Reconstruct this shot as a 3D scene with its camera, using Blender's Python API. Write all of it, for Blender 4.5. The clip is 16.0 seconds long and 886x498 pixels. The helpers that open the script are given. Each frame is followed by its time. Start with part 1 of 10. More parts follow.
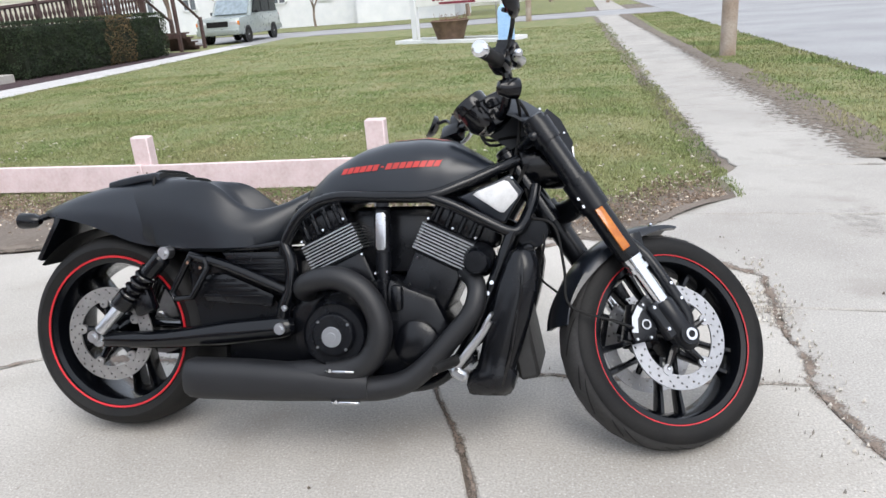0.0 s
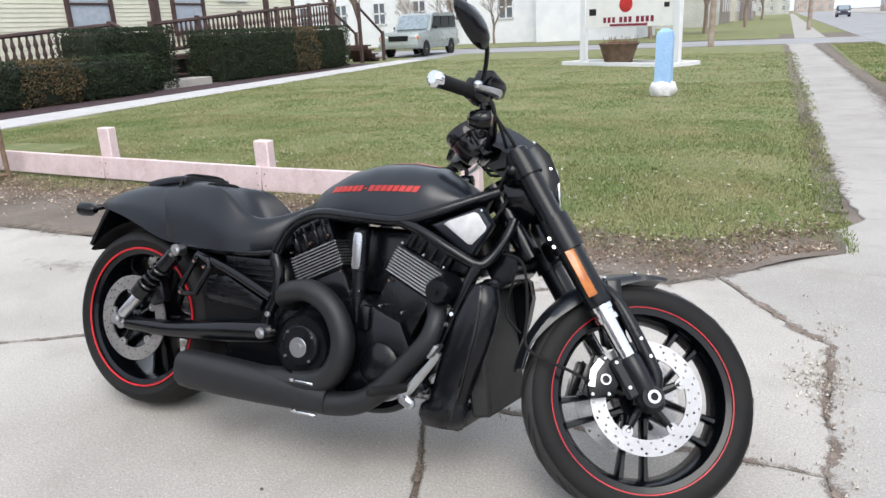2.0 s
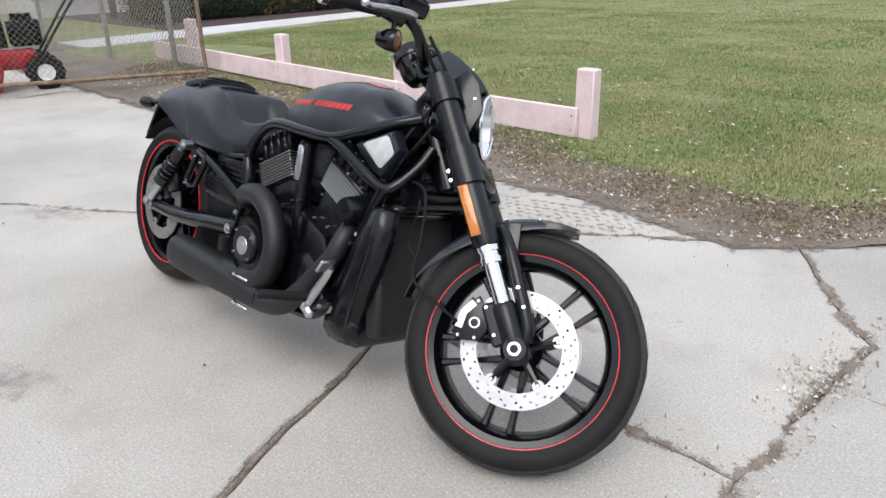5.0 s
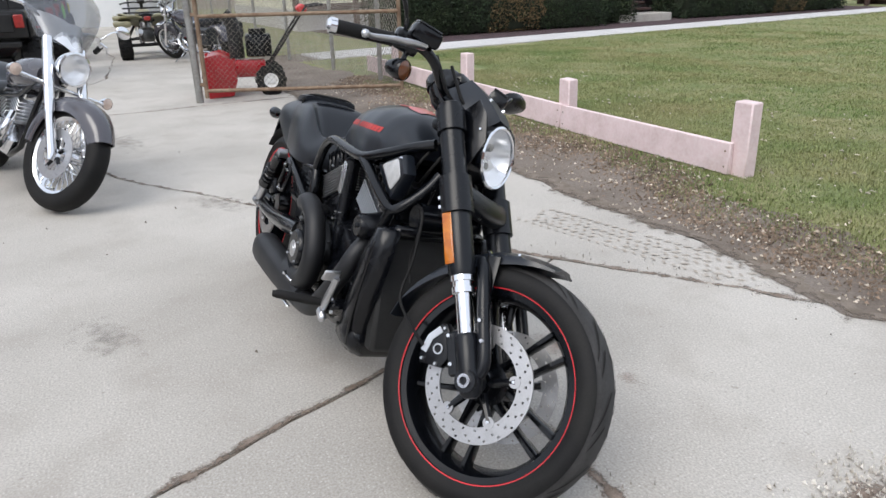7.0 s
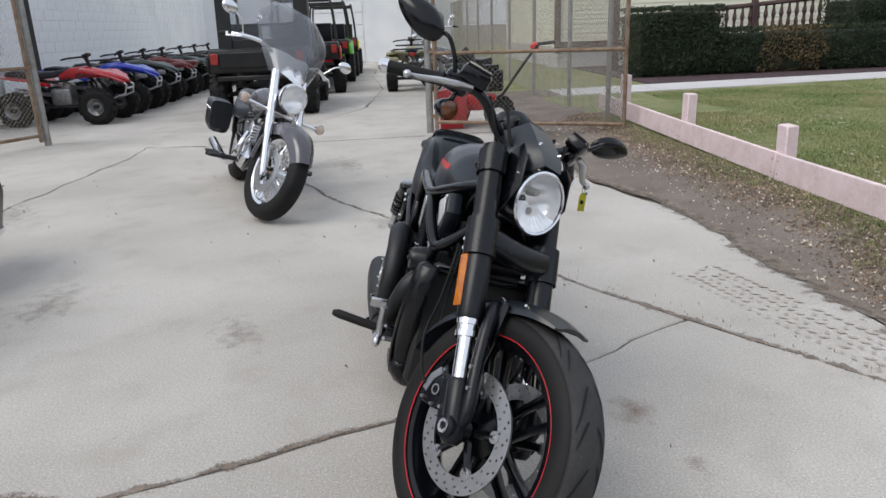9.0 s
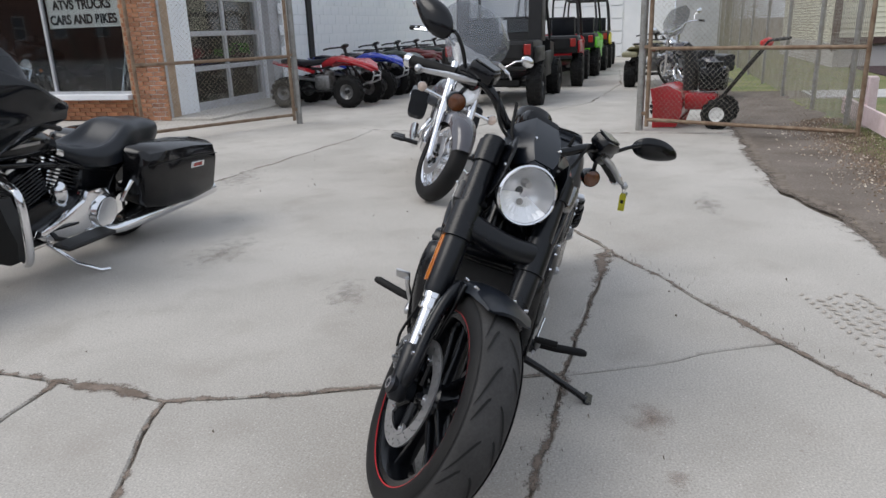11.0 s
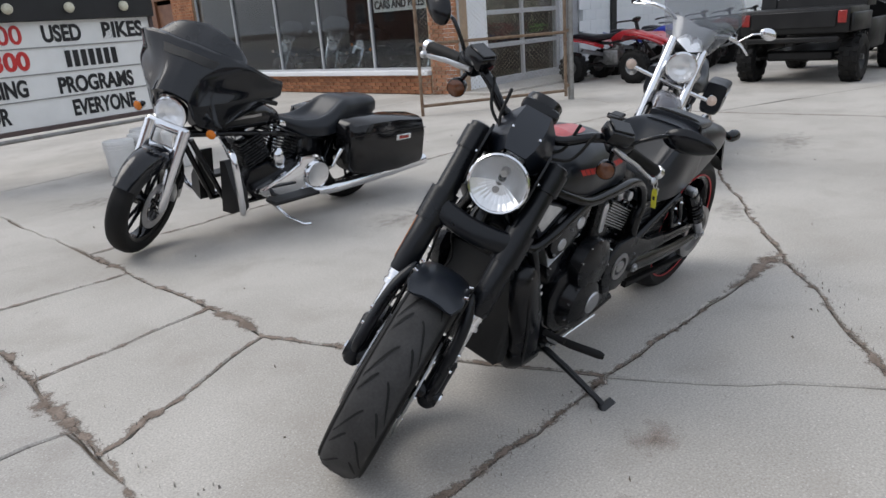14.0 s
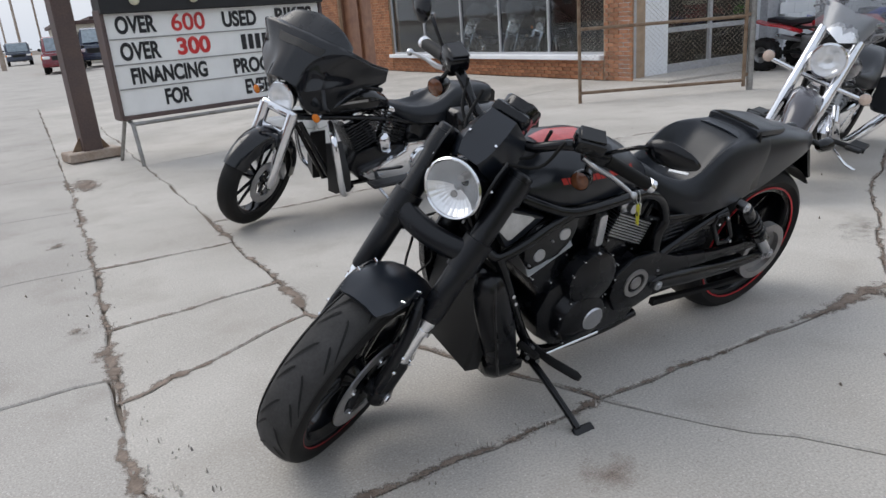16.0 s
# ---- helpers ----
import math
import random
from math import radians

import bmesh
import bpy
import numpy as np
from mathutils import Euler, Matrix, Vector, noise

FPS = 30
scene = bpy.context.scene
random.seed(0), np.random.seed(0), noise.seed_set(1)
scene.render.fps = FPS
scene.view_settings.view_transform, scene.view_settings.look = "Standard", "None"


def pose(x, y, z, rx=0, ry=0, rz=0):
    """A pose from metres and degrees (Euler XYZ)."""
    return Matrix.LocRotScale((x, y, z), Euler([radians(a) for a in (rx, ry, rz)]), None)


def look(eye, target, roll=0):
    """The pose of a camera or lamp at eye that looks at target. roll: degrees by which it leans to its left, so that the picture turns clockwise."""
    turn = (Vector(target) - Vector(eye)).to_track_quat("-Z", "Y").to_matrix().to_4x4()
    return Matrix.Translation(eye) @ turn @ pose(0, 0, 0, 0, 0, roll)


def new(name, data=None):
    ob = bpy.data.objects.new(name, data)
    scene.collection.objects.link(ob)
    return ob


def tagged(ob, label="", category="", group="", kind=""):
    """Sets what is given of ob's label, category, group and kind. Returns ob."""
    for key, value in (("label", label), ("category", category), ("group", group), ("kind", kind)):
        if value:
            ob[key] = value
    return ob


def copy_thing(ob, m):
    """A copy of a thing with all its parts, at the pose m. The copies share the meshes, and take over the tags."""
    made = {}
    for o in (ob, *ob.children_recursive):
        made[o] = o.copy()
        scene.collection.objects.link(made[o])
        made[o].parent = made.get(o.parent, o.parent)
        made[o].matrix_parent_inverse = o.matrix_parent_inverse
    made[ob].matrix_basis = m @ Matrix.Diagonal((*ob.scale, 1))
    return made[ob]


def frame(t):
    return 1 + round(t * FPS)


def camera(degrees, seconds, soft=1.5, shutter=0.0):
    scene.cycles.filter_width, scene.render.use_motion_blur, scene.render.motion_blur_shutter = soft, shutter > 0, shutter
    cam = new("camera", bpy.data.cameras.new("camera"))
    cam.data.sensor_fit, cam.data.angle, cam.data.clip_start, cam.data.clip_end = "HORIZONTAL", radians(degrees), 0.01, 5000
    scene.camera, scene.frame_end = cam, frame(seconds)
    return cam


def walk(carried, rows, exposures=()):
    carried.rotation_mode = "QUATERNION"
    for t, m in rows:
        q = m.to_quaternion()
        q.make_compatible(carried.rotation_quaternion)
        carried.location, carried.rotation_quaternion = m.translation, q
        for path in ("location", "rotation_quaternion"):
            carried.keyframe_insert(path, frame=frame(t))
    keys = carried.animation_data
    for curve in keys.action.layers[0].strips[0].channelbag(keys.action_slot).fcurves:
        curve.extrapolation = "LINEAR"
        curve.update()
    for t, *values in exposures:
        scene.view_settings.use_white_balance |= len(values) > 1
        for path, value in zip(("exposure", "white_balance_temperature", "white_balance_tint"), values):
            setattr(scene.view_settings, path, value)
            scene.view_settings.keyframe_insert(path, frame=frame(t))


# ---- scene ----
cam = camera(64.0, 16.0)
PATH = [
    (0, (1.454, -1.938, 1.264), (1.063, -0.095, 0.594), -4.5),
    (0.5, (1.568, -1.86, 1.271), (1.145, -0.019, 0.614), -4.0),
    (1, (1.687, -1.803, 1.281), (1.18, 0.031, 0.666), -4.1),
    (1.5, (1.848, -1.8, 1.286), (1.185, 0.002, 0.726), -3.7),
    (2, (1.96, -1.757, 1.257), (1.133, -0.037, 0.659), -2.7),
    (2.5, (2.06, -1.653, 1.251), (1.106, -0.013, 0.62), -2.0),
    (3, (2.198, -1.594, 1.246), (1.168, -0.02, 0.565), -2.4),
    (3.5, (2.372, -1.576, 1.241), (1.253, -0.073, 0.542), -2.9),
    (4, (2.481, -1.503, 1.218), (1.308, -0.065, 0.471), -2.9),
    (4.2, (2.506, -1.456, 1.212), (1.317, -0.04, 0.453), -2.6),
    (6.5, (2.962, -0.918, 1.246), (1.37, 0.051, 0.52), -0.9),
    (7, (3.03, -0.793, 1.242), (1.35, 0.026, 0.53), -1.6),
    (7.5, (3.153, -0.657, 1.248), (1.374, -0.043, 0.569), -1.6),
    (8, (3.181, -0.516, 1.231), (1.35, -0.053, 0.572), -1.4),
    (8.5, (3.179, -0.368, 1.235), (1.303, -0.082, 0.605), -1.6),
    (10.8, (3.261, 0.428, 1.23), (1.398, -0.01, 0.649), -2.4),
    (11, (3.283, 0.508, 1.225), (1.455, -0.045, 0.632), -2.0),
    (11.5, (3.261, 0.68, 1.208), (1.511, -0.078, 0.606), -2.3),
    (12, (3.196, 0.802, 1.194), (1.547, -0.125, 0.546), -3.1),
    (12.5, (3.146, 0.934, 1.189), (1.562, -0.082, 0.513), -4.6),
    (13, (3.099, 1.134, 1.21), (1.607, -0.036, 0.573), -4.1),
    (13.5, (2.99, 1.268, 1.217), (1.573, -0.009, 0.615), -4.4),
    (14, (2.859, 1.382, 1.213), (1.491, 0.057, 0.6), -4.4),
    (14.5, (2.755, 1.534, 1.229), (1.467, 0.124, 0.635), -4.5),
    (15, (2.637, 1.693, 1.24), (1.501, 0.154, 0.658), -4.6),
    (15.5, (2.491, 1.728, 1.225), (1.454, 0.115, 0.654), -4.7),
    (16, (2.325, 1.763, 1.211), (1.387, 0.109, 0.591), -4.6),
]
walk(cam, [(t, look(eye, target, roll)) for t, eye, target, roll in PATH], [(0, 0.76), (4.2, 0.64), (6.5, 0.55), (7.5, 0.39), (8.5, 0.26), (11, 0.1), (12.5, 0.1), (14, 0.14), (16, 0.14)])

# ---- light: bright overcast day ----
world = bpy.data.worlds.new("overcast")
scene.world = world
world.use_nodes = True
wn = world.node_tree.nodes
sky = wn.new("ShaderNodeTexSky")
sky.sky_type, sky.sun_disc = "NISHITA", False
sky.sun_elevation, sky.sun_rotation = radians(53), radians(148)
sky.air_density, sky.dust_density, sky.ozone_density = 1.0, 5.0, 0.6
soft_sky = wn.new("ShaderNodeMixRGB")
soft_sky.inputs["Fac"].default_value = 0.72
soft_sky.inputs["Color2"].default_value = (7.3, 7.9, 8.95, 1)
world.node_tree.links.new(sky.outputs["Color"], soft_sky.inputs["Color1"])
world.node_tree.links.new(soft_sky.outputs["Color"], wn["Background"].inputs["Color"])
wn["Background"].inputs["Strength"].default_value = 0.114
sun = new("sun", bpy.data.lights.new("sun", "SUN"))
sun.data.energy, sun.data.angle, sun.data.color = 1.2, radians(40), (1.0, 0.99, 0.97)
sun.matrix_world = look((3.4, -5.4, 8.6), (0, 0, 0))


# ---- materials ----
def mat(name, c1, c2=None, rough=0.5, metal=0.0, scale=6.0, fine=90.0, bump=0.15, dist=0.002, coat=0.0, mix=0.35, island=0.0, rnd=0.0, rvar=0.12, spec=0.5):
    """Two-scale procedural surface: broad patches of c1 and c2, fine grain in colour, gloss and relief."""
    m = bpy.data.materials.new(name)
    m.use_nodes = True
    n, l = m.node_tree.nodes, m.node_tree.links
    b = n["Principled BSDF"]
    c2 = c2 or tuple(v * 0.72 for v in c1)
    tc = n.new("ShaderNodeTexCoord")
    big, small = n.new("ShaderNodeTexNoise"), n.new("ShaderNodeTexNoise")
    for node, s, d in ((big, scale, 4), (small, fine, 3)):
        node.inputs["Scale"].default_value, node.inputs["Detail"].default_value = s, d
        l.new(tc.outputs["Object"], node.inputs["Vector"])
    ramp = n.new("ShaderNodeMapRange")
    ramp.inputs["From Min"].default_value, ramp.inputs["From Max"].default_value = 0.36, 0.66
    l.new(big.outputs["Fac"], ramp.inputs["Value"])
    m1 = n.new("ShaderNodeMixRGB")
    m1.inputs["Color1"].default_value, m1.inputs["Color2"].default_value = (*c1, 1), (*c2, 1)
    l.new(ramp.outputs["Result"], m1.inputs["Fac"])
    m2 = n.new("ShaderNodeMixRGB")
    m2.blend_type = "OVERLAY"
    m2.inputs["Fac"].default_value = mix
    l.new(m1.outputs["Color"], m2.inputs["Color1"])
    l.new(small.outputs["Fac"], m2.inputs["Color2"])
    out = m2.outputs["Color"]
    if island or rnd:
        src = n.new("ShaderNodeNewGeometry").outputs["Random Per Island"] if island else n.new("ShaderNodeObjectInfo").outputs["Random"]
        k = n.new("ShaderNodeMapRange")
        k.inputs["To Min"].default_value, k.inputs["To Max"].default_value = 1 - (island or rnd), 1 + (island or rnd)
        l.new(src, k.inputs["Value"])
        hsv = n.new("ShaderNodeHueSaturation")
        l.new(k.outputs["Result"], hsv.inputs["Value"])
        l.new(out, hsv.inputs["Color"])
        out = hsv.outputs["Color"]
    l.new(out, b.inputs["Base Color"])
    rr = n.new("ShaderNodeMapRange")
    rr.inputs["To Min"].default_value, rr.inputs["To Max"].default_value = max(0.02, rough - rvar), min(1, rough + rvar)
    l.new(big.outputs["Fac"], rr.inputs["Value"])
    l.new(rr.outputs["Result"], b.inputs["Roughness"])
    b.inputs["Metallic"].default_value = metal
    b.inputs["Specular IOR Level"].default_value = spec
    if coat:
        b.inputs["Coat Weight"].default_value, b.inputs["Coat Roughness"].default_value = coat, 0.06
    if bump:
        bp = n.new("ShaderNodeBump")
        bp.inputs["Strength"].default_value, bp.inputs["Distance"].default_value = bump, dist
        l.new(small.outputs["Fac"], bp.inputs["Height"])
        l.new(bp.outputs["Normal"], b.inputs["Normal"])
    return m


def concrete_mat(name, c1, c2, stain):
    """Weathered concrete: broad stains, blotches, pale and dark aggregate specks, pitted relief."""
    m = mat(name, c1, c2, rough=0.9, scale=0.9, fine=140, bump=0.14, dist=0.002, mix=0.5, rvar=0.06)
    n, l = m.node_tree.nodes, m.node_tree.links
    b = n["Principled BSDF"]
    base = b.inputs["Base Color"].links[0].from_socket
    tc = n["Texture Coordinate"]
    blot, speck, pit = n.new("ShaderNodeTexNoise"), n.new("ShaderNodeTexVoronoi"), n.new("ShaderNodeTexNoise")
    for node, s in ((blot, 3.2), (speck, 95.0), (pit, 30.0)):
        node.inputs["Scale"].default_value = s
        l.new(tc.outputs["Object"], node.inputs["Vector"])
    blot.inputs["Detail"].default_value, pit.inputs["Detail"].default_value = 6, 5
    r1 = n.new("ShaderNodeMapRange")
    r1.inputs["From Min"].default_value, r1.inputs["From Max"].default_value, r1.inputs["To Max"].default_value = 0.52, 0.74, 0.5
    l.new(blot.outputs["Fac"], r1.inputs["Value"])
    x1 = n.new("ShaderNodeMixRGB")
    x1.inputs["Color2"].default_value = (*stain, 1)
    l.new(r1.outputs["Result"], x1.inputs["Fac"])
    l.new(base, x1.inputs["Color1"])
    r2 = n.new("ShaderNodeMapRange")
    r2.inputs["From Min"].default_value, r2.inputs["From Max"].default_value, r2.inputs["To Min"].default_value, r2.inputs["To Max"].default_value = 0.10, 0.34, 0.52, 0.0
    l.new(speck.outputs["Distance"], r2.inputs["Value"])
    x2 = n.new("ShaderNodeMixRGB")
    l.new(r2.outputs["Result"], x2.inputs["Fac"])
    l.new(x1.outputs["Color"], x2.inputs["Color1"])
    tint = n.new("ShaderNodeMixRGB")
    tint.inputs["Color1"].default_value, tint.inputs["Color2"].default_value = (0.14, 0.13, 0.12, 1), (0.85, 0.83, 0.79, 1)
    l.new(speck.outputs["Color"], tint.inputs["Fac"])
    l.new(tint.outputs["Color"], x2.inputs["Color2"])
    r3 = n.new("ShaderNodeMapRange")
    r3.inputs["From Min"].default_value, r3.inputs["From Max"].default_value, r3.inputs["To Max"].default_value = 0.66, 0.76, 0.45
    l.new(pit.outputs["Fac"], r3.inputs["Value"])
    x3 = n.new("ShaderNodeMixRGB")
    x3.inputs["Color2"].default_value = (stain[0] * 0.55, stain[1] * 0.52, stain[2] * 0.5, 1)
    l.new(r3.outputs["Result"], x3.inputs["Fac"])
    l.new(x2.outputs["Color"], x3.inputs["Color1"])
    l.new(x3.outputs["Color"], b.inputs["Base Color"])
    return m


def glass_mat(name, color=(0.8, 0.85, 0.85), rough=0.02):
    m = bpy.data.materials.new(name)
    m.use_nodes = True
    b = m.node_tree.nodes["Principled BSDF"]
    b.inputs["Base Color"].default_value = (*color, 1)
    b.inputs["Roughness"].default_value, b.inputs["Transmission Weight"].default_value, b.inputs["IOR"].default_value = rough, 1.0, 1.45
    return m


def clear_mat(name, color=(0.9, 0.92, 0.93), alpha=0.14, rough=0.02):
    """Thin clear plastic or glass, seen through but for a light haze and its gloss."""
    m = bpy.data.materials.new(name)
    m.use_nodes = True
    b = m.node_tree.nodes["Principled BSDF"]
    b.inputs["Base Color"].default_value = (*color, 1)
    b.inputs["Roughness"].default_value, b.inputs["Alpha"].default_value, b.inputs["Coat Weight"].default_value = rough, alpha, 1.0
    return m


CONCRETE = concrete_mat("weathered concrete", (0.475, 0.45, 0.413), (0.375, 0.353, 0.32), (0.31, 0.28, 0.245))
WALKCRETE = concrete_mat("pale sidewalk concrete", (0.41, 0.39, 0.36), (0.34, 0.32, 0.295), (0.25, 0.225, 0.2))
PALECRETE = concrete_mat("light path concrete", (0.56, 0.55, 0.55), (0.5, 0.49, 0.49), (0.42, 0.4, 0.38))
SOIL = mat("dark gritty soil", (0.13, 0.105, 0.085), (0.2, 0.17, 0.14), rough=0.95, scale=3, fine=120, bump=0.6, dist=0.008, mix=0.6)
CRACKDIRT = mat("grey brown crack dirt", (0.17, 0.145, 0.12), (0.26, 0.23, 0.2), rough=0.95, scale=9, fine=160, bump=0.6, dist=0.004, mix=0.6)
DIRT = mat("brown worn dirt", (0.19, 0.16, 0.135), (0.13, 0.105, 0.085), rough=0.95, scale=2.2, fine=80, bump=0.7, dist=0.01, mix=0.55)
LAWN = mat("short spring turf", (0.14, 0.175, 0.058), (0.25, 0.235, 0.115), rough=0.9, scale=2.2, fine=45, bump=0.9, dist=0.02, mix=0.6)
BLADE = mat("grass blades", (0.152, 0.21, 0.064), (0.3, 0.285, 0.14), rough=0.7, scale=0.9, fine=30, bump=0, mix=0.3, island=0.35)
LITTER = mat("dry leaf and wood chips", (0.27, 0.2, 0.145), (0.15, 0.11, 0.082), rough=0.9, scale=8, fine=90, bump=0.2, island=0.45)
GRIT = mat("pale concrete grit", (0.5, 0.47, 0.43), (0.3, 0.27, 0.24), rough=0.9, bump=0, island=0.4)
ASPHALT = mat("grey road surface", (0.33, 0.33, 0.335), (0.27, 0.27, 0.275), rough=0.9, scale=0.5, fine=60, bump=0.3, mix=0.3)
PINK = mat("chalky pale pink paint on wood", (0.76, 0.62, 0.63), (0.66, 0.53, 0.53), rough=0.75, scale=7, fine=45, bump=0.3, mix=0.25)
SIDING = mat("cream clapboard paint", (0.78, 0.77, 0.62), (0.72, 0.71, 0.57), rough=0.6, scale=2, fine=40, bump=0.1, mix=0.15)
WHITEPAINT = mat("white exterior paint", (0.8, 0.81, 0.83), (0.72, 0.74, 0.77), rough=0.65, scale=1.5, fine=30, bump=0.2, mix=0.15)
WHITEBLOCK = mat("white painted blockwork", (0.88, 0.9, 0.92), (0.8, 0.83, 0.86), rough=0.7, scale=1.2, fine=50, bump=0.4, dist=0.004, mix=0.2)
BRICK = mat("orange brown brick", (0.36, 0.165, 0.08), (0.27, 0.11, 0.055), rough=0.85, scale=5, fine=70, bump=0.4, mix=0.35, rnd=0.28)
MORTAR = mat("sandy mortar", (0.42, 0.3, 0.2), rough=0.95, fine=120, bump=0.4)
BROWNWOOD = mat("dark brown stained wood", (0.06, 0.033, 0.03), (0.09, 0.055, 0.05), rough=0.7, scale=4, fine=40, bump=0.25)
REDWOOD = mat("reddish brown door wood", (0.2, 0.095, 0.05), (0.14, 0.06, 0.035), rough=0.5, scale=4, fine=40, bump=0.2)
HEDGE = mat("evergreen hedge foliage", (0.018, 0.033, 0.014), (0.029, 0.044, 0.017), rough=0.85, scale=1.6, fine=30, bump=0, island=0.5)
HEDGEDRY = mat("browned hedge foliage", (0.15, 0.10, 0.045), (0.1, 0.075, 0.035), rough=0.8, scale=2, fine=30, bump=0, island=0.4)
# the shade between the leaves is put into this dark colour
HEDGECORE = mat("hedge twigs with inner shade in their colour", (0.018, 0.025, 0.012), rough=0.9, fine=40, bump=0.3)
MULCH = mat("dark purple brown mulch", (0.075, 0.045, 0.05), (0.05, 0.032, 0.035), rough=0.95, scale=5, fine=60, bump=0.9, dist=0.015, mix=0.6)
GALV = mat("weathered galvanised steel", (0.36, 0.36, 0.35), (0.27, 0.26, 0.24), rough=0.5, metal=0.7, scale=9, fine=60, bump=0.1)
RUST = mat("rusty painted steel pipe", (0.27, 0.2, 0.14), (0.18, 0.115, 0.075), rough=0.75, metal=0.25, scale=11, fine=70, bump=0.3)
WIRE = mat("chain link wire", (0.33, 0.32, 0.29), (0.25, 0.22, 0.18), rough=0.55, metal=0.6, scale=5, fine=50, bump=0)
# near-black base: the dimness of unlit rooms is put into the colour
DARK = mat("interior with dimness in its colour", (0.018, 0.018, 0.02), (0.035, 0.032, 0.03), rough=0.8, scale=1.3, fine=12, bump=0)
DOORGREY = mat("grey painted door frame", (0.45, 0.46, 0.48), (0.38, 0.39, 0.41), rough=0.5, scale=2, fine=30, bump=0.1)
PANE = glass_mat("window glass", (0.6, 0.64, 0.65))
SIGNWHITE = mat("aged white sign plastic", (0.87, 0.87, 0.85), (0.8, 0.8, 0.78), rough=0.4, scale=3, fine=20, bump=0.03, mix=0.1)
SIGNBLACK = mat("black sign letters", (0.012, 0.012, 0.014), rough=0.5, bump=0)
SIGNRED = mat("red sign letters", (0.62, 0.035, 0.035), rough=0.45, bump=0)
POLEWOOD = mat("weathered grey pole wood", (0.4, 0.34, 0.29), (0.28, 0.21, 0.16), rough=0.85, scale=3, fine=35, bump=0.5, dist=0.006)
POSTBROWN = mat("dark red brown steel paint", (0.085, 0.06, 0.058), (0.11, 0.075, 0.065), rough=0.55, scale=5, fine=50, bump=0.1)
BLUEPAINT = mat("pale blue wooden post paint", (0.3, 0.5, 0.78), (0.36, 0.55, 0.8), rough=0.7, scale=7, fine=40, bump=0.15)
WHITEROCK = mat("white painted stone", (0.8, 0.8, 0.8), rough=0.7, fine=40, bump=0.4)
TWIG = mat("bare shrub twigs", (0.2, 0.15, 0.12), (0.28, 0.22, 0.18), rough=0.9, bump=0, island=0.3)
WICKER = mat("brown wicker basket", (0.17, 0.11, 0.08), (0.11, 0.07, 0.05), rough=0.8, fine=60, bump=0.5)


def stain_mat(name, c1, c2, sharp=0.35):
    """Dirt that lies thick where its own mass says so and breaks up into grains at its edges."""
    m = mat(name, c1, c2, rough=0.95, scale=14, fine=220, bump=0.6, dist=0.003, mix=0.5)
    n, l = m.node_tree.nodes, m.node_tree.links
    b = n["Principled BSDF"]
    at = n.new("ShaderNodeAttribute")
    at.attribute_name = "mass"
    tc = n["Texture Coordinate"]
    n1, n2 = n.new("ShaderNodeTexNoise"), n.new("ShaderNodeTexNoise")
    for node, s, d in ((n1, 16.0, 6), (n2, 130.0, 3)):
        node.inputs["Scale"].default_value, node.inputs["Detail"].default_value = s, d
        l.new(tc.outputs["Object"], node.inputs["Vector"])
    add = n.new("ShaderNodeMath")
    add.operation = "MULTIPLY_ADD"
    add.inputs[1].default_value = 1.5
    l.new(n1.outputs["Fac"], add.inputs[0])
    l.new(at.outputs["Fac"], add.inputs[2])
    add2 = n.new("ShaderNodeMath")
    add2.operation = "MULTIPLY_ADD"
    add2.inputs[1].default_value = 0.7
    l.new(n2.outputs["Fac"], add2.inputs[0])
    l.new(add.outputs[0], add2.inputs[2])
    r = n.new("ShaderNodeMapRange")
    r.inputs["From Min"].default_value, r.inputs["From Max"].default_value = 1.42, 1.42 + sharp
    l.new(add2.outputs[0], r.inputs["Value"])
    l.new(r.outputs["Result"], b.inputs["Alpha"])
    return m


CRACKSTAIN = stain_mat("grey brown crack dirt", (0.15, 0.115, 0.09), (0.25, 0.2, 0.165))
EDGEDIRT = stain_mat("brown dirt trodden thin", (0.2, 0.165, 0.135), (0.135, 0.11, 0.085), 0.3)
RUSTSTAIN = stain_mat("faint rusty stain on concrete", (0.27, 0.17, 0.12), (0.3, 0.22, 0.17), 1.6)
GREYSTAIN = stain_mat("faint dark tyre and oil stain", (0.2, 0.18, 0.16), (0.26, 0.235, 0.21), 1.5)

# ---- building helpers ----
def part(name, bm, material, parent=None, label="", sharp=38):
    """Links a bmesh as one mesh object, under a thing or a part where one is given."""
    bmesh.ops.recalc_face_normals(bm, faces=bm.faces)
    me = bpy.data.meshes.new(name)
    bm.to_mesh(me)
    bm.free()
    me.materials.append(material)
    if sharp:
        me.shade_smooth()
        me.set_sharp_from_angle(angle=radians(sharp))
    ob = new(name, me)
    ob.parent = parent
    if label:
        ob["label"] = label
    if parent and name.endswith("bolt"):
        ob["kind"] = "stuff"
    return ob


def thing(name, label, category, m=None, group="", kind=""):
    ob = tagged(new(name), label, category, group, kind)
    ob.empty_display_size = 0.1
    if m is not None:
        ob.matrix_basis = m
    return ob


def raw(name, verts, faces, material, parent=None, smooth=False):
    me = bpy.data.meshes.new(name)
    me.from_pydata(verts, [], faces)
    me.materials.append(material)
    if smooth:
        me.shade_smooth()
    ob = new(name, me)
    ob.parent = parent
    return ob


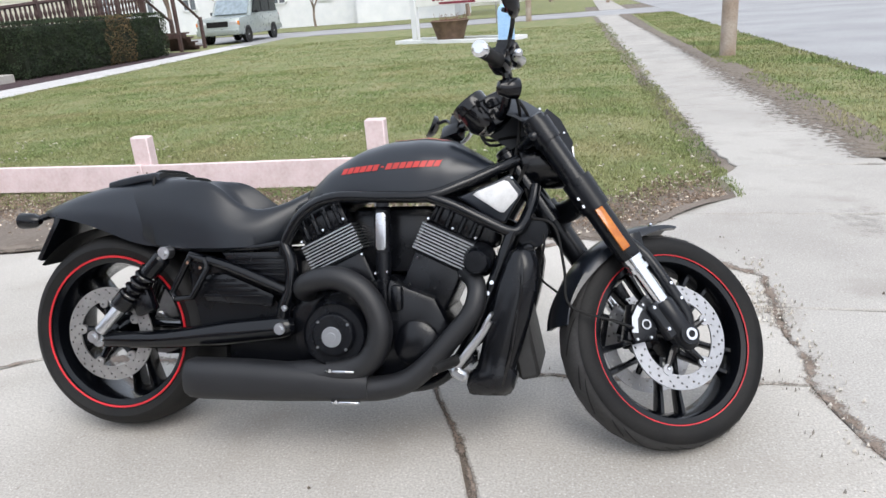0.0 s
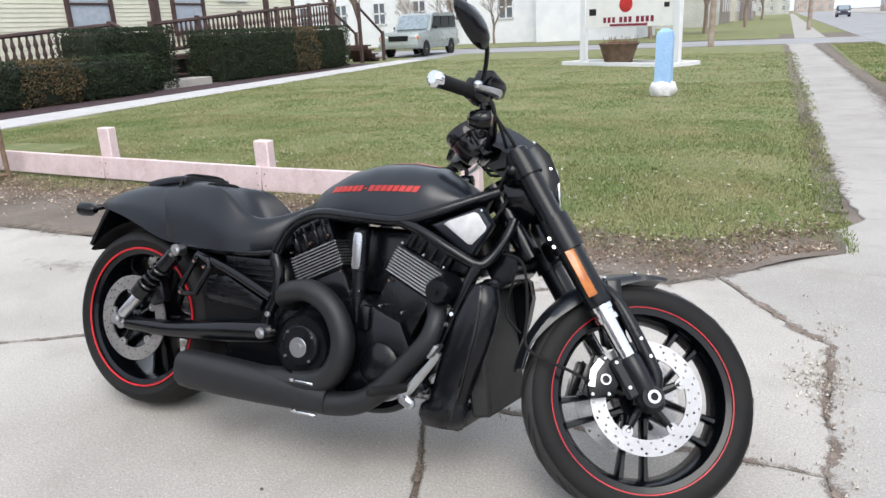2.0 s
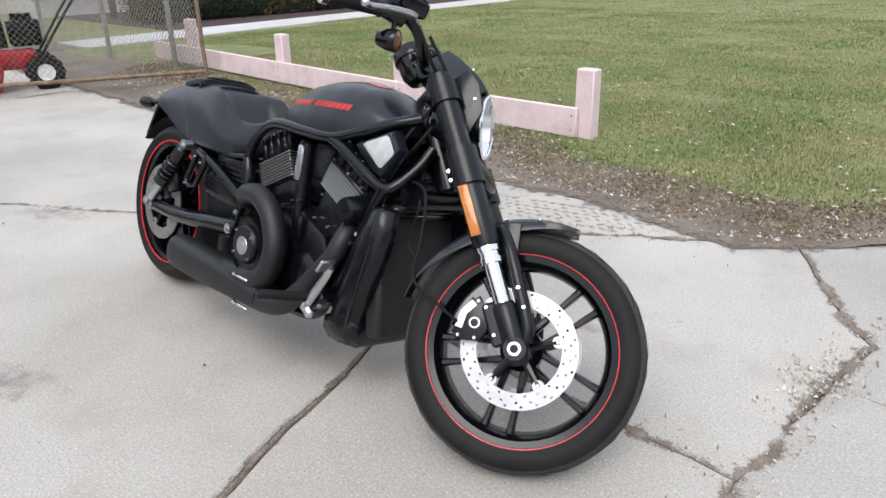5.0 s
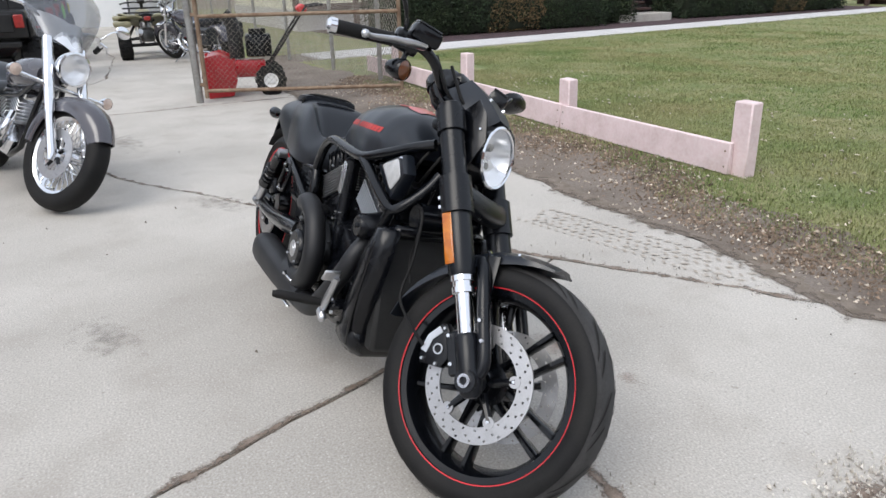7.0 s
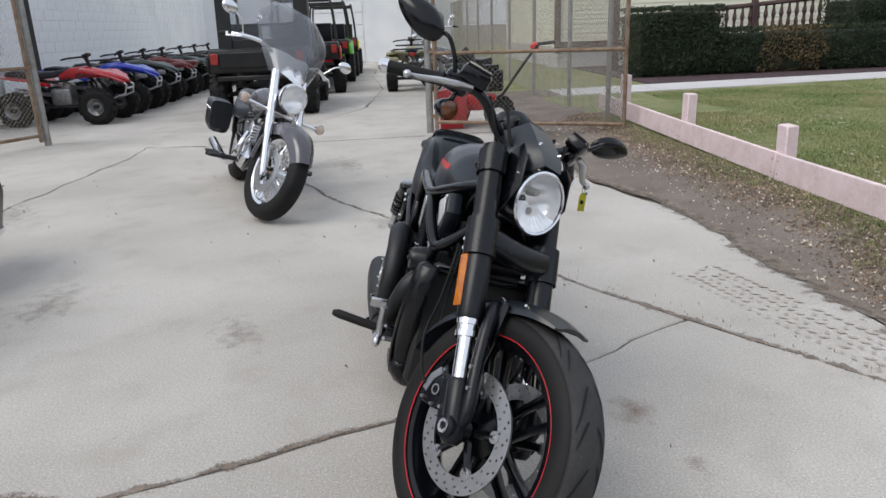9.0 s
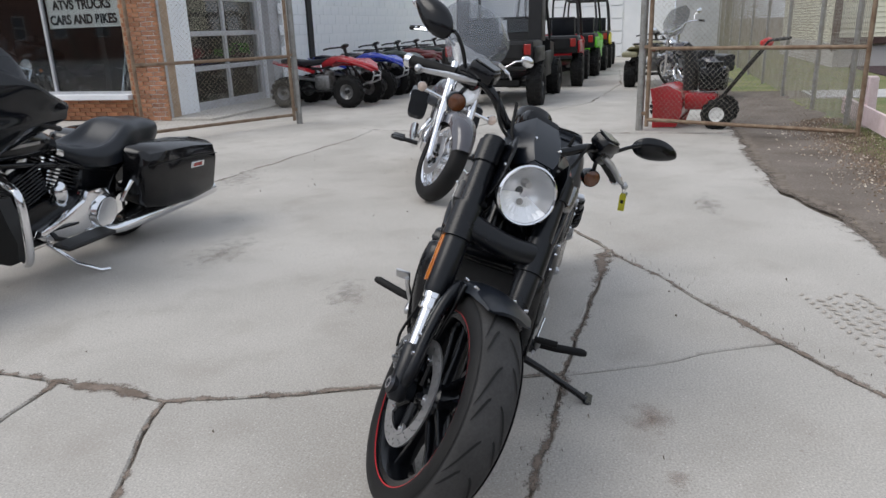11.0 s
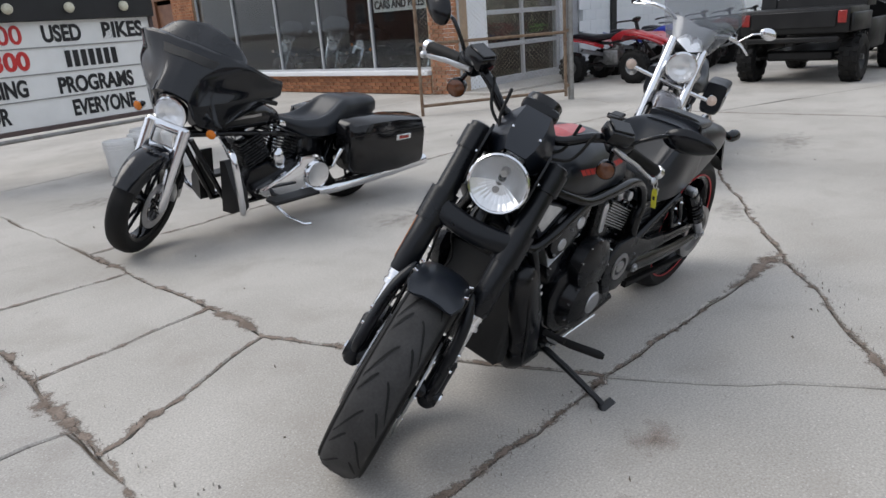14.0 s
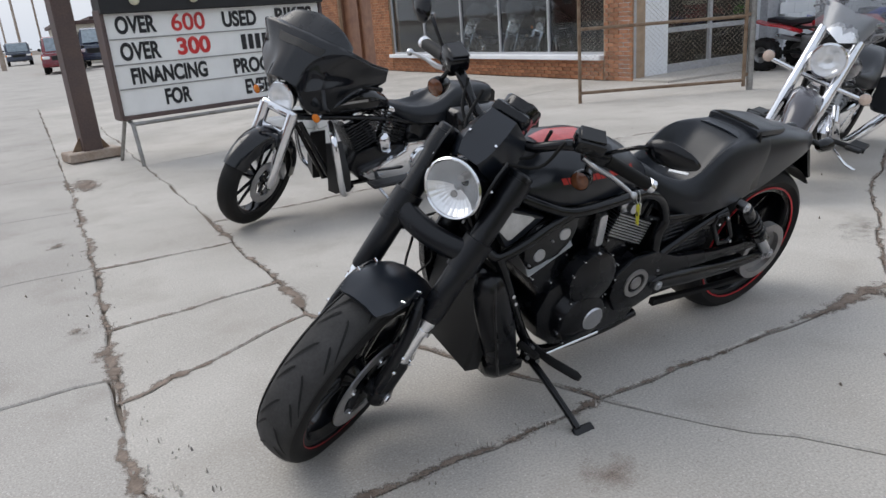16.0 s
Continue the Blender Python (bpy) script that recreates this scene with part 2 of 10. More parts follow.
def box(bm, c, s, rot=None, bev=0.0, seg=1):
    m = Matrix.Translation(c)
    if rot:
        m = m @ pose(0, 0, 0, *rot)
    g = bmesh.ops.create_cube(bm, size=1, matrix=m @ Matrix.Diagonal((*s, 1)))
    if bev:
        e = list({e for v in g["verts"] for e in v.link_edges})
        bmesh.ops.bevel(bm, geom=e, offset=bev, segments=seg, affect="EDGES", profile=0.5)
    return bm


def frame_of(d):
    d = Vector(d).normalized()
    u = d.orthogonal().normalized()
    return d, u, d.cross(u)


def cyl(bm, p0, p1, r0, r1=None, n=14, cap=True):
    p0, p1 = Vector(p0), Vector(p1)
    r1 = r0 if r1 is None else r1
    d, u, w = frame_of(p1 - p0)
    rings = [[bm.verts.new(p + (u * math.cos(2 * math.pi * i / n) + w * math.sin(2 * math.pi * i / n)) * r) for i in range(n)] for p, r in ((p0, r0), (p1, r1))]
    for i in range(n):
        bm.faces.new((rings[0][i], rings[0][(i + 1) % n], rings[1][(i + 1) % n], rings[1][i]))
    if cap:
        bm.faces.new(rings[0])
        bm.faces.new(rings[1])
    return bm


def curve(pts, k=6):
    """A smooth line through the points."""
    p = [Vector(q) for q in pts]
    p = [2 * p[0] - p[1]] + p + [2 * p[-1] - p[-2]]
    out = []
    for i in range(1, len(p) - 2):
        for j in range(k):
            t = j / k
            out.append(0.5 * (2 * p[i] + (p[i + 1] - p[i - 1]) * t + (2 * p[i - 1] - 5 * p[i] + 4 * p[i + 1] - p[i + 2]) * t * t + (3 * p[i] - p[i - 1] - 3 * p[i + 1] + p[i + 2]) * t ** 3))
    return out + [p[-2]]


def tube(bm, pts, r, n=10, k=0, cap=True, flat=1.0):
    """A pipe along the points; r may be a list of radii; k smooths the line."""
    rs = r if isinstance(r, (list, tuple)) else [r] * len(pts)
    if k:
        q = curve(pts, k)
        rs = [rs[min(int(i / k), len(rs) - 1)] * (1 - i % k / k) + rs[min(int(i / k) + 1, len(rs) - 1)] * (i % k / k) for i in range(len(q))]
        pts = q
    pts = [Vector(p) for p in pts]
    rings, u = [], None
    for i, p in enumerate(pts):
        d = (pts[min(i + 1, len(pts) - 1)] - pts[max(i - 1, 0)]).normalized()
        u = d.orthogonal().normalized() if u is None else (u - d * u.dot(d)).normalized()
        w = d.cross(u)
        rings.append([bm.verts.new(p + (u * math.cos(2 * math.pi * j / n) + w * math.sin(2 * math.pi * j / n) * flat) * rs[i]) for j in range(n)])
    for a, b in zip(rings, rings[1:]):
        for j in range(n):
            bm.faces.new((a[j], a[(j + 1) % n], b[(j + 1) % n], b[j]))
    if cap:
        bm.faces.new(rings[0])
        bm.faces.new(rings[-1])
    return bm


def lathe(bm, prof, origin=(0, 0, 0), axis=(0, 1, 0), n=48, a0=0.0, a1=2 * math.pi, closed=False):
    """Turns the profile of (radius, height) round the axis; closed joins its two ends."""
    d, u, w = frame_of(axis)
    full = abs(a1 - a0) > 6.28
    steps = n if full else n + 1
    rings = []
    for i in range(steps):
        a = a0 + (a1 - a0) * i / n
        e = u * math.cos(a) + w * math.sin(a)
        rings.append([bm.verts.new(Vector(origin) + e * max(r, 1e-4) + d * h) for r, h in prof])
    m = len(prof)
    for i in range(n):
        a, b = rings[i], rings[(i + 1) % steps]
        for j in range(m if closed else m - 1):
            bm.faces.new((a[j], a[(j + 1) % m], b[(j + 1) % m], b[j]))
    return bm


def loft(bm, rings, cap=True):
    vs = [[bm.verts.new(p) for p in r] for r in rings]
    n = len(vs[0])
    for a, b in zip(vs, vs[1:]):
        for j in range(n):
            bm.faces.new((a[j], a[(j + 1) % n], b[(j + 1) % n], b[j]))
    if cap:
        bm.faces.new(vs[0])
        bm.faces.new(vs[-1])
    return bm


def slab(bm, outline, axis, a, b, bev=0.0):
    """A plate: the outline of two coordinates, drawn out along the axis from a to b."""
    def at(p, h):
        return {"x": (h, p[0], p[1]), "y": (p[0], h, p[1]), "z": (p[0], p[1], h)}[axis]
    v0, v1 = [bm.verts.new(at(p, a)) for p in outline], [bm.verts.new(at(p, b)) for p in outline]
    fs = [bm.faces.new(v0), bm.faces.new(v1)]
    n = len(outline)
    for i in range(n):
        fs.append(bm.faces.new((v0[i], v0[(i + 1) % n], v1[(i + 1) % n], v1[i])))
    if bev:
        edges = list(fs[0].edges) + list(fs[1].edges)
        bmesh.ops.recalc_face_normals(bm, faces=fs)
        bmesh.ops.bevel(bm, geom=edges, offset=bev, segments=2, affect="EDGES", profile=0.5)
    return bm


def ball(bm, c, r, s=(1, 1, 1), u=16, v=10, rot=None):
    m = Matrix.Translation(c)
    if rot:
        m = m @ pose(0, 0, 0, *rot)
    bmesh.ops.create_uvsphere(bm, u_segments=u, v_segments=v, radius=r, matrix=m @ Matrix.Diagonal((*s, 1)))
    return bm


def oval(c, ry, rz, n=20, p=2.4, flatz=0.0):
    """A rounded ring in the plane across x, round c."""
    out = []
    for i in range(n):
        a = 2 * math.pi * i / n
        y, z = math.cos(a), math.sin(a)
        y, z = math.copysign(abs(y) ** (2 / p), y), math.copysign(abs(z) ** (2 / p), z)
        out.append((c[0], c[1] + ry * y, c[2] + rz * (z if z > 0 or not flatz else z * flatz)))
    return out


def text_mesh(words, size, depth=0.004, bold=0.034):
    """Letters of the built-in font as a bmesh, in the x-z plane facing -y, its lower left at the origin."""
    cu = bpy.data.curves.new("letters", "FONT")
    cu.body, cu.size, cu.extrude = words, size, depth
    cu.offset = bold * size
    ob = bpy.data.objects.new("letters", cu)
    me = bpy.data.meshes.new_from_object(ob)
    bm = bmesh.new()
    bm.from_mesh(me)
    bmesh.ops.transform(bm, matrix=pose(0, 0, 0, 90, 0, 0), verts=bm.verts)
    bpy.data.objects.remove(ob)
    return bm


def fit_text(words, width, height, depth=0.004, bold=0.034):
    bm = text_mesh(words, 1.0, depth, 0.014 if "6" in words else bold)
    xs, zs = [v.co.x for v in bm.verts], [v.co.z for v in bm.verts]
    sx, sz = width / (max(xs) - min(xs)), height / (max(zs) - min(zs))
    for v in bm.verts:
        v.co.x, v.co.z = (v.co.x - min(xs)) * sx, (v.co.z - min(zs)) * sz
    return bm

# ---- ground ----
R = random.Random(4)
bm = bmesh.new()
slab(bm, [(-1500, -1500), (1500, -1500), (1500, 1500), (-1500, 1500)], "z", -0.4, -0.016)
tagged(part("ground", bm, SOIL, sharp=0), "dark gritty soil under the slabs and verges", "ground", kind="structure")

edge_cache = {}


def jag(a, b, amp=0.022, step=0.11):
    """The broken line between two joints, the same from both sides."""
    key = (min(a, b), max(a, b))
    if key not in edge_cache:
        p, q = Vector(key[0]), Vector(key[1])
        n = max(2, min(60, int((q - p).length / step)))
        side = Vector((-(q - p).y, (q - p).x)).normalized()
        seed = R.random() * 100
        edge_cache[key] = [p + (q - p) * (i / n) + side * (amp * (noise.noise((seed, i * 0.31, 0)) * 1.6 + noise.noise((seed, i * 0.93, 5)) * 0.8) if 0 < i < n else 0) for i in range(n + 1)]
    line = edge_cache[key]
    return line if key[0] == a else line[::-1]


def paving(name, loop, parent, material, top=0.0, gap=0.008, amp=0.022, sink=0.0):
    """One concrete slab with broken edges, worn back unevenly along its joints."""
    pts = []
    for a, b in zip(loop, loop[1:] + loop[:1]):
        pts += jag(a, b, amp)[:-1]
    area = sum(p.x * q.y - q.x * p.y for p, q in zip(pts, pts[1:] + pts[:1]))
    if area < 0:
        pts.reverse()
    n, ins = len(pts), []
    for i, p in enumerate(pts):
        d = (pts[(i + 1) % n] - pts[i - 1]).normalized()
        g = gap * (0.6 + 1.5 * max(0, noise.noise((p.x * 2.3, p.y * 2.3, 3))) + 4.5 * max(0, noise.noise((p.x * 0.9, p.y * 0.9, 8)) - 0.12))
        ins.append(p + Vector((-d.y, d.x)) * g)
    bm = bmesh.new()
    lip = [bm.verts.new((p.x, p.y, top - 0.006)) for p in ins]
    inner = []
    for i, p in enumerate(ins):
        d = (ins[(i + 1) % n] - ins[i - 1]).normalized()
        q = p + Vector((-d.y, d.x)) * 0.007
        inner.append(bm.verts.new((q.x, q.y, top)))
    foot = [bm.verts.new((p.x, p.y, top - 0.06)) for p in ins]
    for i in range(n):
        j = (i + 1) % n
        bm.faces.new((foot[i], foot[j], lip[j], lip[i]))
        bm.faces.new((lip[i], lip[j], inner[j], inner[i]))
    bm.faces.new(inner)
    me = bpy.data.meshes.new(name)
    bm.to_mesh(me)
    bm.free()
    me.materials.append(material)
    ob = new(name, me)
    ob.parent = parent
    return ob


a0, a1, a2, a3, a4, a5 = (1.71, 1.9), (2.23, 1.15), (2.2, 0.82), (2.17, 0.225), (2.27, -0.2), (2.25, -0.77)
a6, a7, a8, a9 = (2.2, -1.52), (2.15, -2.54), (2.08, -5.9), (1.95, -16.0)
n0, n1, n2, n3, n4 = (0.72, 1.79), (-1.3, 1.74), (-2.2, 1.42), (-5.25, 1.42), (-26.0, 1.6)
X0, b1, b2, b3 = (-0.65, 0.3), (-0.07, 0.675), (0.47, 1.03), (1.15, 1.53)
c1, c2 = (0.92, 0.235), (1.23, 0.24)
d1, d2, d3, d4, d5, d6 = (1.35, -3.5), (1.38, -2.5), (1.39, -1.6), (1.427, -1.1), (1.215, -0.547), (1.04, -0.065)
d0 = (1.33, -6.0)
h0, h1, h2 = (1.36, -3.1), (-2.06, -3.2), (-4.65, -2.95)
e1, e2, e3 = (-2.0, -0.55), (-5.1, -1.97), (-5.35, -3.0)
s0, s1, s2 = (1.25, -16.0), (-6.15, -16.0), (-6.15, -4.4)
driveway = thing("driveway", "cracked grey concrete driveway with dirt-filled joints", "driveway", kind="structure")
for loop in ([X0, b1, b2, b3, a0, n0, n1, n2, n3, e2, e1], [X0, c1, b2, b1], [c1, c2, a3, a2, a1, a0, b3, b2], [c1, c2, a3, a4, a5, d4, d5, d6],
             [d4, a5, a6, d3], [d3, a6, a7, d2], [d2, a7, a8, (2.02, -10.0), (1.3, -10.0), d0, d1, h0], [(1.3, -10.0), (2.02, -10.0), a9, s0],
             [X0, c1, d6, d5, d4, d3, d2, h0, h1, h2, e3, e2, e1], [h0, d1, d0, (-6.15, -7.2), s2, e3, h2, h1], [d0, (1.3, -10.0), s0, s1, (-6.15, -7.2)]):
    paving("slab", loop, driveway, CONCRETE)
xs, mids = [-5.25, -8.7, -12.4, -16.6, -21.0, -26.0], [-0.35, -0.5, -0.2, -0.45, -0.3, -0.4]
for i in range(5):
    x0, x1, m0, m1 = xs[i], xs[i + 1], mids[i], mids[i + 1]
    lo0, lo1 = (-7.3 if i else -7.3), -7.3
    if i == 0:
        paving("slab", [e2, n3, (x1, 1.46), (x1, m1)], driveway, CONCRETE)
        paving("slab", [e2, (x1, m1), (x1, lo1), (-6.15, -7.2), s2, e3], driveway, CONCRETE)
    else:
        paving("slab", [(x0, m0), (x0, 1.46), (x1, 1.46), (x1, m1)], driveway, CONCRETE)
        paving("slab", [(x0, m0), (x1, m1), (x1, lo1), (x0, lo0)], driveway, CONCRETE)

sidewalk = thing("sidewalk", "pale worn concrete sidewalk beside the lawn", "sidewalk", kind="structure")
def east(y):
    return 3.5 if y < 6 else 3.5 - 0.02 * (y - 6)


ys = [-16, -12.6, -9.4, -6.2, -4.3, -2.6, -1.0, 0.83, 2.1, 3.2]
west = {-16: 1.95, -12.6: 2.0, -9.4: 2.03, -6.2: 2.08, -4.3: 2.1, -2.6: 2.15, -1.0: 2.26, 0.83: 2.2, 2.1: 1.9, 3.2: 2.5}
for y0, y1 in zip(ys, ys[1:]):
    w0, w1 = (west[y0], y0), (west[y1], y1)
    mid = {-1.0: [a4, a3], 0.83: [a1, a0], -2.6: [a6, a5]}.get(y0, [])
    loop = [w0] + mid + [w1, (3.45, y1 - 0.08), (3.45, y0 - 0.08)]
    paving("slab", loop, sidewalk, WALKCRETE, gap=0.005, amp=0.015)
    paving("slab", [(3.45, y0 - 0.08), (3.45, y1 - 0.08), (5.0, y1 - 0.1), (5.0, y0 - 0.1)], sidewalk, WALKCRETE, gap=0.005, amp=0.015)
ys = [3.2, 4.4, 5.9, 7.4, 9.0, 10.6, 12.4, 14.4, 16.6, 19, 21.6, 24.4, 27.4, 30.4]
for y0, y1 in zip(ys, ys[1:]):
    f = lambda y: 2.36 - 0.015 * (y - 4) if y > 3.5 else 2.5
    paving("slab", [(f(y0), y0), (f(y1), y1), (east(y1) - 0.05, y1 - 0.06), (east(y0) - 0.05, y0 - 0.06)], sidewalk, WALKCRETE, gap=0.006, amp=0.05)

bm = bmesh.new()
slab(bm, [(5.0, -400), (17.5, -400), (17.5, 900), (5.0, 900)], "z", -0.1, -0.009)
slab(bm, [(-140, 30.6), (4.99, 30.6), (4.99, 36.5), (-140, 36.5)], "z", -0.1, -0.0085)
slab(bm, [(-16, 25.6), (-10.9, 25.6), (-10.9, 30.59), (-16, 30.59)], "z", -0.1, -0.008)
lot = bmesh.new()
slab(lot, [(-60, -200), (4.98, -200), (4.98, -16.03), (-60, -16.03)], "z", -0.1, -0.003)
tagged(part("pavement", lot, WALKCRETE, sharp=0), "pale concrete lot and pavement down the street", "pavement", kind="structure")
tagged(part("road", bm, ASPHALT, sharp=0), "broad pale grey street with a side street", "road", kind="structure")
bm = bmesh.new()
slab(bm, [(17.6, -400), (60, -400), (60, 900), (17.6, 900)], "z", -0.1, 0.02)
tagged(part("pavement", bm, WALKCRETE, sharp=0), "far pavement across the street", "pavement", kind="structure")


def ease(t):
    t = min(1.0, max(0.0, t))
    return t * t * (3 - 2 * t)


def bank(x, y):
    """How far the lawn's front swells above the driveway."""
    return 0.075 * ease((y - 1.88) / 0.55) * (1 - ease((y - 4) / 5)) * ease((2.35 - x) / 0.6) * ease((x + 8.0) / 1.5)


def grass_line(x):
    return 2.14 + 0.3 * ease((0.4 - x) / 0.8) + 0.5 * max(0, 1 - abs(x - 2.25) / 0.6)


def turf(name, label, inside, x0, x1, y0, y1, step, lift=0.012):
    """A sheet of turf with an uneven worn edge."""
    nx, ny = int((x1 - x0) / step), int((y1 - y0) / step)
    idx, verts, faces = {}, [], []
    def vid(i, j):
        if (i, j) not in idx:
            x, y = x0 + i * step, y0 + j * step
            e = min(1.0, max(-0.4, inside(x, y) * 4))
            idx[(i, j)] = len(verts)
            verts.append((x, y, bank(x, y) - 0.012 + lift * (e + 0.5) + 0.007 * noise.noise((x * 1.3, y * 1.3, 0)) * max(0, e) + 0.004 * noise.noise((x * 6, y * 6, 0))))
        return idx[(i, j)]
    for i in range(nx):
        for j in range(ny):
            if inside(x0 + (i + 0.5) * step, y0 + (j + 0.5) * step) > -0.06:
                faces.append((vid(i, j), vid(i + 1, j), vid(i + 1, j + 1), vid(i, j + 1)))
    return tagged(raw(name, verts, faces, LAWN, smooth=True), label, "lawn", kind="structure")


def path_edge(y):
    return -9.25 - 0.098 * (y - 4.5)


def wob(x, y, s=1.0):
    return 0.10 * noise.noise((x * 1.7 * s, y * 1.7 * s, 2)) + 0.05 * noise.noise((x * 6, y * 6, 4))


def lawn_in(x, y):
    return min(y - grass_line(x) - 0.1 * noise.noise((x * 1.1, 3, 1)), 2.3 - 0.012 * (y - 4) - x, x - path_edge(y), 29.9 - y) + wob(x, y)


def verge_in(x, y):
    return min(x - east(y) - 0.12 - 0.5 * max(0, noise.noise((3, y * 0.5, 1))), 4.85 - x, y - 3.4 - (x - 3.5) * 0.3, 29.6 - y) + wob(x, y)


turf("lawn", "short patchy green lawn with straw-coloured patches", lawn_in, -12.2, 2.6, 1.95, 30.2, 0.13)
turf("lawn_verge", "narrow grass verge between sidewalk and street", verge_in, 3.4, 5.0, 3.2, 30, 0.12)
turf("lawn_far", "far strip of pale grass across the side street", lambda x, y: min(y - 36.7, 44 - y, 1.5 - x) + wob(x, y), -60, 2.0, 36.2, 52, 0.8)
turf("lawn_beside", "grass beyond the path by the house", lambda x, y: min(path_edge(y) - 1.35 - x, x + 40, y - 1.9, 29 - y) + wob(x, y), -40, -9, 1.8, 29.5, 0.5, lift=0.004)


def blades(name, label, inside, spots, tall=0.045):
    rng = np.random.default_rng(7)
    verts, faces = [], []
    for x0, x1, y0, y1, count in spots:
        for x, y in zip(rng.uniform(x0, x1, count), rng.uniform(y0, y1, count)):
            if inside(x, y) < -0.2 + 0.55 * rng.random() ** 2:
                continue
            for _ in range(3):
                a, h = rng.uniform(0, 6.28), tall * rng.uniform(0.4, 1.15) * (1 + 0.4 * noise.noise((x * 0.8, y * 0.8, 9)))
                w, t = 0.003 + 0.0006 * y, rng.uniform(0.2, 1.1) * h
                px, py = x + rng.uniform(-0.02, 0.02), y + rng.uniform(-0.02, 0.02)
                i = len(verts)
                z = bank(px, py)
                verts += [(px - w * math.cos(a), py - w * math.sin(a), z - 0.008), (px + w * math.cos(a), py + w * math.sin(a), z - 0.008), (px - t * math.sin(a), py + t * math.cos(a), z + h)]
                faces.append((i, i + 1, i + 2))
    tagged(raw(name, verts, faces, BLADE), label, "grass", kind="stuff")


blades("grass", "short green and straw-coloured grass blades", lawn_in, [(-5.5, 2.4, 2.0, 4.2, 62000), (-9, 2.4, 4.2, 7.5, 66000), (-10, 2.4, 7.5, 13, 46000), (-11, 2.4, 13, 24, 26000)], 0.027)
blades("verge_grass", "tufts of grass along the verge", verge_in, [(3.5, 5.0, 3.3, 14, 13000), (3.5, 5.0, 14, 29, 8000)], 0.034)


def chips(name, label, count, spot, size, material):
    """Loose flat scraps strewn over a stretch of ground."""
    rng = np.random.default_rng(11)
    verts, faces = [], []
    for _ in range(count):
        x, y = spot(rng)
        a, s, tz = rng.uniform(0, 6.28), size * rng.uniform(0.4, 1.5), rng.uniform(0.002, 0.012)
        r, z = rng.uniform(0.14, 0.6), bank(x, y)
        i = len(verts)
        for k, (u, v) in enumerate(((-1, -r), (0.8, -r * 0.7), (1, r), (-0.7, r * 0.8))):
            verts.append((x + s * (u * math.cos(a) - v * math.sin(a)), y + s * (u * math.sin(a) + v * math.cos(a)), z - 0.006 + tz * (1 + 0.8 * math.sin(k * 2 + a))))
        verts.append((x, y, z - 0.004 + tz * 2.2))
        faces += [(i, i + 1, i + 4), (i + 1, i + 2, i + 4), (i + 2, i + 3, i + 4), (i + 3, i, i + 4)]
    tagged(raw(name, verts, faces, material), label, "litter", kind="stuff")


def dirt_edge(x):
    y = 1.70 + 0.12 * noise.noise((x * 0.9, 1, 0)) + 0.05 * noise.noise((x * 4, 1, 0)) + 0.02 * noise.noise((x * 13, 1, 0)) - (0.32 if x < -2.4 else 0.32 * max(0, min(1, (-1.6 - x) / 0.8)))
    return y + 0.9 * max(0, x - 1.55)


def littered(r, far):
    x = r.uniform(-6, 2.3)
    heap = max(0, 1 - abs(x - 2.15) / 0.5)
    return x, max(dirt_edge(x) + 0.06 + abs(r.normal(0, 0.06)), r.normal(grass_line(x) - 0.1, far * (0.7 + 0.4 * ease((0.4 - x) / 0.8)) + 0.14 * heap))


chips("leaf_litter", "dry leaves and wood chips along the fence", 24000, lambda r: littered(r, 0.15), 0.011, LITTER)
chips("straw_litter", "pale straw and leaf scraps among the litter", 4200, lambda r: littered(r, 0.24), 0.012, mat("pale straw scraps", (0.6, 0.54, 0.46), (0.42, 0.35, 0.27), rough=0.9, bump=0, island=0.4))
chips("lawn_litter", "pale dry leaf scraps scattered over the lawn", 420, lambda r: (r.uniform(-5, 2.3), 2.55 + abs(r.normal(0, 1.3))), 0.013, mat("bleached leaf scraps", (0.6, 0.56, 0.48), (0.38, 0.33, 0.25), rough=0.9, bump=0, island=0.3))
bpy.data.objects["lawn_litter"].location.z = 0.022
verts, faces = [], []
across_n = 16
for i in range(228):
    x = -9 + i * 0.05
    y0 = dirt_edge(x)
    for k in range(across_n + 1):
        f = k / across_n
        y = y0 + (max(y0 + 0.2, grass_line(x) + 0.35) - y0) * f ** 1.3
        verts.append((x, y, bank(x, y) + 0.0015 + 0.0055 * min(1, f * 5) - 0.014 * max(0, f - 0.55) / 0.45 + 0.007 * min(1, f * 3) * noise.noise((x * 4, y * 4, 6))))
for i in range(227):
    for k in range(across_n):
        a = i * (across_n + 1) + k
        faces.append((a, a + across_n + 1, a + across_n + 2, a + 1))
tagged(raw("dirt_strip", verts, faces, DIRT, smooth=True), "worn brown dirt strip between driveway and lawn", "dirt", kind="structure")
chips("concrete_crumbs", "small dark stones and crumbs on the concrete", 90, lambda r: (r.uniform(-3.5, 3.3), r.uniform(-4, 1.7)), 0.005, SOIL)
chips("seam_litter", "pale wood chips and grit swept along the sidewalk seam", 460, lambda r: (2.15 + r.normal(0, 0.05), 0.84 + r.normal(0, 0.14)) if r.random() < 0.5 else (2.23 + r.normal(0, 0.03), r.uniform(-0.3, 1.4)), 0.0055, mat("bleached wood chips", (0.66, 0.63, 0.58), (0.52, 0.47, 0.41), rough=0.9, bump=0, island=0.25))
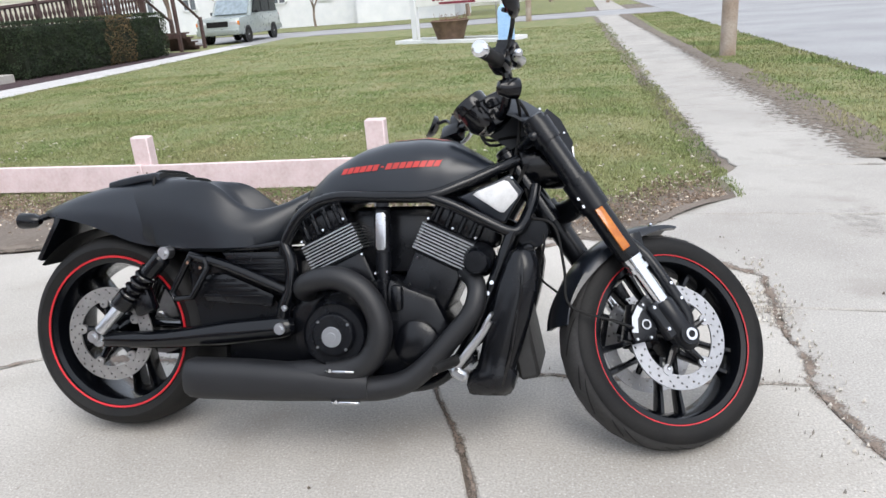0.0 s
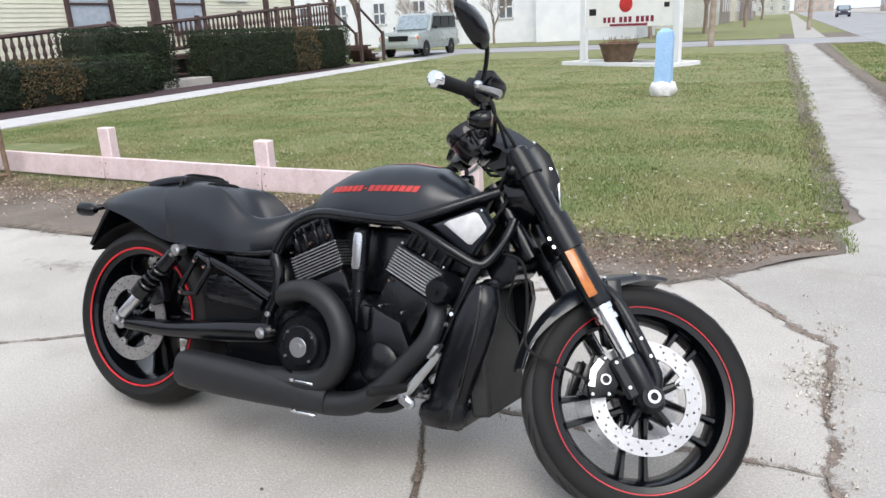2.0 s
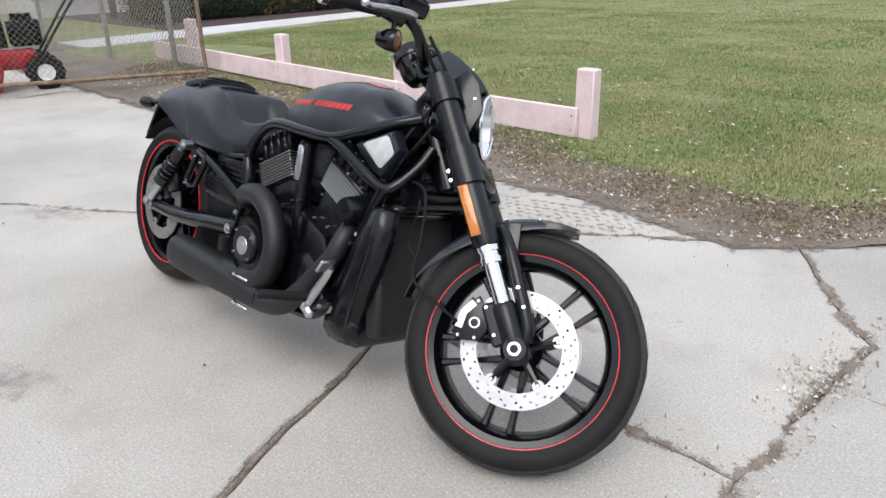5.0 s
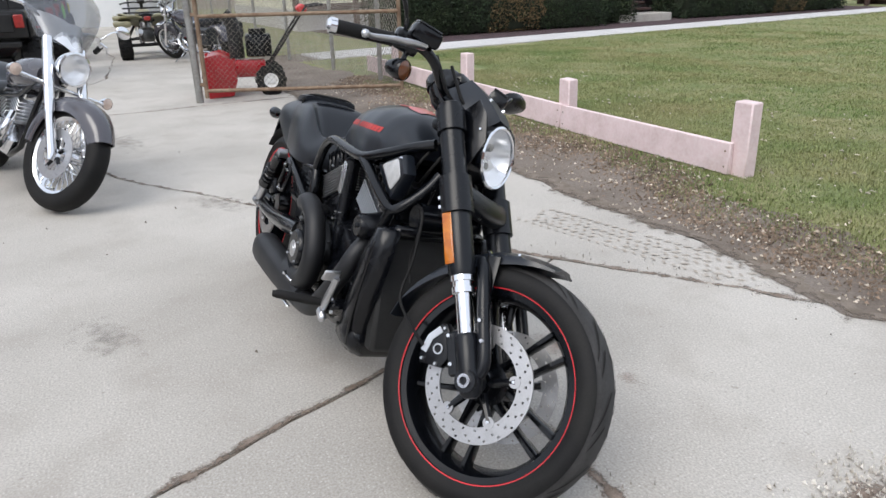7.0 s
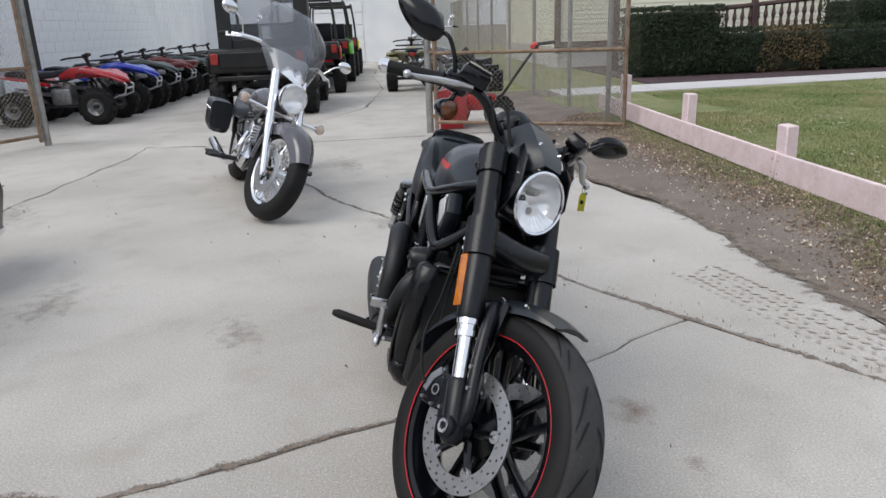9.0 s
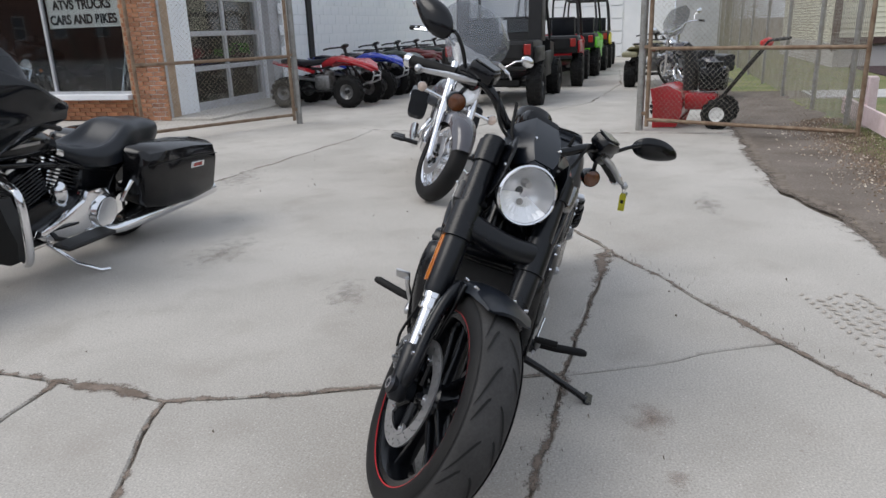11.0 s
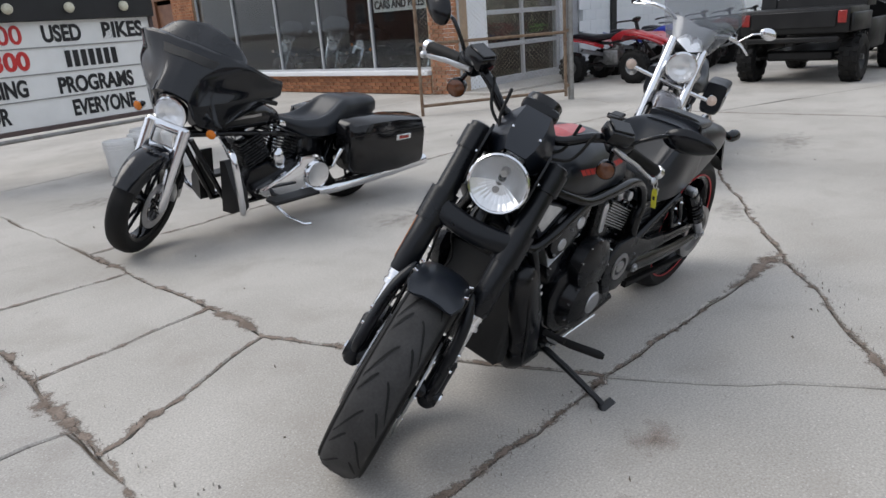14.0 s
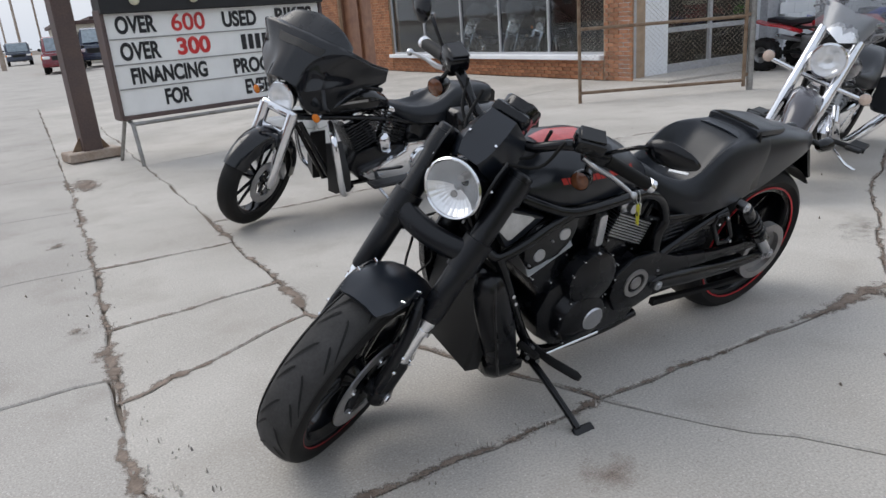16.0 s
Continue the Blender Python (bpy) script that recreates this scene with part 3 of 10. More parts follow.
chips("joint_crumbs", "pale grit and crumbs beside the cracks", 450, lambda r: (2.2 + r.normal(0, 0.07), r.uniform(-3, 1.8)) if r.random() < 0.4 else ((x := r.uniform(-0.6, 1.7)), 0.7 * (x + 0.65) + 0.3 + r.normal(0, 0.06)) if r.random() < 0.6 else (r.uniform(0.9, 2.2), 0.24 + r.normal(0, 0.04)), 0.003, GRIT)

def film(name, label, rows, material, parent=None):
    """A thin film of dirt: rows of (x, y, z, mass)."""
    verts, faces, mass = [], [], []
    n = len(rows[0])
    for r in rows:
        for x, y, z, k in r:
            verts.append((x, y, z))
            mass.append(k)
    for i in range(len(rows) - 1):
        for k in range(n - 1):
            a = i * n + k
            faces.append((a, a + 1, a + n + 1, a + n))
    ob = raw(name, verts, faces, material, smooth=True)
    at = ob.data.attributes.new("mass", "FLOAT", "POINT")
    at.data.foreach_set("value", mass)
    return tagged(ob, label, "dirt", kind="structure")


film_z = [0.0006]


def sediment(name, label, line, wide, seed, material=None, core=1.0):
    """Washed-in dirt lying along a crack, broad in places and broken off in others."""
    pts = []
    for a, b in zip(line, line[1:]):
        pts += jag(a, b)[:-1]
    pts.append(Vector(line[-1]))
    fine = []
    for a, b in zip(pts, pts[1:]):
        fine += [a.lerp(b, k / 4) for k in range(4)]
    fine.append(pts[-1])
    rows = []
    film_z[0] += 0.00035
    for i, p in enumerate(fine):
        d = (fine[min(i + 2, len(fine) - 1)] - fine[max(i - 2, 0)]).normalized()
        side = Vector((-d.y, d.x))
        f = 0.75 + 0.9 * noise.noise((seed, i * 0.06, 0)) + 0.5 * noise.noise((seed, i * 0.2, 3))
        amount = max(0.15, f)
        shift = wide * 0.5 * noise.noise((seed + 9, i * 0.09, 1))
        row = []
        for u, k in ((-3.0, -0.9), (-1.6, -0.15), (-0.6, 0.3), (0.0, 0.62), (0.6, 0.3), (1.6, -0.15), (3.0, -0.9)):
            q = p + side * (u * wide * (0.6 + 0.6 * amount) + shift)
            row.append((q.x, q.y, film_z[0], core * (k + 0.25 * (amount - 0.75))))
        rows.append(row)
    film(name, label, rows, material or CRACKSTAIN)


def blot(name, label, c, rx, ry, material, peak, turn=0.0, z=0.0055):
    """A round-edged stain."""
    rows = []
    for i in range(13):
        row = []
        for k in range(13):
            u, v = -1 + i / 6, -1 + k / 6
            x, y = u * rx, v * ry
            row.append((c[0] + x * math.cos(turn) - y * math.sin(turn), c[1] + x * math.sin(turn) + y * math.cos(turn), z, peak - 1.3 * min(1.2, math.hypot(u, v))))
        rows.append(row)
    film(name, label, rows, material)


sediment("crack_dirt", "brown dirt washed into a driveway crack", [X0, b1, b2, b3, a0], 0.03, 1)
sediment("crack_dirt", "brown dirt washed into a driveway joint", [X0, c1], 0.036, 5.5)
sediment("crack_dirt", "brown dirt washed into a driveway joint", [c1, c2, a3], 0.03, 9)
sediment("crack_dirt", "brown dirt washed into a driveway crack", [h0, d2, d3, d4, d5], 0.032, 14)
sediment("crack_dirt", "brown dirt washed into a driveway crack", [d5, d6, c1], 0.02, 19)
sediment("crack_dirt", "brown dirt along the sidewalk seam", [a0, a1, a2, a3, a4, a5, a6, a7, (2.1, -4.2), a8], 0.036, 23)
sediment("crack_dirt", "brown dirt washed into a slab crack", [d4, a5], 0.02, 29)
sediment("crack_dirt", "brown dirt washed into a slab crack", [d3, a6], 0.026, 31)
sediment("crack_dirt", "brown dirt washed into a slab crack", [d2, a7], 0.02, 37)
sediment("crack_dirt", "brown dirt washed into a far joint", [e1, X0], 0.02, 41)
sediment("crack_dirt", "brown dirt washed into a far joint", [e1, e2, n3], 0.025, 47)
sediment("crack_dirt", "brown dirt washed into a far joint", [h0, h1, h2], 0.018, 51)
sediment("crack_dirt", "brown dirt washed into a far joint", [e3, e2], 0.03, 43)
blot("crack_dirt", "brown dirt gathered where two joints meet", (-0.5, 0.31), 0.42, 0.13, CRACKSTAIN, 0.62, 0.1)
blot("crack_dirt", "brown dirt gathered beside the sidewalk seam", (2.32, -1.62), 0.22, 0.3, CRACKSTAIN, 0.5)
blot("crack_dirt", "brown dirt gathered beside the sidewalk seam", (2.3, -3.3), 0.25, 0.45, CRACKSTAIN, 0.55)
blot("crack_dirt", "rubble and dirt around the steel post", (1.95, -5.4), 0.3, 0.8, CRACKSTAIN, 0.9)
blot("ground_stain", "faint rusty stain on the concrete", (1.17, 0.55), 0.2, 0.14, RUSTSTAIN, 1.0)
blot("ground_stain", "faint rusty stain on the concrete", (1.5, 0.62), 0.2, 0.15, RUSTSTAIN, 0.7, z=0.006)
for cx, cy, rx, ry, tn in ((0.3, -0.9, 0.6, 0.3, 0.2), (-1.3, -0.2, 0.7, 0.35, 0.4), (-1.8, 0.9, 0.9, 0.3, 0.1), (-0.2, -1.9, 0.9, 0.4, 0), (2.9, -0.4, 0.5, 0.8, 0), (2.9, 1.9, 0.5, 0.7, 0.3), (-3.6, -0.6, 1.2, 0.5, 0.3), (-2.2, -3.0, 1.2, 0.5, 0.2), (0.7, -4.6, 0.9, 0.6, 0)):
    film_z[0] += 0.0002
    blot("ground_stain", "faint dark stain on the concrete", (cx, cy), rx, ry, GREYSTAIN, 0.75, tn, z=film_z[0])
vs, fs = [], []
u, v = Vector((0.966, 0.258)), Vector((-0.258, 0.966))
rp = random.Random(3)
for i in range(25):
    for k in range(6):
        if rp.random() < 0.16:
            continue
        p = Vector((-0.1, 1.2)) + u * (i * 0.053 + (k % 2) * 0.026) + v * (k * 0.05)
        n_ = len(vs)
        lean = 1 if k % 2 else -1
        for a, b in ((-1, -0.55 * lean), (0.2, -0.75), (1, 0.55 * lean), (-0.2, 0.75)):
            q = p + (u * a + v * b) * 0.021 * rp.uniform(0.7, 1.15)
            vs.append((q.x, q.y, 0.0042))
        fs.append((n_, n_ + 1, n_ + 2, n_ + 3))
tagged(raw("tyre_print", vs, fs, mat("dusty brown tyre print", (0.36, 0.32, 0.275), (0.43, 0.395, 0.35), rough=0.95, scale=22, fine=160, bump=0.2, mix=0.6)), "faint dusty print of a truck tyre on the concrete", "tyre print", kind="stuff")
# the dirt's thin trodden rim on the slab
rows = []
for i in range(420):
    x = -9 + i * 0.0262
    y = dirt_edge(x)
    rows.append([(x, y + u, 0.0058 + 0.0002 * k, g) for k, (u, g) in enumerate(((-0.34, -1.0), (-0.2, -0.25), (-0.1, 0.05), (0.0, 0.4), (0.12, 1.0)))])
film("dirt_rim", "thin brown dirt spread over the slab's edge", rows, EDGEDIRT)
for name, f0, sgn in (("west", lambda y: 2.36 - 0.015 * (y - 4), 1), ("east", lambda y: east(y) - 0.08, -1)):
    rows = []
    for i in range(200):
        y = 3.3 + i * 0.13
        x = f0(y) + 0.06 * noise.noise((7 * sgn, y * 1.3, 0))
        wd = (0.2 + 0.25 * max(0, noise.noise((3 * sgn, y * 0.5, 0))) + ((0.12 + 0.42 * math.exp(-((y - 7.2) / 3.2) ** 2)) if sgn < 0 else 0))
        rows.append([(x + sgn * wd * u, y, 0.0045, g) for u, g in ((-0.6, 1.0), (0.0, 0.6), (0.5, 0.15), (1.0, -0.2), (1.7, -1.0))])
    film("dirt_rim", "brown dirt creeping over the sidewalk's edge", rows, EDGEDIRT)

# front path of the house
bm = bmesh.new()
for i in range(12):
    y0, y1 = 2.9 + i * 1.85, 2.9 + (i + 1) * 1.85 - 0.015
    slab(bm, [(path_edge(y0), y0), (path_edge(y1), y1), (path_edge(y1) - 1.25, y1), (path_edge(y0) - 1.25, y0)], "z", -0.05, 0.012)
tagged(part("garden_path", bm, PALECRETE, sharp=0), "pale concrete path along the hedge", "path", kind="structure")
bm = bmesh.new()
slab(bm, [(path_edge(5) - 1.26, 5), (path_edge(23) - 1.26, 23), (-17, 23), (-17, 5)], "z", -0.05, 0.02)
tagged(part("mulch_bed", bm, MULCH, sharp=0), "dark mulch bed under the hedge", "mulch", kind="structure")

# ---- the matt black muscle motorcycle ----
DENIM = mat("satin black body paint", (0.0075, 0.0098, 0.0145), (0.010, 0.013, 0.019), rough=0.29, spec=0.55, scale=3, fine=400, bump=0.03, dist=0.0005, mix=0.12, rvar=0.05)
FRAMEBLK = mat("semi gloss black frame paint", (0.0018, 0.0022, 0.0034), (0.003, 0.0036, 0.0052), rough=0.19, spec=0.36, scale=5, fine=150, bump=0.02, mix=0.1, coat=0.1)
ENGBLK = mat("textured black engine paint", (0.0024, 0.0028, 0.0042), (0.0042, 0.0049, 0.007), rough=0.26, spec=0.38, scale=9, fine=300, bump=0.12, dist=0.0006)
FORKBLK = mat("satin black fork paint", (0.0038, 0.0046, 0.0066), (0.0055, 0.0065, 0.009), rough=0.28, spec=0.36, scale=5, fine=200, bump=0.03, mix=0.1, rvar=0.05)
EXHBLK = mat("matt charcoal exhaust coating", (0.0072, 0.0076, 0.0092), (0.010, 0.0105, 0.0125), rough=0.52, scale=6, fine=240, bump=0.08, dist=0.0006)
LEATHER = mat("black grained vinyl", (0.0105, 0.0128, 0.0175), (0.0078, 0.0098, 0.0135), spec=0.42, rough=0.34, scale=5, fine=320, bump=0.25, dist=0.001)
RUBBER = mat("worn tyre rubber", (0.007, 0.007, 0.0075), (0.013, 0.0125, 0.012), rough=0.6, spec=0.22, scale=8, fine=180, bump=0.15, dist=0.001)
TREAD = mat("dusty grey tread rubber", (0.04, 0.039, 0.039), (0.028, 0.0275, 0.027), rough=0.85, scale=9, fine=150, bump=0.2, dist=0.001)
# flat black for uncut tread grooves, their shade put into the colour
GROOVESHADE = mat("black groove shade on the tread", (0.007, 0.007, 0.007), rough=0.9, bump=0)
GLOSSBLK = mat("gloss black paint", (0.006, 0.006, 0.007), rough=0.12, spec=0.4, scale=2, fine=60, bump=0, mix=0.05, coat=0.15, rvar=0.03)
CHROME = mat("bright chrome", (0.82, 0.83, 0.85), (0.76, 0.77, 0.8), rough=0.1, metal=1.0, scale=5, fine=60, bump=0.01, mix=0.08, rvar=0.05)
ALU = mat("brushed aluminium", (0.62, 0.63, 0.65), (0.52, 0.53, 0.55), rough=0.32, metal=1.0, scale=8, fine=180, bump=0.05, mix=0.15)
DISC = mat("swept steel brake disc", (0.46, 0.46, 0.47), (0.4, 0.4, 0.41), rough=0.36, metal=0.9, scale=20, fine=300, bump=0.06, mix=0.15)
OLDDISC = mat("dull dusty brake disc", (0.4, 0.39, 0.38), (0.3, 0.29, 0.285), rough=0.45, metal=0.85, scale=14, fine=200, bump=0.06, mix=0.2)
REDLINE = mat("red pinstripe", (0.6, 0.02, 0.03), rough=0.35, bump=0, mix=0.05)
REDMARK = mat("faded red tank lettering", (0.5, 0.035, 0.03), rough=0.45, bump=0, mix=0.1)
AMBER = mat("amber lens plastic", (0.52, 0.17, 0.018), (0.38, 0.1, 0.012), rough=0.15, scale=30, fine=200, bump=0.1, mix=0.15, coat=0.4)
SMOKE = mat("smoked amber lens", (0.16, 0.055, 0.02), (0.1, 0.035, 0.015), rough=0.12, scale=25, fine=160, bump=0.05, coat=0.5)
REDLENS = mat("dark red lens plastic", (0.35, 0.03, 0.025), (0.22, 0.02, 0.018), rough=0.2, scale=30, fine=160, bump=0.05, coat=0.4)
MESHSILVER = mat("pale silver intake screen", (0.66, 0.66, 0.66), (0.56, 0.56, 0.56), rough=0.5, metal=0.45, scale=40, fine=420, bump=0.5, dist=0.002, mix=0.4)
RADCORE = mat("black radiator fins", (0.01, 0.01, 0.01), (0.018, 0.018, 0.018), rough=0.6, scale=40, fine=300, bump=0.5, dist=0.003)
YELLOW = mat("bright yellow card", (0.66, 0.62, 0.05), rough=0.6, bump=0)
WHITETAG = mat("white sticker", (0.82, 0.82, 0.82), rough=0.5, bump=0)
LAMPGLASS = clear_mat("clear headlamp lens", (0.95, 0.97, 0.98), 0.05, 0.0)
REFLECTOR = mat("silvered lamp reflector", (0.96, 0.965, 0.97), (0.93, 0.935, 0.945), rough=0.2, metal=0.6, scale=60, fine=300, bump=0.0, mix=0.1)

LEAN_DEG, STEER_DEG = 16.4, 30.8
BIKE = pose(-0.001, -0.122, 0.0, -LEAN_DEG, 0, 0)
HEAD = Vector((1.80, 0, 0))
RAKE = Vector((-0.559, 0, 0.829))
FWD = Vector((0.829, 0, 0.559))
STEER = Matrix.Translation(HEAD) @ Matrix.Rotation(radians(STEER_DEG), 4, RAKE) @ Matrix.Translation(-HEAD)


def leg_at(s, y, off=0.07):
    """A point of the fork, s metres up the steering axis from the ground."""
    return HEAD + FWD * off + RAKE * s + Vector((0, y, 0))


def steered(bm):
    bmesh.ops.transform(bm, matrix=STEER, verts=bm.verts)
    return bm


def tyre_profile(r_rim, r_top, hw, crown=2.3):
    out = []
    for i in range(17):
        a = math.pi * i / 16
        y = -math.cos(a)
        out.append((r_rim + (r_top - r_rim) * math.sin(a) ** (1 / crown * 1.25) if 0 < i < 16 else r_rim, hw * math.copysign(abs(y) ** 0.8, y) * (1 if 0 < i < 16 else 0.86)))
    return out


def bolt(bm, p, axis, r=0.008, h=0.006):
    p, d = Vector(p), Vector(axis).normalized()
    cyl(bm, p, p + d * h, r * 0.72, r * 0.55, n=8)


def wheel(parent, c, r_rim, r_top, hw, front):
    """A cast black wheel with five split spokes, a red pinstripe and its tyre."""
    w = thing("front_wheel" if front else "rear_wheel", "", "")
    w.parent = parent
    fix = (lambda b: steered(b)) if front else (lambda b: b)
    ax = (0, 1, 0)
    bm = bmesh.new()
    prof = tyre_profile(r_rim, r_top, hw)
    lathe(bm, prof + [(r_rim - 0.004, hw * 0.7), (r_rim - 0.004, -hw * 0.7)], c, ax, n=72, closed=True)
    part("tyre", fix(bm), TREAD if front else RUBBER, w, "black tyre with slanted tread grooves")
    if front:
        # grooves are not cut: black strips just over the tread paint their shade
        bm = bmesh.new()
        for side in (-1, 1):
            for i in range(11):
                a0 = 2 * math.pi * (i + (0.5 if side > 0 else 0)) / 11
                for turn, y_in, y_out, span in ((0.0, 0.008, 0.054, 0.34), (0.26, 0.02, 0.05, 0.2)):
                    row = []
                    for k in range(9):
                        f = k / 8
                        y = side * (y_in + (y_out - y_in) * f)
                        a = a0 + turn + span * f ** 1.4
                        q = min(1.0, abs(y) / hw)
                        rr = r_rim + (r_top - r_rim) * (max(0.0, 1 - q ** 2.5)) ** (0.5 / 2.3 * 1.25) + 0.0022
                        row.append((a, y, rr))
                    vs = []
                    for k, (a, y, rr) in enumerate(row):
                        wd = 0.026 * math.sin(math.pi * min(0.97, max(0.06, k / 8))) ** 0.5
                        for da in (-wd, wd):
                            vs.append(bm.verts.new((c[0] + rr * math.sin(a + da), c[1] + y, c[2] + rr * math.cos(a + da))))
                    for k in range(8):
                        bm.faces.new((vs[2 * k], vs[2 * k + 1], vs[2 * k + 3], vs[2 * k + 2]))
        part("groove_strip", fix(bm), GROOVESHADE, w, "slanted black strips laid on the tread as groove shade")
        bm = bmesh.new()
        for side in (-1, 1):
            lathe(bm, [(r, y * side) for r, y in ((r_rim + 0.002, hw * 0.93), (r_rim + 0.02, hw * 1.03), (r_rim + 0.045, hw * 0.985), (r_rim + 0.052, hw * 0.9))], c, ax, n=72)
        part("sidewall", fix(bm), RUBBER, w)
    bm = bmesh.new()
    lathe(bm, [(r_rim - 0.002, -hw * 0.9), (r_rim + 0.004, -hw * 0.86), (r_rim - 0.018, -hw * 0.8), (r_rim - 0.03, -hw * 0.5), (r_rim - 0.034, hw * 0.5), (r_rim - 0.018, hw * 0.8), (r_rim + 0.004, hw * 0.86), (r_rim - 0.002, hw * 0.9)], c, ax, n=72)
    part("rim", fix(bm), FRAMEBLK, w)
    bm = bmesh.new()
    for side in (-1, 1):
        lathe(bm, [(r_rim - 0.001, side * hw * 0.91), (r_rim + 0.005, side * hw * 0.925), (r_rim + 0.006, side * hw * 0.89)], c, ax, n=72)
    part("pinstripe", fix(bm), REDLINE, w, "thin red rim stripe")
    for i in range(5):
        bm = bmesh.new()
        for k in (-1, 1):
            a = 2 * math.pi * i / 5 - (0.314 if front else 0.1)
            d = Vector((math.cos(a), 0, math.sin(a)))
            s = Vector((-math.sin(a), 0, math.cos(a)))
            p0, p1 = Vector(c) + d * 0.045 + s * 0.022 * k, Vector(c) + d * (r_rim - 0.026) + s * 0.034 * k
            h = hw * 0.30
            rings = [[p + s * u * wd + Vector((0, v * h * hh, 0)) for u, v in ((-1, -0.6), (-0.5, -1), (0.5, -1), (1, -0.6), (1, 0.6), (0.5, 1), (-0.5, 1), (-1, 0.6))] for p, wd, hh in ((p0, 0.011, 1.2), (p0.lerp(p1, 0.5), 0.0075, 0.9), (p1, 0.0105, 1.15))]
            loft(bm, rings)
        part("spoke", fix(bm), FRAMEBLK, w)
    bm = bmesh.new()
    lathe(bm, [(0.012, -hw * 1.05), (0.03, -hw * 1.0), (0.036, -hw * 0.7), (0.055, -hw * 0.4), (0.055, hw * 0.4), (0.036, hw * 0.7), (0.03, hw), (0.012, hw * 1.05)], c, ax, n=28)
    part("hub", fix(bm), FRAMEBLK, w)
    return w


def brake_disc(parent, c, side_y, r1, r0, material, fix, bolts=5):
    """A drilled ring on five tabs."""
    bm = bmesh.new()
    N, M = 132, 8
    rows = [r0 + (r1 - r0) * k / M for k in range(M + 1)]
    vs = [[[bm.verts.new((c[0] + r * math.cos(2 * math.pi * i / N), side_y + y, c[2] + r * math.sin(2 * math.pi * i / N))) for r in rows] for i in range(N)] for y in (-0.0025, 0.0025)]
    def hole(i, j):
        return (j == 1 and i % 6 == 0) or (j == 4 and i % 6 == 2) or (j == 6 and i % 6 == 4)
    for i in range(N):
        i2 = (i + 1) % N
        for j in range(M):
            if hole(i, j):
                for a, b in (((i, j), (i2, j)), ((i2, j), (i2, j + 1)), ((i2, j + 1), (i, j + 1)), ((i, j + 1), (i, j))):
                    bm.faces.new((vs[0][a[0]][a[1]], vs[0][b[0]][b[1]], vs[1][b[0]][b[1]], vs[1][a[0]][a[1]]))
                continue
            for k in (0, 1):
                bm.faces.new((vs[k][i][j], vs[k][i2][j], vs[k][i2][j + 1], vs[k][i][j + 1]))
        for j in (0, M):
            bm.faces.new((vs[0][i][j], vs[0][i2][j], vs[1][i2][j], vs[1][i][j]))
    for i in range(bolts):
        a = 2 * math.pi * i / bolts + 0.5
        p = (c[0] + (r0 - 0.006) * math.cos(a), side_y, c[2] + (r0 - 0.006) * math.sin(a))
        cyl(bm, (p[0], p[1] - 0.004, p[2]), (p[0], p[1] + 0.004, p[2]), 0.015, n=12)
    bmesh.ops.delete(bm, geom=[v for v in bm.verts if not v.link_faces], context="VERTS")
    d = part("brake_disc", fix(bm), material, parent, "drilled steel brake disc", sharp=30)
    s = -1 if side_y < 0 else 1
    bm = bmesh.new()
    for i in range(bolts):
        a = 2 * math.pi * i / bolts + 0.5
        bolt(bm, (c[0] + (r0 - 0.008) * math.cos(a), side_y + s * 0.004, c[2] + (r0 - 0.008) * math.sin(a)), (0, s, 0), 0.007, 0.005)
        p0, p1 = Vector((c[0] + 0.04 * math.cos(a), side_y * 0.8, c[2] + 0.04 * math.sin(a))), Vector((c[0] + (r0 - 0.01) * math.cos(a), side_y, c[2] + (r0 - 0.01) * math.sin(a)))
    part("disc_bolt", fix(bm), CHROME, d, "bright disc bolts")
    bm = bmesh.new()
    for i in range(bolts):
        a = 2 * math.pi * i / bolts + 0.5
        p0, p1 = Vector((c[0] + 0.03 * math.cos(a), side_y * 0.86, c[2] + 0.03 * math.sin(a))), Vector((c[0] + (r0 - 0.004) * math.cos(a), side_y * 0.97, c[2] + (r0 - 0.004) * math.sin(a)))
        cyl(bm, p0, p1, 0.013, 0.009, n=8)
    part("disc_carrier", fix(bm), FRAMEBLK, d)
    return d


same = lambda b: b
bike = thing("motorcycle", "matt black muscle motorcycle with red rim stripes on its stand", "motorcycle", BIKE)
FA, RA = (1.684, 0, 0.300), (-0.010, 0, 0.318)
fw = wheel(bike, FA, 0.2415, 0.3105, 0.068, True)
rw = wheel(bike, RA, 0.239, 0.314, 0.118, False)
for sy in (-0.083, 0.083):
    brake_disc(fw, FA, sy, 0.147, 0.106, DISC, steered)
brake_disc(rw, RA, -0.132, 0.147, 0.104, OLDDISC, same)

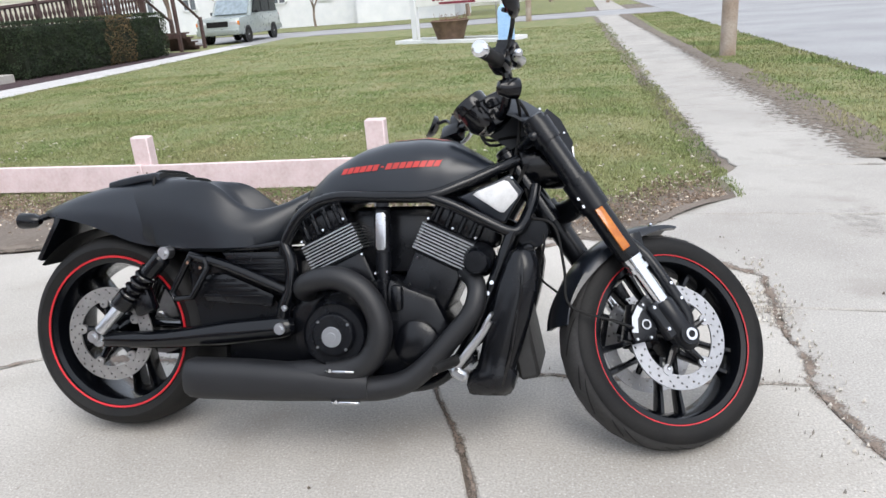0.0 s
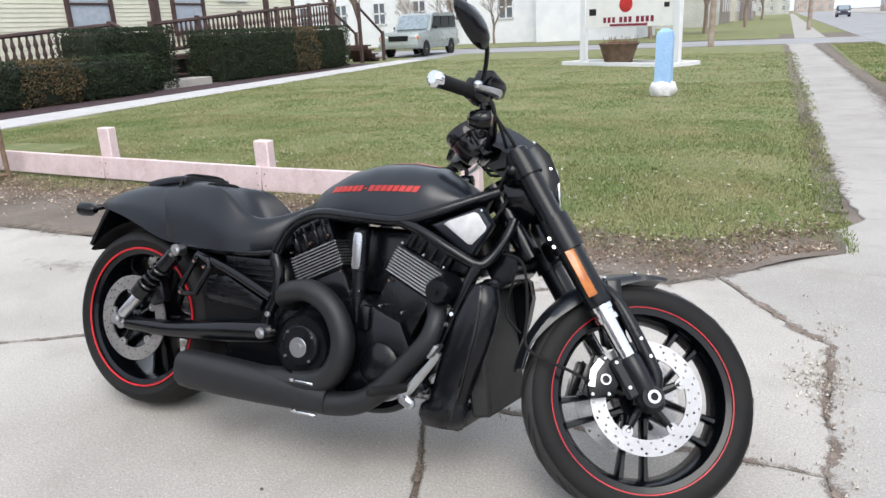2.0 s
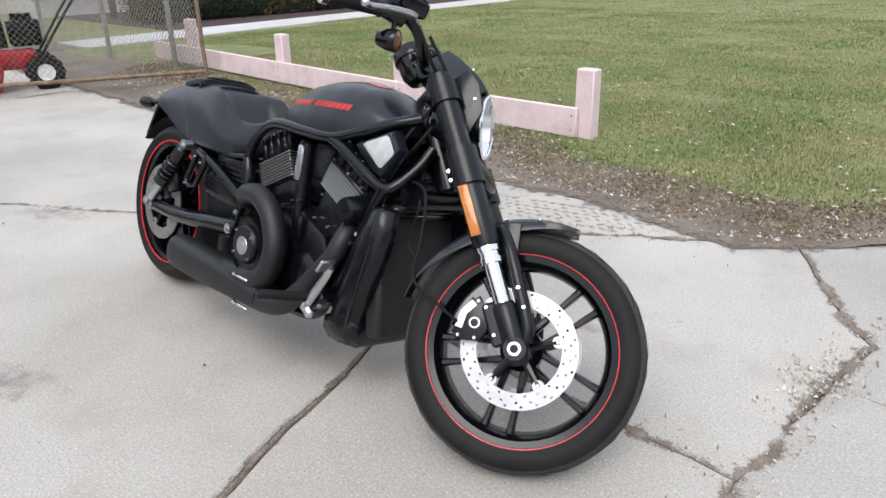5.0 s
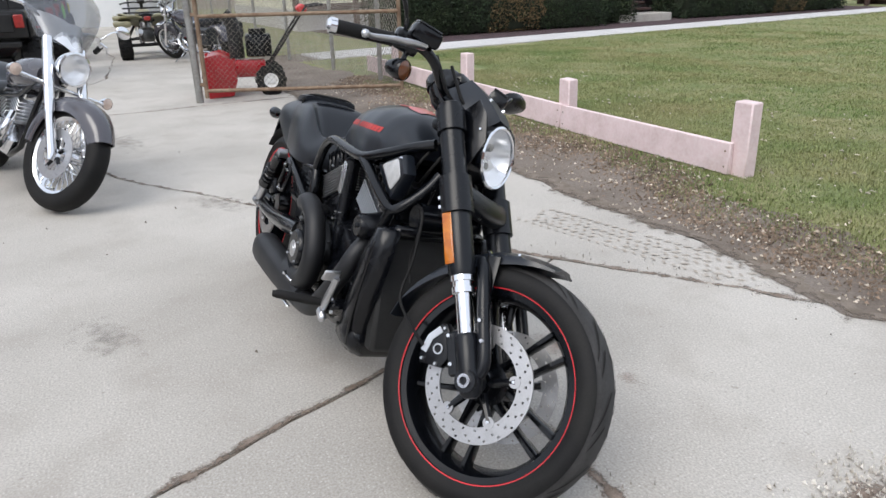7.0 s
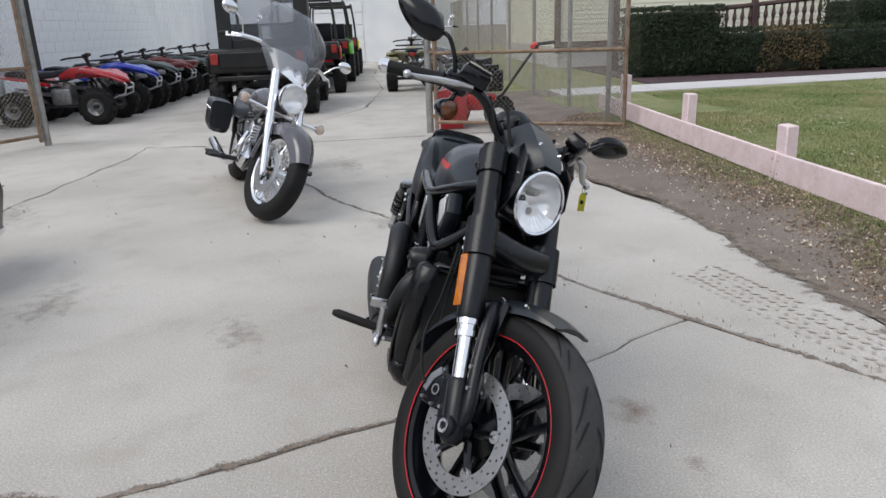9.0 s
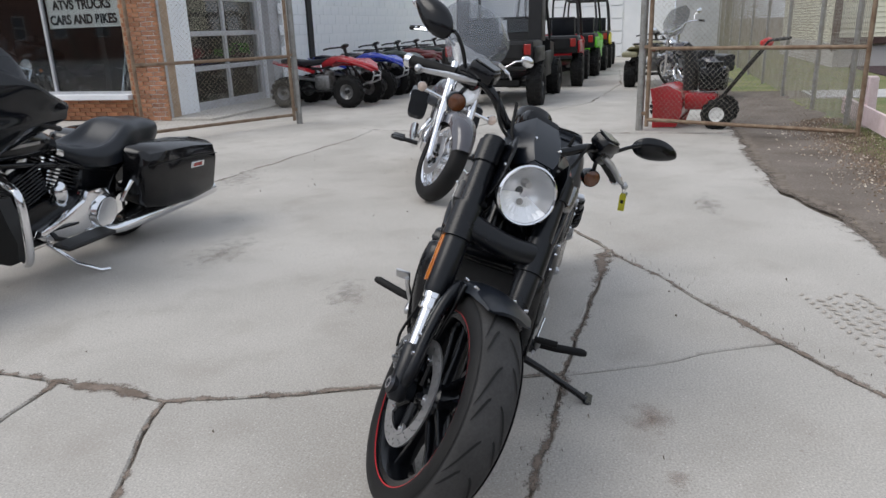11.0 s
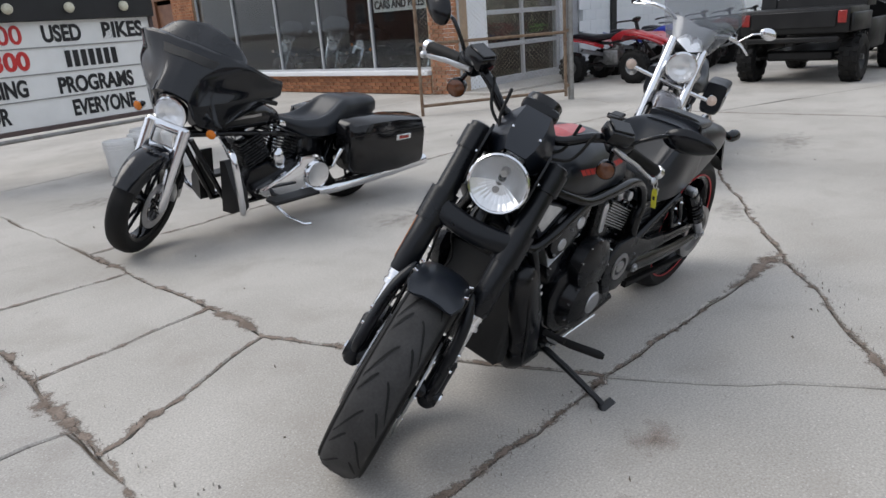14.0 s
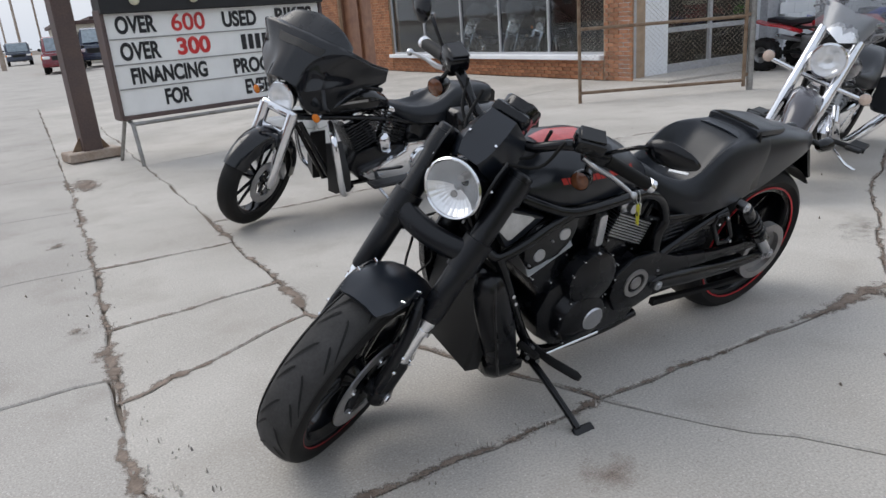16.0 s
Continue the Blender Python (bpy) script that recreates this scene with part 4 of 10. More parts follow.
# fork
for sy in (-1, 1):
    y = 0.122 * sy
    fork = thing("fork_leg", "", "")
    fork.parent = bike
    bm = bmesh.new()
    tube(bm, [leg_at(s, y) for s in (0.575, 0.585, 0.70, 0.76, 0.77, 0.985, 1.05, 1.055)], [0.032, 0.035, 0.035, 0.035, 0.033, 0.033, 0.033, 0.026], n=22)
    part("fork_sleeve", steered(bm), FORKBLK, fork)
    bm = bmesh.new()
    tube(bm, [leg_at(s, y) for s in (0.40, 0.53, 0.531, 0.545, 0.546, 0.56, 0.561, 0.577)], [0.0225, 0.0225, 0.031, 0.031, 0.027, 0.027, 0.031, 0.031], n=22)
    part("fork_slider", steered(bm), CHROME, fork, "bright polished fork tube")
    bm = bmesh.new()
    tube(bm, [leg_at(s, y) for s in (0.275, 0.285, 0.31, 0.36, 0.42, 0.43)], [0.016, 0.026, 0.031, 0.03, 0.031, 0.026], n=18)
    cyl(bm, leg_at(0.315, y * 0.7), leg_at(0.315, y + sy * 0.028), 0.028, n=18)
    tube(bm, [leg_at(s, y * k, o) for s, k, o in ((0.325, 1.0, 0.095), (0.36, 1.0, 0.112), (0.47, 0.98, 0.119), (0.55, 0.9, 0.122), (0.60, 0.76, 0.118), (0.62, 0.7, 0.11))], [0.014, 0.018, 0.017, 0.017, 0.016, 0.012], n=12, k=3)
    box(bm, leg_at(0.385, y, 0.035), (0.035, 0.028, 0.11), (0, -34, 0), bev=0.006)
    part("fork_foot", steered(bm), FORKBLK, fork)
    bm = bmesh.new()
    lathe(bm, [(0.010, 0), (0.017, 0), (0.017, 0.006 * sy), (0.010, 0.006 * sy)], leg_at(0.315, y + sy * 0.0285), (0, 1, 0), n=20, closed=True)
    for s, o in ((0.455, 0.118), (0.405, 0.118), (0.43, 0.03), (0.36, 0.03), (0.79, 0.03), (0.765, 0.03)):
        bolt(bm, leg_at(s, y + sy * 0.014, o), (0, sy, 0), 0.009, 0.007)
    part("fork_bolt", steered(bm), CHROME, fork, "bright bolt heads")
    if sy < 0:
        bm = bmesh.new()
        box(bm, leg_at(0.672, y + sy * 0.0345, 0.056), (0.026, 0.006, 0.135), (0, -34, 0), bev=0.002, seg=2)
        part("reflector", steered(bm), AMBER, fork, "long amber side reflector")
    # caliper
    bm = bmesh.new()
    arc = [(0.095, 2.55), (0.16, 2.5), (0.166, 2.75), (0.166, 3.05), (0.155, 3.3), (0.092, 3.25), (0.085, 2.9)]
    slab(bm, [(FA[0] + r * math.cos(a), FA[2] + r * math.sin(a)) for r, a in arc], "y", sy * 0.096, sy * 0.122, bev=0.005)
    slab(bm, [(FA[0] + r * math.cos(a), FA[2] + r * math.sin(a)) for r, a in ((0.15, 2.55), (0.172, 2.6), (0.172, 3.2), (0.15, 3.25))], "y", sy * 0.068, sy * 0.11, bev=0.003)
    cal = part("brake_caliper", steered(bm), ENGBLK, fork, "black four-piston brake caliper")
    bm = bmesh.new()
    slab(bm, [(FA[0] + r * math.cos(a), FA[2] + r * math.sin(a)) for r, a in ((0.145, 2.62), (0.163, 2.62), (0.168, 2.85), (0.163, 3.1), (0.145, 3.1), (0.15, 2.85))], "y", sy * 0.1225, sy * 0.125)
    q = (FA[0] + 0.122 * math.cos(2.9), sy * 0.124, FA[2] + 0.122 * math.sin(2.9))
    lathe(bm, [(0.010, 0), (0.014, 0), (0.014, 0.002 * sy), (0.010, 0.002 * sy)], q, (0, 1, 0), n=20, closed=True)
    for a, r in ((2.62, 0.108), (3.2, 0.108), (2.56, 0.15), (3.22, 0.15)):
        bolt(bm, (FA[0] + r * math.cos(a), sy * 0.122, FA[2] + r * math.sin(a)), (0, sy, 0), 0.007)
    part("caliper_trim", steered(bm), ALU, cal, "silver caliper edge and bolts")

for s, hw_ in ((0.785, 0.15), (1.005, 0.145)):
    bm = bmesh.new()
    c = leg_at(s, 0, 0.045)
    if s < 0.9:
        rings = []
        for k in range(13):
            f = -1 + k / 6
            q = leg_at(s + 0.012 - 0.02 * (1 - f * f), 0.125 * f, 0.078 + 0.014 * (1 - f * f))
            rings.append([q + FWD * (0.027 * math.copysign(abs(math.cos(a)) ** 0.6, math.cos(a))) + RAKE * (0.034 * math.copysign(abs(math.sin(a)) ** 0.6, math.sin(a))) for a in [2 * math.pi * i / 16 for i in range(16)]])
        loft(bm, rings)
    else:
        box(bm, c, (0.055, hw_ * 2, 0.032), (0, -34, 0), bev=0.014, seg=4)
    for sy in (-1, 1):
        cyl(bm, leg_at(s - (0.045 if s < 0.9 else 0.035), 0.122 * sy), leg_at(s + (0.055 if s < 0.9 else 0.03), 0.122 * sy), 0.043 if s < 0.9 else 0.040, n=20)
    part("lower_clamp" if s < 0.9 else "upper_clamp", steered(bm), FORKBLK, bike)
bm = bmesh.new()
cyl(bm, leg_at(0.78, 0, 0.0), leg_at(1.02, 0, 0.0), 0.032, n=18)
part("steering_stem", steered(bm), FRAMEBLK, bike)

# front fender
bm = bmesh.new()
rings = []
for i in range(23):
    a = radians(82 + 92 * i / 22)
    t = i / 22
    hw_ = 0.081 * min(1, 0.78 + 2.5 * t) * (1 - 0.25 * max(0, t - 0.7))
    lip = 0.035 * math.sin(math.pi * min(1, t * 1.05 + 0.04)) + 0.006
    R0 = 0.333 + 0.005 * (1 - t) ** 3
    ring = []
    for u, dr in ((-1, -lip), (-0.97, -lip * 0.4), (-0.8, -0.006), (-0.4, 0.004), (0, 0.006), (0.4, 0.004), (0.8, -0.006), (0.97, -lip * 0.4), (1, -lip), (0.94, -lip), (0.76, -0.012), (0, -0.002), (-0.76, -0.012), (-0.94, -lip)):
        r = R0 + dr
        ring.append((FA[0] + r * math.cos(a), u * hw_, FA[2] + r * math.sin(a)))
    rings.append(ring)
loft(bm, rings)
ff = part("front_fender", steered(bm), DENIM, bike, "short satin black front fender", sharp=60)
bm = bmesh.new()
for sy in (-1, 1):
    slab(bm, [(FA[0] + r * math.cos(a), FA[2] + r * math.sin(a)) for r, a in ((0.316, 1.86), (0.32, 1.98), (0.26, 2.0), (0.165, 2.1), (0.15, 1.99), (0.25, 1.88))], "y", sy * 0.079, sy * 0.09, bev=0.003)
part("fender_bracket", steered(bm), FRAMEBLK, ff)
bm = bmesh.new()
for sy in (-1, 1):
    for a in (1.72, 1.98):
        bolt(bm, (FA[0] + 0.326 * math.cos(a), sy * 0.072, FA[2] + 0.326 * math.sin(a)), (math.cos(a) * 0.5, sy, math.sin(a) * 0.5), 0.007, 0.012)
part("fender_bolt", steered(bm), CHROME, ff)

# headlamp with its cowl
LN = (Vector((1, 0, 0.18))).normalized()
LC = Vector((1.402, 0, 0.842))
lamp = thing("headlamp", "", "")
lamp.parent = bike
bm = bmesh.new()
lathe(bm, [(0.01, -0.15), (0.05, -0.145), (0.074, -0.1), (0.086, -0.03), (0.088, 0.0), (0.082, 0.004), (0.079, -0.02), (0.07, -0.05), (0.045, -0.075), (0.012, -0.085)], LC, LN, n=40)
part("lamp_shell", steered(bm), FRAMEBLK, lamp)
bm = bmesh.new()
lathe(bm, [(0.012, -0.07), (0.03, -0.067), (0.048, -0.056), (0.064, -0.040), (0.075, -0.018), (0.08, 0.001)], LC, LN, n=40)
part("lamp_reflector", steered(bm), REFLECTOR, lamp, "silver lamp bowl")
d_, u_, w_ = frame_of(LN)
up_ = Vector((-LN.z, 0, LN.x))
bm = bmesh.new()
fan = []
for k in range(25):
    a = radians(196 + 148 * k / 24)
    e = Vector((0, math.cos(a), 0)) + up_ * math.sin(a)
    fan.append([bm.verts.new(LC + e * r + LN * (d + (0.0012 if k % 2 else 0) * (r > 0.03))) for r, d in ((0.012, -0.03), (0.04, -0.027), (0.062, -0.016), (0.0785, -0.001))])
for a, b in zip(fan, fan[1:]):
    for k in range(3):
        bm.faces.new((a[k], a[k + 1], b[k + 1], b[k]))
part("lamp_fan", steered(bm), mat("frosted silver lamp fan", (0.93, 0.94, 0.95), (0.88, 0.89, 0.91), rough=0.3, metal=0.8, bump=0, mix=0.05), lamp, "ribbed silver lower half", sharp=0)
for k in (-1, 1):
    bm = bmesh.new()
    cyl(bm, LC - LN * 0.06 + up_ * 0.026 * k, LC - LN * 0.025 + up_ * 0.026 * k, 0.013, 0.010, n=12)
    part("lamp_bulb", steered(bm), OLDDISC, lamp)
bm = bmesh.new()
lathe(bm, [(0.0, 0.016), (0.03, 0.0145), (0.06, 0.0095), (0.08, 0.001), (0.08, -0.002), (0.06, 0.0065), (0.03, 0.0115), (0.0, 0.013)], LC, LN, n=40)
bmesh.ops.remove_doubles(bm, verts=bm.verts, dist=0.0003)
ob = part("lamp_lens", steered(bm), LAMPGLASS, lamp, "clear domed lens")
ob.visible_shadow = False
bm = bmesh.new()
lathe(bm, [(0.079, -0.004), (0.0865, -0.004), (0.0875, 0.003), (0.083, 0.007), (0.079, 0.004)], LC, LN, n=44, closed=True)
part("lamp_ring", steered(bm), CHROME, lamp, "chrome lamp ring")
bm = bmesh.new()
rings = []
for t, x, z, hw_, dome in ((0, 1.375, 0.93, 0.062, 0.006), (0.2, 1.352, 0.945, 0.082, 0.01), (0.4, 1.322, 0.962, 0.092, 0.012), (0.7, 1.275, 0.986, 0.09, 0.013), (1, 1.23, 1.005, 0.08, 0.012)):
    fold = lambda k: max(0.0, (abs(k) / 6 - 0.5) / 0.5)
    top = [(x + dome * 0.8 - 0.05 * fold(k) ** 1.4, hw_ * k / 6, z + dome - 0.068 * fold(k) ** 1.15) for k in range(-6, 7)]
    rings.append(top + [(px - 0.005, py * 0.96, pz - 0.005) for px, py, pz in top[::-1]])
loft(bm, rings)
part("headlamp_cowl", steered(bm), DENIM, lamp, "satin black fly screen", sharp=24)
bm = bmesh.new()
for sy in (-1, 1):
    slab(bm, [(1.37, 0.93), (1.405, 0.86), (1.385, 0.78), (1.33, 0.80), (1.30, 0.92), (1.33, 0.96)], "y", sy * 0.086, sy * 0.094, bev=0.003)
part("lamp_bracket", steered(bm), FRAMEBLK, lamp)
bm = bmesh.new()
for sy in (-1, 1):
    bolt(bm, (1.325, 0.04 * sy, 0.974), (0.5, 0.2 * sy, 0.85), 0.007, 0.01)
    bolt(bm, (1.375, 0.094 * sy, 0.885), (0, sy, 0), 0.006, 0.005)
part("cowl_bolt", steered(bm), CHROME, lamp)

# gauge pod
bm = bmesh.new()
GA = Vector((-0.62, 0, 0.78)).normalized()
GC = Vector((1.15, 0, 0.962))
lathe(bm, [(0.0, -0.05), (0.036, -0.046), (0.048, -0.025), (0.05, 0.02), (0.055, 0.022), (0.055, 0.048), (0.051, 0.055), (0.043, 0.055), (0.041, 0.047), (0.0, 0.047)], GC, GA, n=28)
for v in bm.verts:
    v.co.y *= 1.02
gp = part("gauge_pod", steered(bm), GLOSSBLK, bike, "black instrument pod")
bm = bmesh.new()
lathe(bm, [(0.0, 0.0485), (0.040, 0.0485)], GC, GA, n=28)
part("gauge_face", steered(bm), SMOKE, gp)
bm = bmesh.new()
box(bm, (1.20, 0, 0.955), (0.07, 0.10, 0.06), (0, -34, 0), bev=0.012, seg=2)
box(bm, (1.185, 0.0, 0.995), (0.07, 0.115, 0.045), (0, -30, 0), bev=0.016, seg=2)
part("gauge_housing", steered(bm), FRAMEBLK, gp)

# handlebar and controls
bars = thing("handlebar", "", "")
bars.parent = bike


def dropped(b):
    """The bar and all it carries sit low on their risers."""
    bmesh.ops.translate(b, vec=(-0.004, 0, -0.028), verts=b.verts)
    return steered(b)


bm = bmesh.new()
line = [(1.205, 0.0, 0.975), (1.204, 0.05, 0.972), (1.205, 0.1, 0.985), (1.19, 0.165, 1.03), (1.16, 0.22, 1.042), (1.118, 0.28, 1.02), (1.045, 0.39, 0.98)]
tube(bm, [(x, -y, z) for x, y, z in line[::-1]] + line[1:], 0.0145, n=14, k=4)
part("bar", dropped(bm), FRAMEBLK, bars)
for sy in (-1, 1):
    g0, g1 = Vector((1.125, 0.272 * sy, 1.023)), Vector((1.036, 0.402 * sy, 0.974))
    gd = (g1 - g0).normalized()
    bm = bmesh.new()
    tube(bm, [g0.lerp(g1, f) for f in (0, 0.03, 0.06, 0.3, 0.6, 0.9, 0.93)], [0.016, 0.021, 0.0175, 0.018, 0.018, 0.018, 0.017], n=18)
    grip = part("grip", dropped(bm), RUBBER, bars, "black rubber grip")
    bm = bmesh.new()
    tube(bm, [g1 - gd * 0.013, g1 - gd * 0.011, g1 + gd * 0.006, g1 + gd * 0.014], [0.017, 0.0205, 0.0205, 0.012], n=18)
    part("grip_cap", dropped(bm), CHROME, grip, "chrome grip end")
    bm = bmesh.new()
    box(bm, g0 - gd * 0.035 + Vector((0, 0, 0.002)), (0.05, 0.075, 0.055), (0, 18 * 1, -34 * -sy), bev=0.012, seg=2)
    box(bm, g0 - gd * 0.062 + Vector((0.018, 0, 0.03)), (0.062, 0.085, 0.045), (0, 10, -34 * -sy), bev=0.012, seg=2)
    sw = part("switch_box", dropped(bm), FRAMEBLK, bars)
    bm = bmesh.new()
    box(bm, g0 - gd * 0.062 + Vector((0.018, 0, 0.0545)), (0.05, 0.07, 0.006), (0, 10, -34 * -sy), bev=0.002)
    part("reservoir_lid", dropped(bm), GLOSSBLK, sw)
    bm = bmesh.new()
    lv = [g0 - gd * 0.05 + Vector((0.05, 0, 0.0)), g0 - gd * 0.005 + Vector((0.068, 0, 0.004)), g0 + gd * 0.05 + Vector((0.068, 0, 0.004)), g0 + gd * 0.11 + Vector((0.074, 0, 0.0)), g0 + gd * 0.145 + Vector((0.092, 0, 0.004))]
    tube(bm, lv, [0.011, 0.013, 0.011, 0.009, 0.007], n=10, k=5, flat=0.6)
    ball(bm, lv[-1], 0.011, u=10, v=8)
    part("lever", dropped(bm), ALU, bars, "bright metal lever")
    # turn signal
    sc = Vector((1.177, 0.249 * sy, 0.96))
    bm = bmesh.new()
    lathe(bm, [(0.004, -0.05), (0.018, -0.045), (0.027, -0.02), (0.0285, 0.006), (0.026, 0.01)], sc, (1, 0, 0.05), n=22)
    cyl(bm, sc + Vector((-0.012, 0, 0.02)), g0 - gd * 0.05, 0.007, n=8)
    sig = part("turn_signal", dropped(bm), FRAMEBLK, bars, "black bullet turn signal")
    bm = bmesh.new()
    lathe(bm, [(0.0, 0.017), (0.014, 0.0155), (0.0255, 0.009), (0.0262, 0.006)], sc, (1, 0, 0.05), n=22)
    part("signal_lens", dropped(bm), SMOKE, sig, "smoked amber lens")
    # mirror
    mb, mc = Vector((1.151, 0.272 * sy, 1.055)), Vector((1.108, 0.372 * sy, 1.115))
    bm = bmesh.new()
    tube(bm, [mb, mb + Vector((0.004, 0.03 * sy, 0.035)), mb + Vector((-0.004, 0.068 * sy, 0.066)), mc + Vector((0.006, -0.012 * sy, 0.0))], 0.0062, n=8, k=4)
    mir = part("mirror_stem", dropped(bm), FRAMEBLK, bars)
    bm = bmesh.new()
    ring0 = []
    for i in range(28):
        a = 2 * math.pi * i / 28
        ring0.append((math.cos(a) * (0.088 if math.cos(a) > 0 else 0.062), math.sin(a) * 0.042 * (1 - 0.25 * max(0, math.cos(a)) ** 2)))
    q = Matrix.Translation(mc + Vector((0, 0.03 * sy, 0.01))) @ pose(0, 0, 0, 0, 20 if sy > 0 else -6, 0 if sy > 0 else -38)
    rr = []
    for off, k in ((-0.004, 0.93), (0.0, 1.0), (0.008, 0.98), (0.02, 0.75), (0.028, 0.3)):
        rr.append([q @ Vector((off, sy * yy * k, zz * k + 0.2 * yy * k)) for yy, zz in ring0])
    loft(bm, rr)
    ms = part("mirror", dropped(bm), FRAMEBLK, mir, "black leaf-shaped mirror housing")
    bm = bmesh.new()
    bm.faces.new([bm.verts.new(q @ Vector((-0.0055, sy * yy * 0.9, zz * 0.9 + 0.2 * yy * 0.9))) for yy, zz in ring0])
    part("mirror_glass", dropped(bm), CHROME, ms, "mirror glass", sharp=0)
for k, (y0, dx) in enumerate(((-0.16, 0.0), (-0.1, 0.03), (0.12, 0.0), (0.17, 0.02))):
    bm = bmesh.new()
    p0 = STEER @ Vector((1.185 + dx * 0.5, y0, 1.02))
    tube(bm, [p0, p0 + Vector((0.03 + dx, -0.2 * y0, -0.08)), Vector((1.27 + dx, y0 * 0.35 + 0.05, 0.9)), Vector((1.25 + dx, y0 * 0.5, 0.78)), Vector((1.20, y0 * 0.6, 0.68))], 0.005, n=7, k=5)
    part("cable", bm, RUBBER, bars)
bm = bmesh.new()
p1 = STEER @ leg_at(0.43, -0.11, -0.06)
tube(bm, [Vector((1.28, -0.09, 0.66)), Vector((1.37, -0.105, 0.64)), Vector((1.40, -0.12, 0.52)), Vector((1.415, -0.14, 0.42)), p1 + Vector((-0.03, -0.02, 0.02)), p1 + Vector((0.02, -0.01, 0.0))], 0.0042, n=7, k=6)
part("brake_hose", bm, RUBBER, bike, "thin black brake hose")
bm = bmesh.new()
tube(bm, [Vector((1.27, 0.0, 0.8)), Vector((1.31, -0.06, 0.68)), Vector((1.345, -0.09, 0.6)), Vector((1.33, -0.09, 0.5)), Vector((1.38, -0.1, 0.45))], 0.0035, n=7, k=6)
part("brake_hose", bm, RUBBER, bike)

# tank cover, seat and tail
def tank_dims(x):
    keys = [(0.61, 0.735, 0.71, 0.045), (0.66, 0.775, 0.712, 0.085), (0.712, 0.818, 0.722, 0.115), (0.805, 0.868, 0.732, 0.142), (0.895, 0.891, 0.737, 0.155), (1.0, 0.897, 0.74, 0.158), (1.086, 0.885, 0.752, 0.146), (1.15, 0.848, 0.775, 0.122), (1.195, 0.82, 0.79, 0.095)]
    for a, b in zip(keys, keys[1:]):
        if x <= b[0]:
            f = (x - a[0]) / (b[0] - a[0])
            return [p + (q - p) * f for p, q in zip(a[1:], b[1:])]
    return list(keys[-1][1:])


def tank_ring(x):
    zt, zb, w = tank_dims(x)
    out = []
    for i in range(29):
        a = math.pi * i / 28
        y, z = math.cos(a), math.sin(a)
        out.append((x, w * math.copysign(abs(y) ** 0.72, y), zb + (zt - zb) * (abs(z) ** 0.8) + 0.004 * math.exp(-(y / 0.12) ** 2)))
    out += [(x, -w * 0.75, zb - 0.02), (x, w * 0.75, zb - 0.02)]
    return out


bm = bmesh.new()
loft(bm, [tank_ring(0.61 + 0.585 * i / 26) for i in range(27)])
tank = part("tank_cover", bm, DENIM, bike, "satin black tank cover with faded red marks", sharp=50)


def tank_side(x, z):
    zt, zb, w = tank_dims(x)
    s = min(0.999, max(0.0, (z - zb) / (zt - zb))) ** (1 / 0.8)
    return w * (math.sqrt(1 - s * s)) ** 0.72 + 0.0016


for sy in (-1, 1):
    n = 15
    for i in range(n):
        bm = bmesh.new()
        f0, f1 = i / n, (i + 0.84) / n
        half = 0.0088
        if i == 6:
            f0, f1, half = f0 + 0.2 / n, f1 - 0.2 / n, 0.0022
        rows = []
        for k in range(5):
            f = f0 + (f1 - f0) * k / 4
            x = 0.765 + 0.30 * f
            zc = 0.806 + 0.016 * f - 0.012 * (f - 0.5) ** 2
            rows.append([bm.verts.new((x + dz * 0.45, sy * tank_side(x + dz * 0.45, zc + dz), zc + dz)) for dz in (-half, -half * 0.33, half * 0.33, half)])
        for a, b in zip(rows, rows[1:]):
            for q in range(3):
                bm.faces.new((a[q], a[q + 1], b[q + 1], b[q]))
        part("tank_mark", bm, REDMARK, tank, "faded red mark", sharp=0)

# pale red patch following the top of the tank
bm = bmesh.new()
rows = []
for i in range(13):
    x = 0.90 + 0.17 * i / 12
    zt, zb, w = tank_dims(x)
    row = []
    for k in range(7):
        q = (k - 3) / 3 * 0.042 * (1 - 0.35 * abs(i / 6 - 1) ** 3)
        c_ = (abs(q) / w) ** (1 / 0.72)
        zz = zb + (zt - zb) * math.sqrt(max(0, 1 - c_ * c_)) ** 0.8 + 0.004 * math.exp(-(c_ / 0.12) ** 2) + 0.0018
        row.append(bm.verts.new((x, q, zz)))
    rows.append(row)
for i, (a, b) in enumerate(zip(rows, rows[1:])):
    for k in range(6):
        bm.faces.new((a[k], a[k + 1], b[k + 1], b[k]))
part("tank_badge", bm, mat("pale red tank patch", (0.55, 0.09, 0.09), (0.45, 0.06, 0.06), rough=0.3, bump=0, coat=0.3), tank, "pale red patch on the tank top", sharp=0)
SEATKEYS = [(0.02, 0.788, 0.72, 0.10, 0.0), (0.08, 0.803, 0.65, 0.13, 0.0), (0.15, 0.811, 0.60, 0.146, 0.0), (0.225, 0.812, 0.59, 0.158, 0.008), (0.27, 0.804, 0.588, 0.163, 0.022), (0.31, 0.787, 0.587, 0.168, 0.046), (0.345, 0.763, 0.586, 0.172, 0.07), (0.375, 0.738, 0.586, 0.174, 0.082), (0.41, 0.709, 0.586, 0.174, 0.078), (0.445, 0.69, 0.587, 0.17, 0.058), (0.49, 0.69, 0.589, 0.16, 0.03), (0.54, 0.711, 0.594, 0.14, 0.01), (0.59, 0.735, 0.615, 0.105, 0.0), (0.635, 0.757, 0.66, 0.07, 0.0)]


